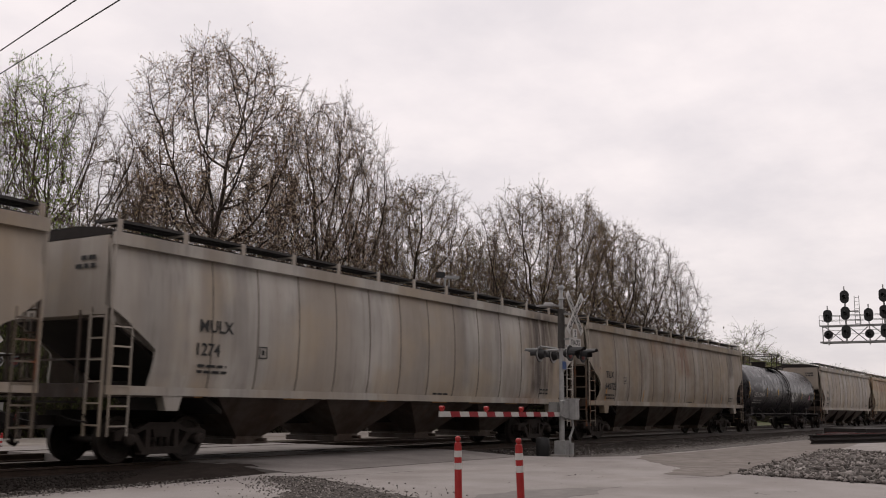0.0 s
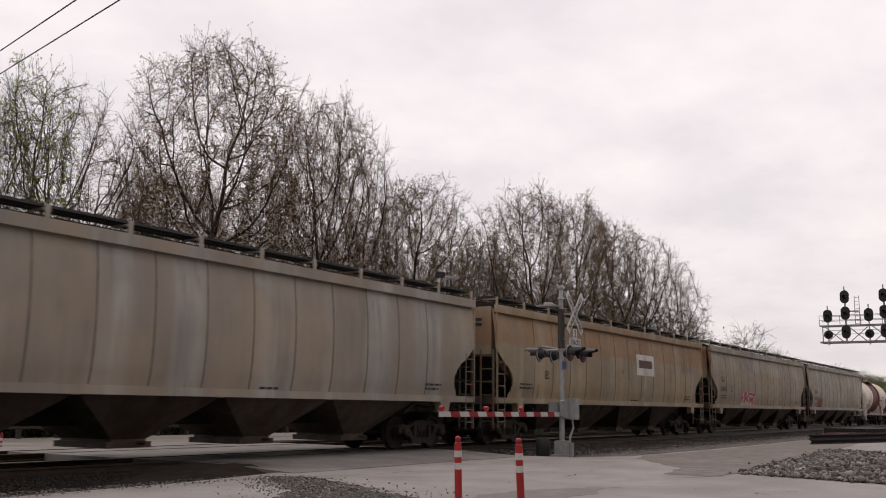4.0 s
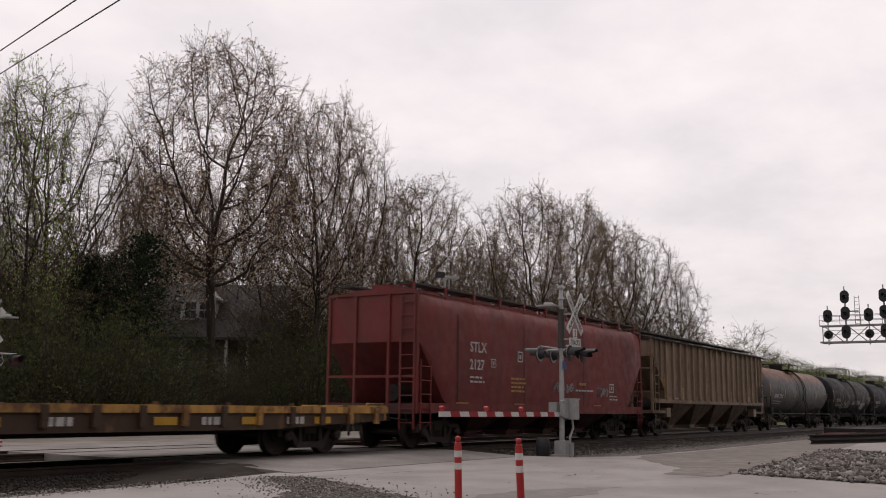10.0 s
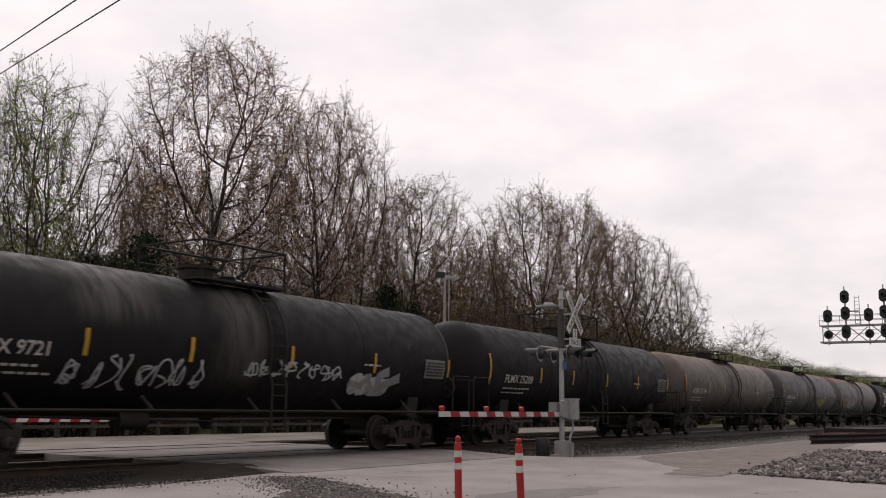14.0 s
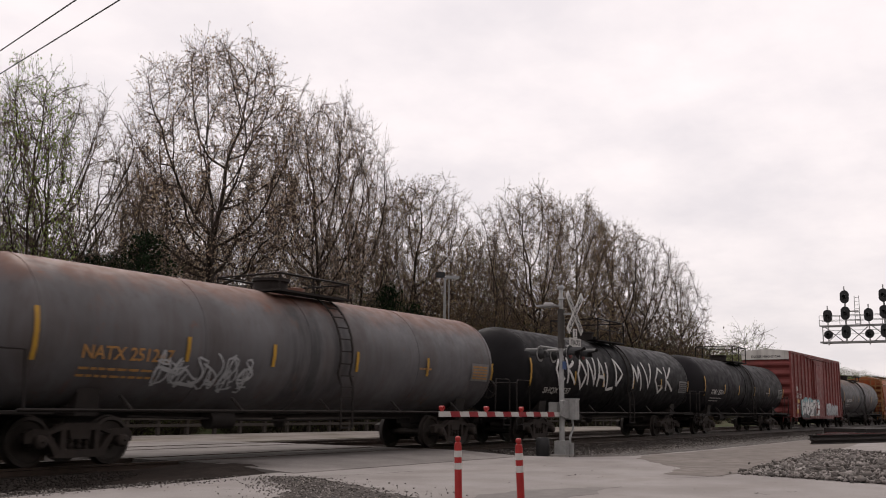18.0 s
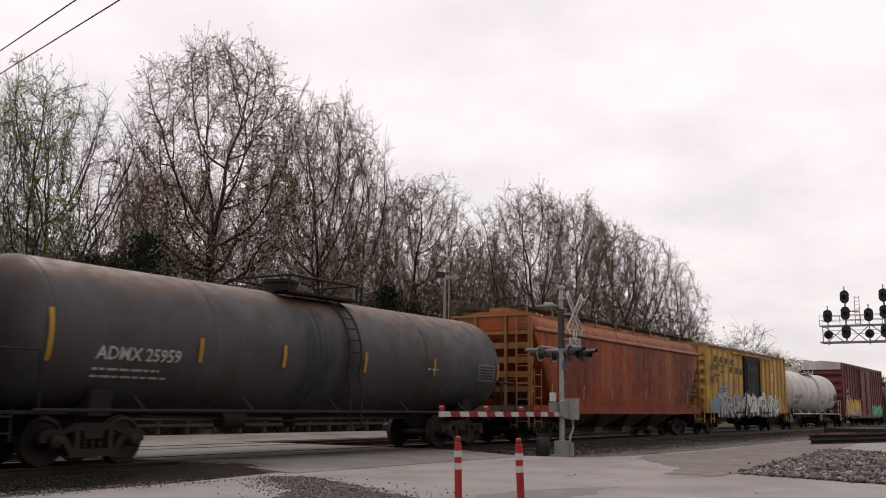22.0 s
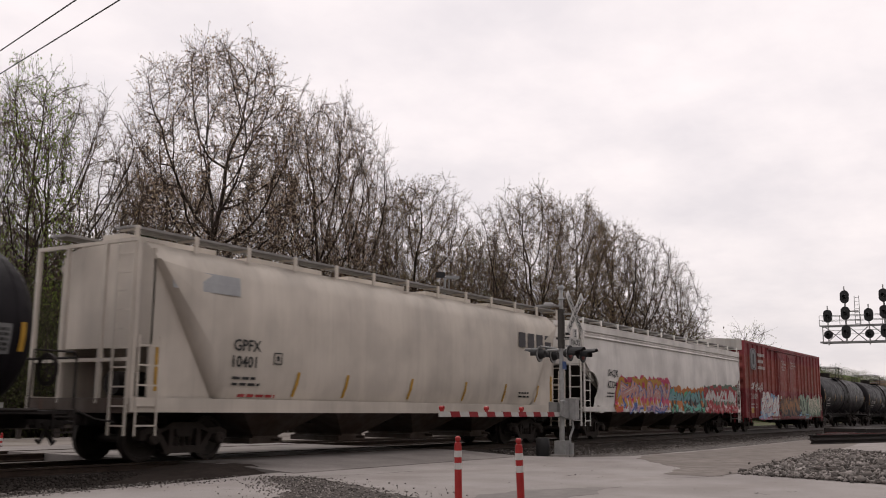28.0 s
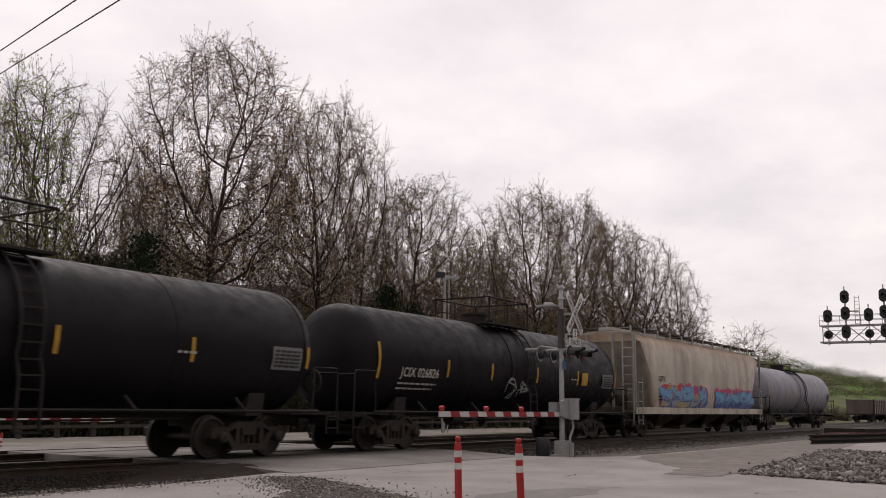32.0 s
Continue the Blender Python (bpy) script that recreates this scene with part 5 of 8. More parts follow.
    graffiti(c, sd, -5.3, 1.42, 2.9, 0.80, ("g_silver",), 42, letters=6, thin=True)
    graffiti(c, sd, -5.2, 1.30, 2.8, 0.75, ("g_silver",), 47, letters=5, thin=True)
    c, h, sd = tank(341.8, 358.8, "black tank car with tall white painted letters", "tank_black_flat", rgb(0.014, 0.013, 0.014), "", "", rust=0.02, grime=0.1)
    tall_letters(c, sd, h)
    tank(360.2, 376.8, "black tank car with faded white lettering", "tank_black_old", rgb(0.019, 0.0175, 0.0195), "ADMX", "25714", rust=0.05, grime=0.2)
    # excess-height red boxcar
    NSR = paint("box_red", rgb(0.205, 0.046, 0.042), 0.12, 0.25, shift=5)
    c, h, sd = box_car(378.26, 393.91, "oxide-red high boxcar with white end band and graffiti", NSR, None, WHITE_INK, "", "473 209", door=(-1.56, 1.69), white_end=True, seed=6, n_ribs=15, mark_z=2.48)
    bars(c, flat_side(1.60), -h + 1.05, 2.5, 0.5, 1, WHITE_INK, 0.1, 0.26, 8, name="initials")
    lettering(c, lambda x, z, l: (-h - 0.06 - l, -x, z), "EXCESS HEIGHT CAR", -0.9, 4.60, 0.14, BLACK_INK, name="notice")
    for k, line in enumerate(("LD LMT", "LT WT")):
        lettering(c, flat_side(1.60), line, -h + 1.02, 1.52 - 0.22 * k, 0.13, WHITE_INK, name="stencil")
    plate(c, flat_side(1.60), -h + 1.15, 1.72, 0.55, 0.22, YELLOW, "yellow_plate")
    graffiti(c, flat_side(1.61), -5.5, 0.72, 5.2, 1.3, ("g_white", "g_silver", "g_black"), 51, letters=5, halo="g_teal")
    graffiti(c, flat_side(1.61), 2.05, 0.88, 3.8, 0.95, ("g_silver", "g_grey"), 52, letters=5)
    tank(395.2, 412.4, "dark grey tank car with brown stained top", "tank_iron", rgb(0.075, 0.075, 0.080), "ADMX", "25959", rust=0.2, grime=0.35, top=(rgb(0.13, 0.075, 0.045), 3.5, 0.35, 0.75))
    OR = paint("hopper_orange", rgb(0.29, 0.052, 0.015), 0.35, 0.45, shift=8, rust_colour=rgb(0.07, 0.016, 0.010), top=(rgb(0.33, 0.13, 0.045), 4.0, 0.2, 0.5),
               stains=((-7.0, 1.8, 2.8, 4.2, rgb(0.42, 0.15, 0.04), 0.5), (-2.4, 0.8, 1.6, 4.2, rgb(0.30, 0.10, 0.035), 0.8), (-4.6, 1.1, 1.4, 3.9, rgb(0.075, 0.016, 0.012), 0.8), (1.6, 1.8, 1.8, 4.0, rgb(0.075, 0.018, 0.012), 0.8),
                       (4.4, 0.5, 1.4, 4.2, rgb(0.30, 0.11, 0.04), 0.7), (6.6, 1.6, 1.4, 4.0, rgb(0.065, 0.016, 0.012), 0.85), (-0.6, 0.4, 1.3, 4.2, rgb(0.28, 0.10, 0.035), 0.6)))
    TANF = paint("frame_tan", rgb(0.31, 0.145, 0.055), 0.35, 0.35, shift=2)
    c, h, sd = curved_hopper(413.87, 431.27, "rust-orange covered hopper with tan end frames", OR, TAN_UNDER, BLACK_INK, "SSRX", "2012", 10, frame_mat=TANF, bulge=False, end_slats=True, eave=4.18, edge=(0.15, 3.72, 1.55, 1.38), text=(1.9, 2.70, 2.20, 0.26))
    part("roof_lip", Geo().prism([(-1.58, 3.70), (-1.66, 3.76), (-1.63, 3.84), (-1.55, 3.88)], -h + 0.2, h - 0.2, "x"), TANF, c)
    stripes(c, sd, [-7.3, -4.7, -2.1, 1.5, 4.3, 6.7], 1.50, 0.5, 0.09, 0.05, OCHRE)
    plate(c, sd, -7.45, 1.40, 0.5, 0.3, WHITE_BAND, "white_plate", lift=0.016)
    YB = paint("box_yellow", rgb(0.62, 0.38, 0.10), 0.30, 0.28, shift=12, top=(rgb(0.22, 0.09, 0.035), 4.25, 0.12, 0.8))
    c, h, sd = box_car(432.49, 448.16, "yellow boxcar with black door and grey graffiti", YB, paint("box_rusty_roof", rgb(0.20, 0.09, 0.04), 0.6, 0.4), BLACK_INK, "", "", eave=4.40, sill=1.05, n_ribs=16, door=(-1.45, 1.71), door_mat=paint("black_door", rgb(0.022, 0.020, 0.020), 0.1, 0.2), seed=9)
    side_emblem(c, h)
    graffiti(c, flat_side(1.60), -6.4, 0.80, 5.0, 1.35, ("g_silver", "g_silver", "g_black"), 61, letters=6)
    graffiti(c, flat_side(1.68), -1.4, 0.85, 3.0, 1.45, ("g_white", "g_white", "g_black"), 62, letters=3)
    graffiti(c, flat_side(1.60), 1.85, 0.80, 3.9, 1.4, ("g_white", "g_silver", "g_black"), 63, letters=4)
    flat_part("graffiti", [blob(random.Random(64 + k), -h + 0.15 + 0.62 * k, 1.05, 1.0, 0.62 + 0.18 * k, 16, 0.1) for k in range(3)], flat_side(1.60), 0.006, fade_of("g_skyblue", "g_blue", 0.3, 1.2), c, "sprayed blue cloud")
    graffiti(c, flat_side(1.60), -h + 0.35, 2.45, 1.0, 0.55, ("g_black",), 65, letters=4, thin=True)
    graffiti(c, flat_side(1.60), -h + 0.35, 3.15, 1.1, 0.30, ("g_black",), 66, letters=5, thin=True)
    graffiti(c, flat_side(1.60), -3.55, 2.15, 0.75, 0.8, ("g_grey",), 67, letters=3, thin=True)
    for x in (-5.62, -3.42, -2.52, 2.6, 4.6):
        plate(c, flat_side(1.68), x, 1.15, 0.09, 0.62, YELLOW, "reflective_stripe")
    WTK = paint("tank_white", rgb(0.62, 0.60, 0.56), 0.04, 0.15, shift=4)
    c, h, sd = tank_car(449.7, 465.0, "white tank car with yellow stripes and white ladder", WTK, BLACK_INK, "CHVX", "287211", 7, text_x=1.35, zc=2.47, radius=1.47, walk_mat=paint("white_rail", rgb(0.55, 0.54, 0.51), 0.1, 0.2), stripe_x=(-7.1, -4.0, -1.4, 1.5, 4.4, 6.9), high_walk=True, seam=False, sill_mat=DARK)
    plate(c, sd, 2.0, 1.72, 0.7, 0.2, YELLOW, "yellow_placard")
    plate(c, sd, h - 2.9, 1.9, 0.25, 0.22, BLACK_INK, "black_placard")
    SMR = paint("box_maroon", rgb(0.145, 0.030, 0.032), 0.08, 0.2, shift=15)
    c, h, sd = box_car(466.65, 485.6, "dark maroon high boxcar with yellow and green graffiti", SMR, None, WHITE_INK, "SM  W", "608 075", door=(-2.45, 2.75), double_door=True, white_end=True, seed=11, n_ribs=17, mark_z=2.68)
    graffiti(c, flat_side(1.61), -9.25, 0.80, 6.6, 1.5, ("g_yellow", "g_gold", "g_violet"), 71, letters=6)
    graffiti(c, flat_side(1.61), 2.85, 0.74, 5.1, 1.1, ("g_mint", "g_green", "g_black"), 72, letters=6)
    c, h, sd = tank(487.1, 504.6, "matt black tank car with pale smeared tags", "tank_black_tar", rgb(0.013, 0.0115, 0.0135), "", "", rust=0.0, grime=0.1)
    graffiti(c, sd, 1.2, 1.50, 1.4, 0.7, ("g_bone",), 73, letters=4)
    graffiti(c, sd, 4.2, 1.45, 1.6, 0.6, ("g_bone",), 74, letters=5, thin=True)
    plate(c, sd, 4.0, 1.85, 0.75, 0.4, YELLOW, "yellow_placard")
    GP = paint("hopper_ivory", rgb(0.595, 0.54, 0.472), 0.05, 0.10, shift=21)
    c, h, sd = curved_hopper(506.25, 525.1, "ivory covered hopper with bellied sides and yellow stripes", GP, HOP_UNDER, BLACK_INK, "GPFX", "10401", 13, eave=4.22, text=(2.64, 2.30, 1.95, 0.24), grate=PALE_GRATE)
    end_plates(c, h, GP)
    stripes(c, sd, [-h + 4.6, -3.0, -0.2, 2.6, 5.0, 7.2], 1.35, 0.55, 0.10, 0.12, YELLOW)
    flat_part("emblem", [([(x, 3.12), (x + 0.46, 3.12), (x + 0.52, 3.60), (x + 0.06, 3.60)], [(0, 1, 2, 3)]) for x in (6.0, 6.62, 7.24, 7.86)], sd, 0.014, plain("dark_emblem", rgb(0.05, 0.045, 0.05)), c, "dark block emblem")
    plate(c, sd, -h + 0.9, 3.45, 1.9, 0.4, ink_of("g_silver"), "pale_patch")
    bars(c, sd, -h + 2.9, 1.32, 1.3, 2, RED_INK, 0.13, 0.06, 5)
    SH = paint("hopper_pale", rgb(0.74, 0.71, 0.675), 0.03, 0.10, shift=31)
    c, h, sd = covered_hopper(526.61, 546.6, "pale covered hopper with long colourful graffiti", SH, HOP_UNDER, BLACK_INK, "SHQX", "42334", 13, eave=4.22, sill=1.16, seed=31, text_x=2.17, text_z=(2.42, 1.98), cut=1.35, dark_roof=False, grate=PALE_GRATE, seams=False)
    part("roof_moulding", Geo().prism([(-1.55, 3.74), (-1.64, 3.80), (-1.60, 3.86), (-1.63, 3.93), (-1.58, 3.98), (-1.61, 4.05), (-1.55, 4.12), (-1.45, 4.1), (-1.45, 3.74)], -h + 0.1, h - 0.1, "x"), SH, c, smooth=30)
    sd0 = sd
    sd = lambda x, z, lift: (x, min(sd0(x, z, lift)[1], -1.636 - lift) if z < 1.34 else sd0(x, z, lift)[1], z)
    graffiti(c, sd, -6.75, 1.04, 5.7, 1.28, ("g_salmon", "g_lilac", "g_blue", "g_white"), 81, letters=6, halo=("g_pinkred", "g_gold"))
    graffiti(c, sd, -7.0, 1.04, 0.6, 0.5, ("g_orange", "g_pinkred"), 84, letters=1)
    graffiti(c, sd, -1.0, 1.04, 4.8, 1.10, ("g_teal", "g_mint", "g_black", "g_silver"), 82, letters=5, halo="g_orange")
    graffiti(c, sd, 3.9, 1.04, 5.3, 1.22, ("g_white", "g_red", "g_red"), 83, letters=6, halo=("g_moss", "g_red"))
    CPR = paint("box_faded_red", rgb(0.25, 0.041, 0.048), 0.12, 0.25, shift=40, bands=((rgb(0.36, 0.22, 0.07), 2.4, 4.2, 0.12),))
    c, h, sd = box_car(547.9, 566.95, "faded red high boxcar with round emblem and bright graffiti", CPR, None, WHITE_INK, "", "218 091", door=(-2.64, 2.31), double_door=True, white_end=True, seed=13, n_ribs=19, mark_z=2.28)
    round_emblem(c, h)
    for x0, lines in ((-1.75, ("Important:", "Close This Door", "Before Closing", "Main Door")), (0.55, ("Close And Lock", "Both Doors Before", "Moving Car"))):
        for k, line in enumerate(lines):
            lettering(c, flat_side(1.66), line, x0 + 0.10 * (k % 2), 4.15 - 0.17 * k, 0.11, WHITE_INK, name="notice")
    graffiti(c, flat_side(1.61), -6.65, 0.70, 4.2, 1.6, ("g_white", "g_skyblue", "g_red", "g_bone"), 91, letters=4)
    graffiti(c, flat_side(1.605), -6.75, 0.66, 2.6, 0.5, ("g_skyblue", "g_pink"), 90, letters=3)
    graffiti(c, flat_side(1.68), -2.4, 0.85, 4.7, 1.35, ("g_rust", "g_brown", "g_black"), 92, letters=6)
    graffiti(c, flat_side(1.61), 2.4, 0.75, 2.8, 1.6, ("g_sage", "g_moss", "g_black"), 93, letters=3)
    graffiti(c, flat_side(1.605), 2.5, 0.72, 2.9, 0.45, ("g_skyblue", "g_sage"), 99, letters=2)
    graffiti(c, flat_side(1.61), 5.2, 0.85, 3.9, 1.5, ("g_bone", "g_sage", "g_moss"), 94, letters=7)
    graffiti(c, flat_side(1.60), -h + 0.9, 2.2, 2.6, 0.6, ("g_white",), 95, letters=6, thin=True)
    tank(568.3, 585.4, "matt black tank car with yellow stripes", "tank_black_new", rgb(0.013, 0.0115, 0.0135), "", "51827", rust=0.02, grime=0.1, top=(rgb(0.07, 0.04, 0.03), 3.9, 0.2, 0.5), rough=0.45)
    c, h, sd = tank(587.0, 603.8, "black tank car with white scribble", "tank_black_clean", rgb(0.013, 0.0115, 0.0135), "JCIX", "026826", rust=0.0, grime=0.1, rough=0.45)
    graffiti(c, sd, -0.9, 1.40, 1.8, 0.75, ("g_silver",), 96, letters=2, thin=True)
    plate(c, sd, 4.7, 2.0, 0.5, 0.45, YELLOW, "yellow_placard")
    TO = paint("hopper_rusty_cream", rgb(0.52, 0.46, 0.38), 0.2, 0.25, shift=52, top=(rgb(0.25, 0.13, 0.06), 3.95, 0.3, 0.6))
    c, h, sd = curved_hopper(605.16, 624.4, "cream covered hopper with rust top and bold graffiti", TO, HOP_UNDER, BLACK_INK, "GPFX", "", 13, eave=4.22, frame_mat=paint("frame_grey", rgb(0.34, 0.33, 0.31), 0.15, 0.3))
    graffiti(c, sd, -6.6, 1.25, 6.2, 1.0, ("g_skyblue", "g_yellow", "g_blue"), 97, letters=5, halo="g_pinkred")
    graffiti(c, sd, 1.0, 1.25, 6.6, 1.0, ("g_skyblue", "g_violet", "g_blue"), 98, letters=5, halo="g_pinkred")
    tank(626.0, 644.5, "lavender-grey tank car with clean paint", "tank_lavender", rgb(0.25, 0.245, 0.28), "", "", rust=0.05, grime=0.2)
    gondola(124.0, 139.8)
    gondola(141.2, 157.0)


def h0(a, b):
    return (b - a) / 2


def tank(left, right, label, key, col, mark, number, ink=None, **k):
    h = h0(left, right)
    tk = {a: k.pop(a) for a in ("panel", "text_x") if a in k}
    tk["high_walk"] = max(col[:3]) < 0.03
    drip = rgb(*[v * 0.32 for v in col[:3]])
    k.setdefault("stains", ((-0.7, 0.9, 1.2, 4.2, drip, 0.85), (0.5, 0.55, 1.2, 4.2, drip, 0.7)))
    m = paint(key, col, shift=left, **k)
    return tank_car(left, right, label, m, ink or WHITE_INK, mark, number, seed=int(left), stripe_x=(-h + 0.55, -4.5, -1.95, 1.1, 4.3, h - 0.68), **tk)


def end_plates(car, h, mat):
    """Flush side plates and an end sheet that close the ends of a bellied hopper."""
    for s in (-1, 1):
        for y in (-1.40, 1.34):
            part("end_plate", Geo().prism([(s * (h - 0.55), 1.25), (s * (h - 3.4), 1.25), (s * (h - 2.6), 2.6), (s * (h - 1.2), 4.1), (s * (h - 0.55), 4.1)], y, y + 0.06), mat, car)
        part("end_sheet", Geo().box(s * (h - 0.60), s * (h - 0.52), -1.40, 1.40, 2.25, 4.2), mat, car)
        stripes(car, flat_side(1.405), [s * (h - 0.75) - 0.06], 1.4, 0.85, 0.11, 0, YELLOW)


GRAF = {"white": (0.62, 0.61, 0.60), "silver": (0.40, 0.41, 0.42), "grey": (0.22, 0.22, 0.23), "black": (0.025, 0.024, 0.026), "bone": (0.50, 0.45, 0.36), "teal": (0.16, 0.36, 0.38),
        "mint": (0.10, 0.45, 0.24), "green": (0.03, 0.26, 0.12), "blue": (0.06, 0.12, 0.36), "skyblue": (0.16, 0.33, 0.50), "violet": (0.16, 0.11, 0.30), "pink": (0.55, 0.22, 0.30), "pinkred": (0.52, 0.05, 0.12),
        "red": (0.38, 0.03, 0.04), "crimson": (0.30, 0.02, 0.07), "brick": (0.33, 0.075, 0.05), "salmon": (0.52, 0.27, 0.24), "orange": (0.52, 0.17, 0.03), "yellow": (0.60, 0.36, 0.03), "gold": (0.50, 0.27, 0.03), "olive": (0.27, 0.26, 0.07),
        "lilac": (0.30, 0.26, 0.42), "rust": (0.30, 0.14, 0.06), "brown": (0.13, 0.07, 0.05), "sage": (0.26, 0.33, 0.25), "moss": (0.09, 0.15, 0.10)}


def ink_of(key):
    return plain(key, rgb(*GRAF[key[2:]]), 0.55, 0.0, 0.25, 3)


def fade_of(a, b, z0, z1):
    """Spray paint that fades from one colour below to another above, with soft uneven bursts and grime."""
    name = "fade_%s_%s_%d" % (a[2:], b[2:], round(z0 * 10))
    if name in made_paint:
        return made_paint[name]
    n = Nodes(name)
    lo, hi = GRAF[b[2:]], GRAF[a[2:]]
    z = n.math("ADD", n.axis(2), n.math("MULTIPLY", n.math("SUBTRACT", n.noise(1.6, 3, 0.6), 0.5), 1.1 * (z1 - z0)))
    c = n.mix(n.ramp(z, z0, z1), rgb(*lo), rgb(*hi))
    c = n.mix(n.ramp(n.noise(2.6, 4, 0.6, offset=(4, 0, 2)), 0.52, 0.68, 0, 0.55), c, rgb(*[v * 0.62 for v in hi]))
    c = n.mix(n.ramp(n.noise(1.0, 4, 0.65, stretch=(5, 5, 0.5)), 0.5, 0.75, 0, 0.5), c, DIRT_FILM)
    made_paint[name] = n.done(c, 0.6, 0.0, 0.25)
    return made_paint[name]


def stroke(pts, w):
    """A flat ribbon along (x, z) points, as (verts, faces)."""
    vs, fs = [], []
    n = len(pts)
    for i, p in enumerate(pts):
        a, b = pts[max(i - 1, 0)], pts[min(i + 1, n - 1)]
        dx, dz = b[0] - a[0], b[1] - a[1]
        d = math.hypot(dx, dz) or 1.0
        ww = w[i] if isinstance(w, list) else w
        nx, nz = -dz / d * ww / 2, dx / d * ww / 2
        vs += [(p[0] + nx, p[1] + nz), (p[0] - nx, p[1] - nz)]
        if i:
            k = 2 * i
            fs.append((k - 2, k - 1, k + 1, k))
    return vs, fs


def flat_part(name, shapes, surface, lift, mat, car, label=""):
    g = Geo()
    for i, (vs, fs) in enumerate(shapes):       # each shape a hair above the last
        g.add(skin(surface, vs, lift + 0.00025 * i), fs)
    me = bpy.data.meshes.new(name)
    me.from_pydata(g.v, [], g.f)
    return tagged(part(name, me, mat, car, label), kind="stuff" if len(shapes) > 1 else "")


def blob(rnd, x, z, w, h, n=14, rough=0.18):
    """An uneven rounded patch, as a fan."""
    vs = [(x + w / 2, z + h / 2)]
    for k in range(n):
        a = k * math.tau / n
        r = 1 + rnd.uniform(-rough, rough)
        c, s = math.cos(a), math.sin(a)
        e = max(abs(c), abs(s)) ** 0.75
        vs.append((x + w / 2 + c / e * w / 2 * r, z + h / 2 + s / e * h / 2 * r))
    return vs, [(0, k + 1, (k + 1) % n + 1) for k in range(n)]


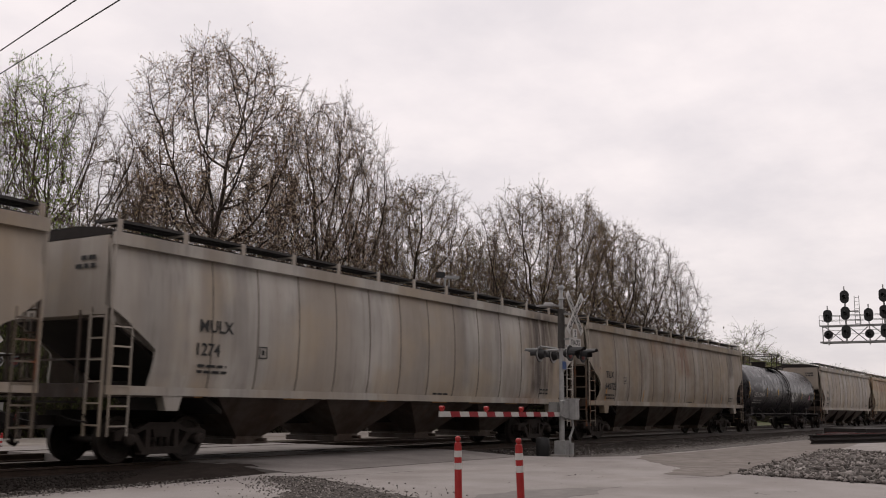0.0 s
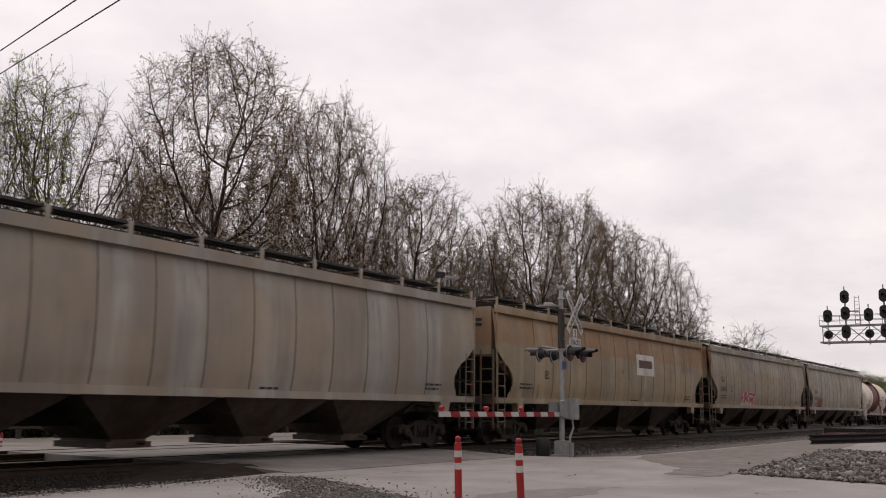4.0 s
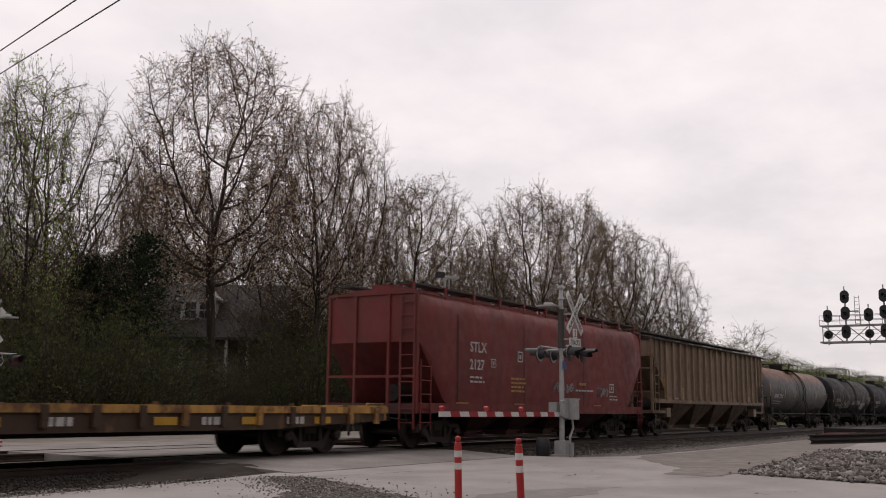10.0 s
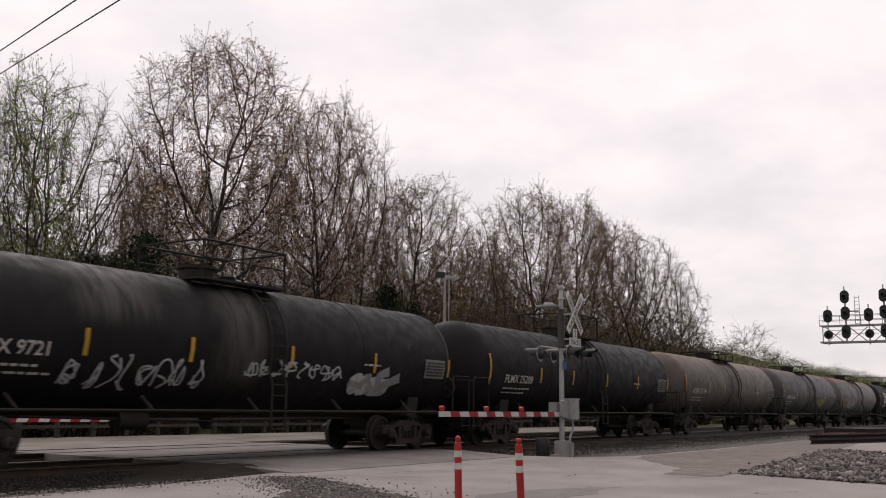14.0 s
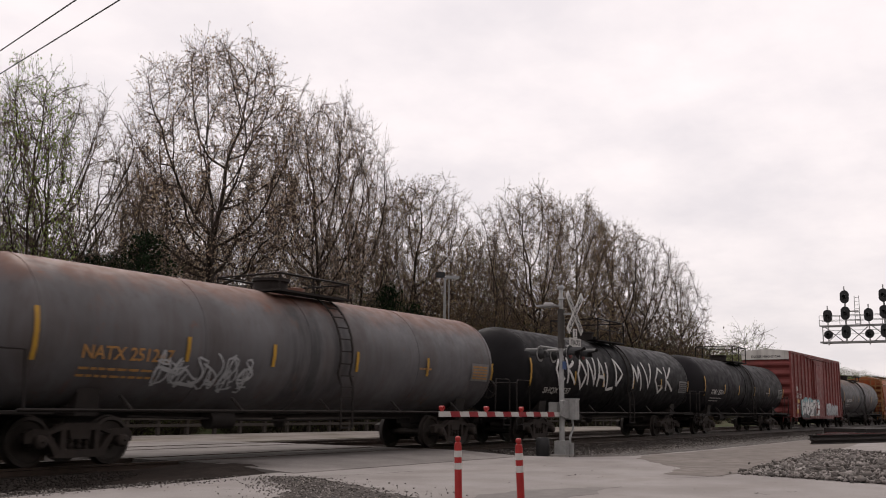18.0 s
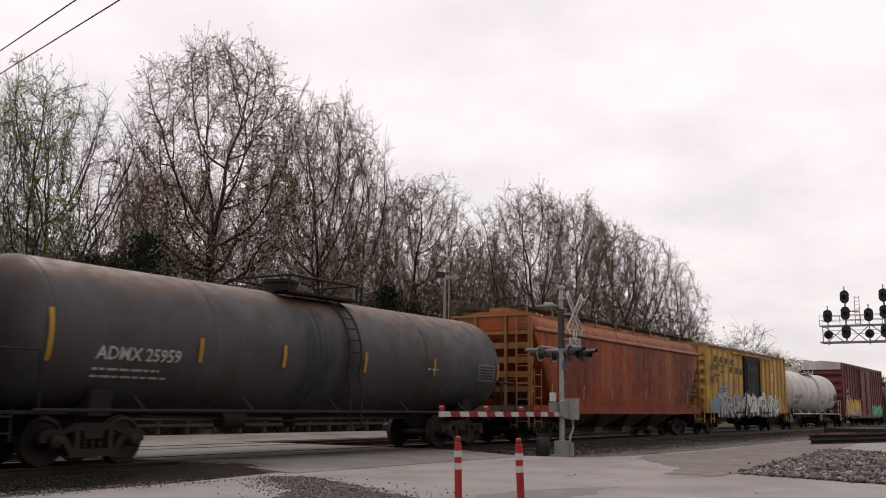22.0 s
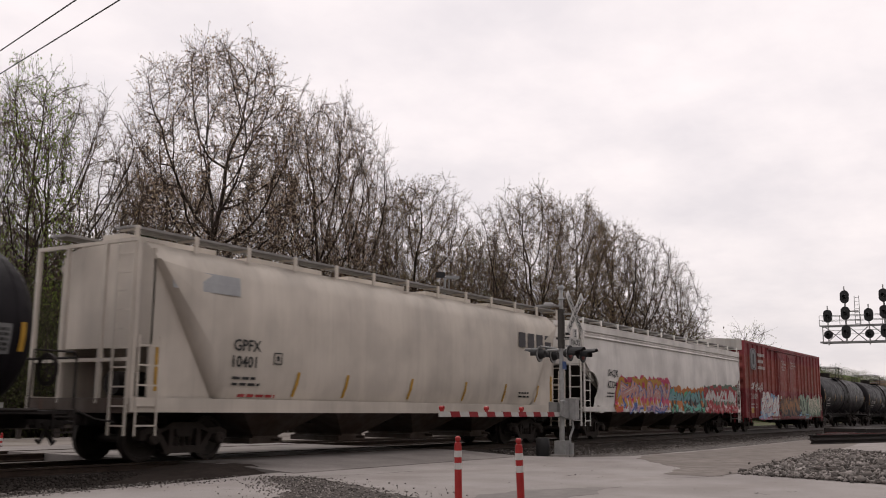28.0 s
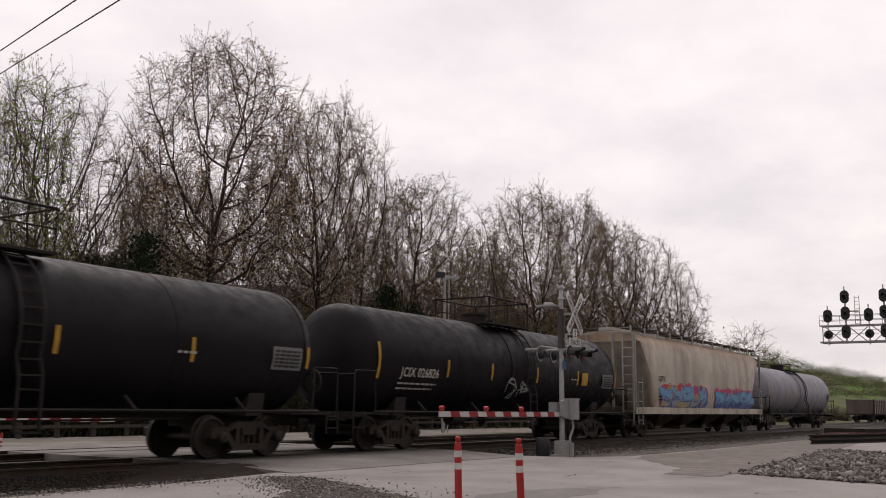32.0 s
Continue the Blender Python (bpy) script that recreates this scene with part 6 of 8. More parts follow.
def graffiti(car, surface, x, z, w, h, inks, seed, letters=5, thin=False, halo=None):
    """A spray-painted piece: fat rounded forms with strokes inside, in the piece's colours. No word."""
    rnd = random.Random(seed)
    step = w / letters
    if thin:
        shapes = []
        for k in range(letters):
            u = x + k * step
            p = [(u + rnd.uniform(0, 0.3) * step, z + rnd.uniform(0, 0.3) * h)]
            for j in range(9):
                a = rnd.uniform(0, math.tau)
                p.append((u + step * (0.5 + 0.55 * math.cos(a)), z + h * (0.5 + 0.48 * math.sin(a))))
            # soften the corners
            q = []
            for i in range(len(p) - 1):
                for s in (0, 0.33, 0.66):
                    q.append((p[i][0] * (1 - s) + p[i + 1][0] * s, p[i][1] * (1 - s) + p[i + 1][1] * s))
            q = [((q[max(i - 1, 0)][0] + q[i][0] + q[min(i + 1, len(q) - 1)][0]) / 3, (q[max(i - 1, 0)][1] + q[i][1] + q[min(i + 1, len(q) - 1)][1]) / 3) for i in range(len(q))]
            shapes.append(stroke(q, 0.045))
        return flat_part("graffiti", shapes, surface, 0.018, ink_of(inks[0]), car, "spray-painted tag")
    if halo:
        puffs = [halo] if isinstance(halo, str) else list(halo)
        for i, key in enumerate(puffs):
            grow_by = 0.10 * (len(puffs) - i)
            flat_part("graffiti", [blob(rnd, x + k * step * 0.5 - 0.15 - grow_by / 2, z + h * 0.12, step * 0.8 + grow_by, h * rnd.uniform(0.74, 0.88) + grow_by, 12, 0.2) for k in range(letters * 2)],
                      surface, 0.010 + 0.004 * i, ink_of(key), car, "spray-painted background cloud")
    if len(inks) > 1:
        flat_part("graffiti", [blob(rnd, x + k * step * 0.5 - 0.04, z + 0.02, step * 0.62, h * rnd.uniform(0.62, 0.92), 12, 0.14) for k in range(letters * 2)], surface, 0.020, fade_of(inks[1], inks[-1], z, z + h), car, "spray-painted fill")
    # interlocking stems, arches and hooks, too wild to be letters
    forms = ((((.12, .0), (.15, 1.0)), ((.12, .92), (.62, .98), (.86, .6), (.80, .0))), (((.02, .02), (.40, 1.0), (.90, .0)), ((.25, .38), (.95, .62))),
             (((.90, .86), (.40, 1.0), (.12, .74), (.50, .50), (.86, .30), (.52, .02), (.05, .14)),), (((.10, .92), (.55, .55), (.05, .30), (.70, .03)), ((.50, 1.0), (.95, .30))),
             (((.50, .97), (.05, .50), (.60, .08)), ((.30, .70), (.98, .82), (.80, .0))), (((.0, 1.0), (.24, .02), (.50, .72), (.76, .02), (1.02, 1.0)),), (((.10, .0), (.28, .80), (.92, .96)), ((.22, .42), (.70, .52), (.98, .04))))
    wide = min(step * 0.24, h * 0.22)
    edge, fill, shine = Geo(), Geo(), Geo()
    last = -1
    for k in range(letters):
        pick = rnd.choice([i for i in range(len(forms)) if i != last])
        last = pick
        u, lean, hh, base = x + k * step, rnd.uniform(-0.06, 0.16) * step, h * rnd.uniform(0.88, 1.0), z + rnd.uniform(0.0, 0.05) * h
        layer = 0.026 + 0.0030 * k
        flip, over = rnd.random() < 0.5, rnd.random() < 0.6
        more_line = tuple((rnd.uniform(-0.35, 1.35), rnd.uniform(0, 1)) for _ in range(3))
        for j, line in enumerate(forms[pick] + (more_line,)):
            line = [(1 - a if flip else a, 1 - c if over else c) for a, c in line]
            pts = [(u + (a + rnd.uniform(-.2, .2)) * step * 1.05 + lean * c, base + wide * 0.4 + min(1, max(0, c + rnd.uniform(-.14, .14))) * (hh - wide * 0.8)) for a, c in line]
            for _ in range(2):        # round the corners
                pts = [pts[0]] + [q for p0, p1 in zip(pts, pts[1:]) for q in ((p0[0] * 0.72 + p1[0] * 0.28, p0[1] * 0.72 + p1[1] * 0.28), (p0[0] * 0.28 + p1[0] * 0.72, p0[1] * 0.28 + p1[1] * 0.72))] + [pts[-1]]
            for i0, i1 in ((0, 1), (-1, -2)):
                dx, dz = pts[i0][0] - pts[i1][0], pts[i0][1] - pts[i1][1]
                d = math.hypot(dx, dz) or 1.0
                pts[i0] = (pts[i0][0] + dx / d * wide * 0.35, pts[i0][1] + dz / d * wide * 0.35)
            m = len(pts)
            flare = rnd.uniform(0.5, 1.5), rnd.uniform(0.4, 1.7)
            ws = [wide * (flare[0] + (flare[1] - flare[0]) * i / (m - 1)) for i in range(m)]
            for geo, shift, more, lift in ((edge, 0.02, 0.10, layer + 0.0002 * j), (fill, 0.0, 0.0, layer + 0.0014 + 0.0002 * j)):
                vs, fs = stroke([(a + shift, c - shift) for a, c in pts], [q + more for q in ws])
                geo.add(skin(surface, vs, lift), fs)
            vs, fs = stroke([(a - wide * 0.30, c + wide * 0.12) for a, c in pts[1:-1]], 0.028)
            shine.add(skin(surface, vs, layer + 0.0024), fs)
    ob = None
    for geo, mat, label in ((edge, ink_of(inks[2]) if len(inks) > 2 else None, "spray-painted outline"), (fill, fade_of(inks[0], inks[1] if len(inks) > 1 else inks[0], z - 0.2 * h, z + 0.55 * h), "spray-painted piece"),
                            (shine, ink_of(inks[3]) if len(inks) > 3 else None, "spray-painted detail")):
        if mat:
            me = bpy.data.meshes.new("graffiti")
            me.from_pydata(geo.v, [], geo.f)
            ob = tagged(part("graffiti", me, mat, car, label), kind="stuff")
    return ob


TALL = {"C": [[(.95, .80), (.55, 1), (0, .5), (.5, 0), (.95, .25)]], "R": [[(.1, 0), (.15, 1), (.85, .72), (.15, .5), (.95, 0)]], "O": [[(.5, 1), (0, .5), (.5, 0), (1, .5), (.5, 1)]],
        "N": [[(0, 0), (.12, 1), (.85, 0), (1, 1)]], "A": [[(0, 0), (.5, 1), (1, 0)], [(.2, .35), (.85, .35)]], "L": [[(.1, 1), (.1, 0), (.95, .08)]],
        "D": [[(.1, 0), (.15, 1), (1, .45), (.1, 0)]], "M": [[(0, 0), (.2, 1), (.5, .35), (.8, 1), (1, 0)]], "V": [[(0, 1), (.5, 0), (1, 1)]], "K": [[(.1, 1), (.1, 0)], [(.95, 1), (.1, .45), (.95, 0)]]}


def tall_letters(car, sd, h):
    """Tall angular brush letters along the tank."""
    for i, ch in enumerate("CRONALD MVCK"):
        if ch == " ":
            continue
        w, hh = (0.72, 1.05) if i < 7 else (0.98, 1.05)
        u = -6.03 + i * 0.875 if i < 7 else 1.02 + (i - 8) * 1.27
        z0 = 1.98 + 0.10 * math.sin(i * 2.3)
        shapes = []
        for line in TALL[ch]:
            pts = []
            for a, b in zip(line, line[1:]):
                for s in range(4):
                    pts.append((u + (a[0] + (b[0] - a[0]) * s / 4) * w, z0 + (a[1] + (b[1] - a[1]) * s / 4) * hh))
            pts.append((u + line[-1][0] * w, z0 + line[-1][1] * hh))
            shapes.append(stroke(pts, 0.12))
        flat_part("painted_letter", shapes, sd, 0.016, ink_of("g_white"), car, "tall white painted letter")
    lettering(car, sd, "SHQX 9737", -6.77, 1.66, 0.22, WHITE_INK, width=2.1, name="reporting_mark")


def side_emblem(car, h):
    """Dark block emblem and slanting letters of the yellow boxcar, as plain shapes."""
    sd = flat_side(1.60)
    shapes = []
    for x, z in ((-6.85, 3.58), (-5.9, 3.56), (-5.0, 3.54), (-4.05, 3.52), (-4.2, 3.12), (-3.2, 3.10), (-2.4, 3.08)):
        shapes.append(([(x, z), (x + 0.45, z), (x + 0.52, z + 0.30), (x + 0.07, z + 0.30)], [(0, 1, 2, 3)]))
    flat_part("emblem", shapes, sd, 0.012, ink_of("g_black"), car, "black block emblem")
    lines = [stroke([(-6.85, 2.92), (-6.4, 3.46), (-4.8, 3.42), (-5.05, 3.10), (-5.75, 3.12), (-6.0, 2.92), (-6.85, 2.92)], 0.06)]
    flat_part("emblem", lines, sd, 0.012, ink_of("g_black"), car, "black outline emblem")
    plate(car, sd, -6.05, 1.95, 0.75, 0.62, ink_of("g_grey"), "number_panel", lift=0.014)
    plate(car, sd, -5.15, 1.95, 0.75, 0.62, ink_of("g_grey"), "number_panel", lift=0.014)
    lettering(car, sd, "30", -6.0, 2.0, 0.24, WHITE_INK, name="car_number", lift=0.02)
    lettering(car, sd, "026", -5.13, 2.0, 0.24, WHITE_INK, name="car_number", lift=0.02)
    bars(car, sd, -6.0, 2.32, 0.55, 1, WHITE_INK, 0.1, 0.22, 3, lift=0.02)
    bars(car, sd, -5.13, 2.32, 0.55, 1, WHITE_INK, 0.1, 0.22, 4, lift=0.02)
    flat_part("emblem", [stroke([(4.2, 2.95), (4.75, 3.35)], 0.12), stroke([(4.75, 2.95), (4.2, 3.35)], 0.12)], sd, 0.012, ink_of("g_white"), car, "white cross mark")


def round_emblem(car, h):
    sd = flat_side(1.60)
    rnd = random.Random(3)
    flat_part("emblem", [blob(rnd, -8.5, 3.45, 1.2, 1.2, 28, 0.0)], sd, 0.012, ink_of("g_grey"), car, "round faded emblem")
    ring = [(-7.9 + 0.56 * math.cos(a * math.tau / 24), 4.05 + 0.56 * math.sin(a * math.tau / 24)) for a in range(25)]
    flat_part("emblem", [stroke(ring, 0.06), stroke([(-7.9, 3.75), (-7.9, 4.35)], 0.32)], sd, 0.018, ink_of("g_black"), car, "dark ring of the emblem")
    for k in range(3):
        bars(car, sd, -6.98, 4.25 - 0.36 * k, 1.5, 1, WHITE_INK, 0.1, 0.17, 20 + k, name="emblem")


build_train()
# ---- trees and undergrowth ----
def bark(name, a, b):
    n = Nodes(name)
    c = n.mix(n.ramp(n.noise(1.2, 4, 0.6, stretch=(4, 4, 0.6)), 0.35, 0.65), rgb(*a), rgb(*b))
    return n.done(c, 0.95, 0, 0.1)


def leaf_mat(name, a, b, thin=0.0):
    """thin: how much light passes through the leaf."""
    n = Nodes(name)
    r = n.t.nodes.new("ShaderNodeNewGeometry").outputs["Random Per Island"]
    c = n.mix(r, rgb(*a), rgb(*b))
    m = n.done(c, 0.8, 0, 0.1)
    if thin:
        tr = n.node("ShaderNodeBsdfTranslucent", Color=c)
        mx = n.node("ShaderNodeMixShader", Fac=thin)
        n.t.links.new(n.bsdf.outputs[0], mx.inputs[1])
        n.t.links.new(tr.outputs[0], mx.inputs[2])
        n.t.links.new(mx.outputs[0], n.t.nodes["Material Output"].inputs[0])
    return m


BARK = bark("grey_bark", (0.030, 0.024, 0.020), (0.062, 0.050, 0.042))
TWIG = bark("brown_twig_bark", (0.068, 0.051, 0.042), (0.112, 0.085, 0.069))
BUD = leaf_mat("budding_leaf", (0.24, 0.15, 0.10), (0.32, 0.26, 0.13), 0.55)
PALE_BUD = leaf_mat("pale_budding_leaf", (0.34, 0.24, 0.18), (0.44, 0.34, 0.23), 0.55)
GREEN = leaf_mat("young_green_leaf", (0.15, 0.21, 0.04), (0.28, 0.36, 0.08), 0.55)
SCRUB = leaf_mat("scrub_leaf", (0.026, 0.030, 0.013), (0.075, 0.080, 0.034), 0.3)
BROWN = leaf_mat("dry_scrub_leaf", (0.060, 0.040, 0.027), (0.11, 0.080, 0.048), 0.3)
CEDAR = leaf_mat("dark_needle", (0.008, 0.016, 0.008), (0.020, 0.034, 0.014))


def seg_mesh(name, segs, n):
    """Tapered prisms, one for each segment (p0, p1, r0, r1), in one go."""
    a = np.array([s[0] for s in segs]); b = np.array([s[1] for s in segs])
    ra = np.array([s[2] for s in segs])[:, None]; rb = np.array([s[3] for s in segs])[:, None]
    d = b - a
    d /= np.maximum(np.linalg.norm(d, axis=1, keepdims=True), 1e-6)
    ref = np.where(np.abs(d[:, 2:3]) > 0.9, np.array([[1.0, 0, 0]]), np.array([[0, 0, 1.0]]))
    u = np.cross(d, ref); u /= np.linalg.norm(u, axis=1, keepdims=True)
    w = np.cross(d, u)
    m = len(segs)
    v = np.zeros((m, 2 * n, 3))
    for k in range(n):
        e = u * math.cos(k * math.tau / n) + w * math.sin(k * math.tau / n)
        v[:, k] = a + e * ra
        v[:, n + k] = b + e * rb
    base = (np.arange(m) * 2 * n)[:, None]
    f = np.concatenate([base + np.array([[k, (k + 1) % n, n + (k + 1) % n, n + k]]) for k in range(n)])
    return quads(name, v.reshape(-1, 3), f)


def quads(name, v, f):
    me = bpy.data.meshes.new(name)
    me.vertices.add(len(v)); me.vertices.foreach_set("co", np.asarray(v, dtype=np.float32).ravel())
    me.loops.add(f.size); me.loops.foreach_set("vertex_index", f.ravel().astype(np.int32))
    me.polygons.add(len(f)); me.polygons.foreach_set("loop_start", (np.arange(len(f)) * f.shape[1]).astype(np.int32))
    me.update(calc_edges=True)
    return me


def leaves(name, centres, size, rng, flat=0.0):
    """Small kite-shaped leaves at random angles."""
    m = len(centres)
    c = np.array(centres)
    a = rng.normal(size=(m, 3)); a[:, 2] *= 1 - flat; a /= np.linalg.norm(a, axis=1, keepdims=True)
    b = rng.normal(size=(m, 3)); b -= a * np.sum(a * b, axis=1, keepdims=True); b /= np.linalg.norm(b, axis=1, keepdims=True)
    s = size * rng.uniform(0.6, 1.4, (m, 1))
    v = np.stack([c - a * s, c + b * s * 0.55, c + a * s, c - b * s * 0.55], axis=1)
    f = np.arange(4 * m).reshape(-1, 4)
    return quads(name, v.reshape(-1, 3), f)


def grow(seed, H=20.0, base=0.30, rx=5.5, goals=1500, step=0.45, reach=4.5, near=0.75, tip=0.019, pipe=2.12, twigs=4, leaf_n=1, stems=1, droop=0.0):
    """A bare, budding tree. Its limbs grow step by step towards the free light inside a lumpy domed crown and fork where it
    draws them apart; each is as thick as the shoots that it feeds. Fine twigs with buds sprout from the outer shoots.
    Returns thick and thin segments and the places of the buds."""
    rng = np.random.default_rng(seed)
    z0, z1 = H * base * 0.85, H * 0.99
    ph = rng.uniform(0, 6.28, 5)
    goal = np.zeros((0, 3))
    while len(goal) < goals:
        q = rng.uniform(-1.15, 1.15, (goals * 3, 3))
        az, flat = np.arctan2(q[:, 1], q[:, 0]), np.hypot(q[:, 0], q[:, 1])
        el = np.arctan2(q[:, 2], flat)
        lump = 1 + 0.10 * np.sin(3 * az + ph[0] + 2 * el) + 0.09 * np.sin(5 * az + ph[1]) * np.cos(4 * el + ph[2]) + 0.06 * np.sin(8 * az + 5 * el + ph[3])
        far = ((flat * (1 + 0.16 * q[:, 2])) ** 3.0 + np.abs(q[:, 2]) ** 3.0) ** (1 / 3.0) / lump
        q = q[(far < 1) & (rng.random(len(q)) < 0.18 + 0.82 * far ** 2)]
        goal = np.concatenate([goal, q])
    goal = goal[:goals] * [rx, rx, (z1 - z0) / 2] + [0, 0, (z0 + z1) / 2]
    at, up = [], []
    for k in range(stems):
        p = np.array([rng.normal(0, 0.4), rng.normal(0, 0.4), -0.4]) if stems > 1 else np.array([0, 0, -0.4])
        lean = np.array([rng.normal(0, 0.05), rng.normal(0, 0.05), 1.0]) + (0 if stems == 1 else p * [0.3, 0.3, 0])
        last = -1
        while p[2] < z0 + H * 0.06:
            at.append(p); up.append(last); last = len(at) - 1
            lean = lean + [rng.normal(0, 0.04), rng.normal(0, 0.04), 0]
            p = p + lean / np.linalg.norm(lean) * step
    gap = np.full(len(goal), 1e9); who = np.zeros(len(goal), int)
    fresh = list(range(len(at)))
    spent = set()
    for turn in range(140):
        for i in fresh:
            d = np.linalg.norm(goal - at[i], axis=1)
            m = d < gap
            gap[m], who[m] = d[m], i
        keep = gap > near
        goal, gap, who = goal[keep], gap[keep], who[keep]
        live = gap < (reach if turn > 12 else reach * 2)
        if not live.any():
            break
        pull = np.zeros((len(at), 3))
        np.add.at(pull, who[live], (goal[live] - np.array(at)[who[live]]) / gap[live][:, None])
        fresh = []
        for i in np.unique(who[live]):
            d = pull[i] / max(np.linalg.norm(pull[i]), 1e-6) + rng.normal(0, 0.16, 3)
            old = at[i] - at[up[i]] if up[i] >= 0 else np.array([0, 0, 1.0])
            d = d + 0.55 * old / max(np.linalg.norm(old), 1e-6) + [0, 0, -droop]
            p = at[i] + d / np.linalg.norm(d) * step
            mark = (int(i), *np.round(p * 2.2).astype(int))
            if mark in spent:
                continue
            spent.add(mark)
            at.append(p); up.append(int(i)); fresh.append(len(at) - 1)
        if not fresh:
            break
    n = len(at)
    size = np.zeros(n); kids = np.zeros(n, int)
    for i in range(n - 1, -1, -1):
        if kids[i] == 0:
            size[i] = tip ** pipe
        if up[i] >= 0:
            size[up[i]] += size[i]; kids[up[i]] += 1
    wide = size ** (1 / pipe)
    thick, thin, buds = [], [], []
    for i in range(n):
        j = up[i]
        if j < 0:
            continue
        r0 = min(wide[j], wide[i] * 1.5) * (1 + 0.45 * max(0.0, 1 - at[j][2] / 1.2))
        (thick if wide[i] > 0.034 else thin).append((at[j], at[i], r0, wide[i]))
        if wide[i] > tip * 2.3:
            continue
        d = (at[i] - at[j]) / step
        for k in range(twigs):
            a = at[j] + (at[i] - at[j]) * rng.random()
            e = d * rng.uniform(0.3, 1.0) + rng.normal(0, 0.55, 3)
            b = a + e / np.linalg.norm(e) * rng.uniform(0.4, 1.15)
            thin.append((a, b, 0.0120, 0.0070))
            for c in range(2):
                f = a + (b - a) * rng.uniform(0.3, 1.0)
                g = f + (e / np.linalg.norm(e) + rng.normal(0, 0.6, 3)) * rng.uniform(0.18, 0.46)
                thin.append((f, g, 0.0090, 0.0060))
                for m in range(leaf_n):
                    buds.append(g + rng.normal(0, 0.05, 3))
            buds.append(b)
    return thick, thin, buds


PROTOS = {}


def tree_proto(key, seed, leaf_size, **k):
    thick, thin, buds = grow(seed, **k)
    rng = np.random.default_rng(seed)
    tr = seg_mesh("trunk", thick, 5)
    tr.shade_smooth()
    cr = seg_mesh("twigs", thin, 3)
    lf = leaves("leaves", buds, leaf_size, rng)
    allp = np.array([s[1] for s in thin])
    wide = (np.percentile(allp[:, 0], 99) - np.percentile(allp[:, 0], 1))
    PROTOS[key] = (tr, cr, lf, wide, float(np.percentile(allp[:, 2], 99.6)), Vector((*np.median(allp[:, :2], axis=0), 0)))


tree_proto("round", 11, 0.066, base=0.40, rx=5.8, goals=2000, near=0.68, leaf_n=1)
tree_proto("leafy", 12, 0.070, base=0.28, rx=5.2, goals=1000, twigs=3, leaf_n=2)
tree_proto("wide", 19, 0.044, base=0.22, rx=7.0, goals=1700, near=0.8, twigs=3)
tree_proto("tall", 31, 0.048, base=0.30, rx=3.9, goals=800, near=0.75, twigs=3)
tree_proto("slim", 43, 0.040, base=0.34, rx=2.9, goals=380, twigs=3)
tree_proto("broad", 58, 0.050, base=0.24, rx=5.6, goals=1400, stems=2, near=0.75, twigs=3)
tree_proto("sapling", 71, 0.045, H=9.0, base=0.12, rx=2.2, goals=300, step=0.3, reach=2.4, near=0.45, tip=0.009, twigs=2)
LEAFS = {"bud": BUD, "pale": PALE_BUD, "green": GREEN, "brown": BROWN}
leaf_copies = {}


def at_view(px, depth):
    """A spot on the ground by bearing and depth from the crossing, as a surveyor notes it."""
    s = px / 1720.0 * depth
    return (depth * math.cos(HEAD) + s * math.sin(HEAD), depth * math.sin(HEAD) - s * math.cos(HEAD))


def tree(px, depth, height, width, key, leaf, turn, label, lift=0.0):
    tr, cr, lf, w0, h0_, mid = PROTOS[key]
    x, y = at_view(px, depth)
    sx, sz = width / w0, height / h0_
    off = Matrix.Rotation(radians(turn), 3, "Z") @ mid * sx      # the crown, not the trunk, stands on the bearing
    x, y = x - off.x, y - off.y
    t = thing("tree", label, "tree", "trees behind the railway", at=(x, y, ground_z(y)))
    t.rotation_euler = (0, 0, radians(turn))
    t.scale = (sx, sx, sz)
    part("trunk", tr, BARK, t)
    part("crown", cr, TWIG, t, "fine bare twigs")
    lk = (key, leaf)
    if lk not in leaf_copies:
        me = lf.copy()
        me.materials.clear()
        me.materials.append(LEAFS[leaf])
        leaf_copies[lk] = me
    part("leaves", leaf_copies[lk], LEAFS[leaf], t)


def back(px, y):
    """The depth at which a bearing comes to y."""
    return y / (math.sin(HEAD) - px / 1720.0 * math.cos(HEAD))


# bearing, rise of the top, crown width, y, kind, leaf, turn
big = "large bare tree with spring buds on spreading limbs"
TREES = [(-765, 618, 210, 42, "leafy", "green", 20), (-690, 566, 330, 44, "wide", "bud", 80), (-850, 590, 240, 45, "wide", "bud", 80),
         (-409, 664, 320, 43, "round", "pale", 10), (-222, 562, 200, 41, "round", "pale", 200), (-158, 512, 170, 43, "broad", "pale", 120),
         (-560, 440, 240, 58, "broad", "bud", 60), (-485, 430, 220, 70, "round", "bud", 250), (-300, 440, 240, 52, "wide", "bud", 15), (-110, 385, 150, 50, "tall", "bud", 45),
         (-48, 408, 195, 42, "round", "bud", 300), (25, 335, 130, 46, "tall", "bud", 160), (84, 362, 90, 40, "slim", "bud", 220), (70, 320, 130, 45, "broad", "bud", 20), (158, 394, 160, 40, "round", "bud", 140),
         (244, 376, 140, 40, "round", "bud", 250), (298, 338, 130, 42, "round", "bud", 70), (345, 308, 190, 38, "wide", "bud", 180),
         (392, 262, 150, 37, "wide", "bud", 310), (425, 190, 80, 38, "tall", "green", 200), (544, 154, 108, 44, "sapling", "green", 40), (590, 108, 60, 48, "sapling", "green", 140)]
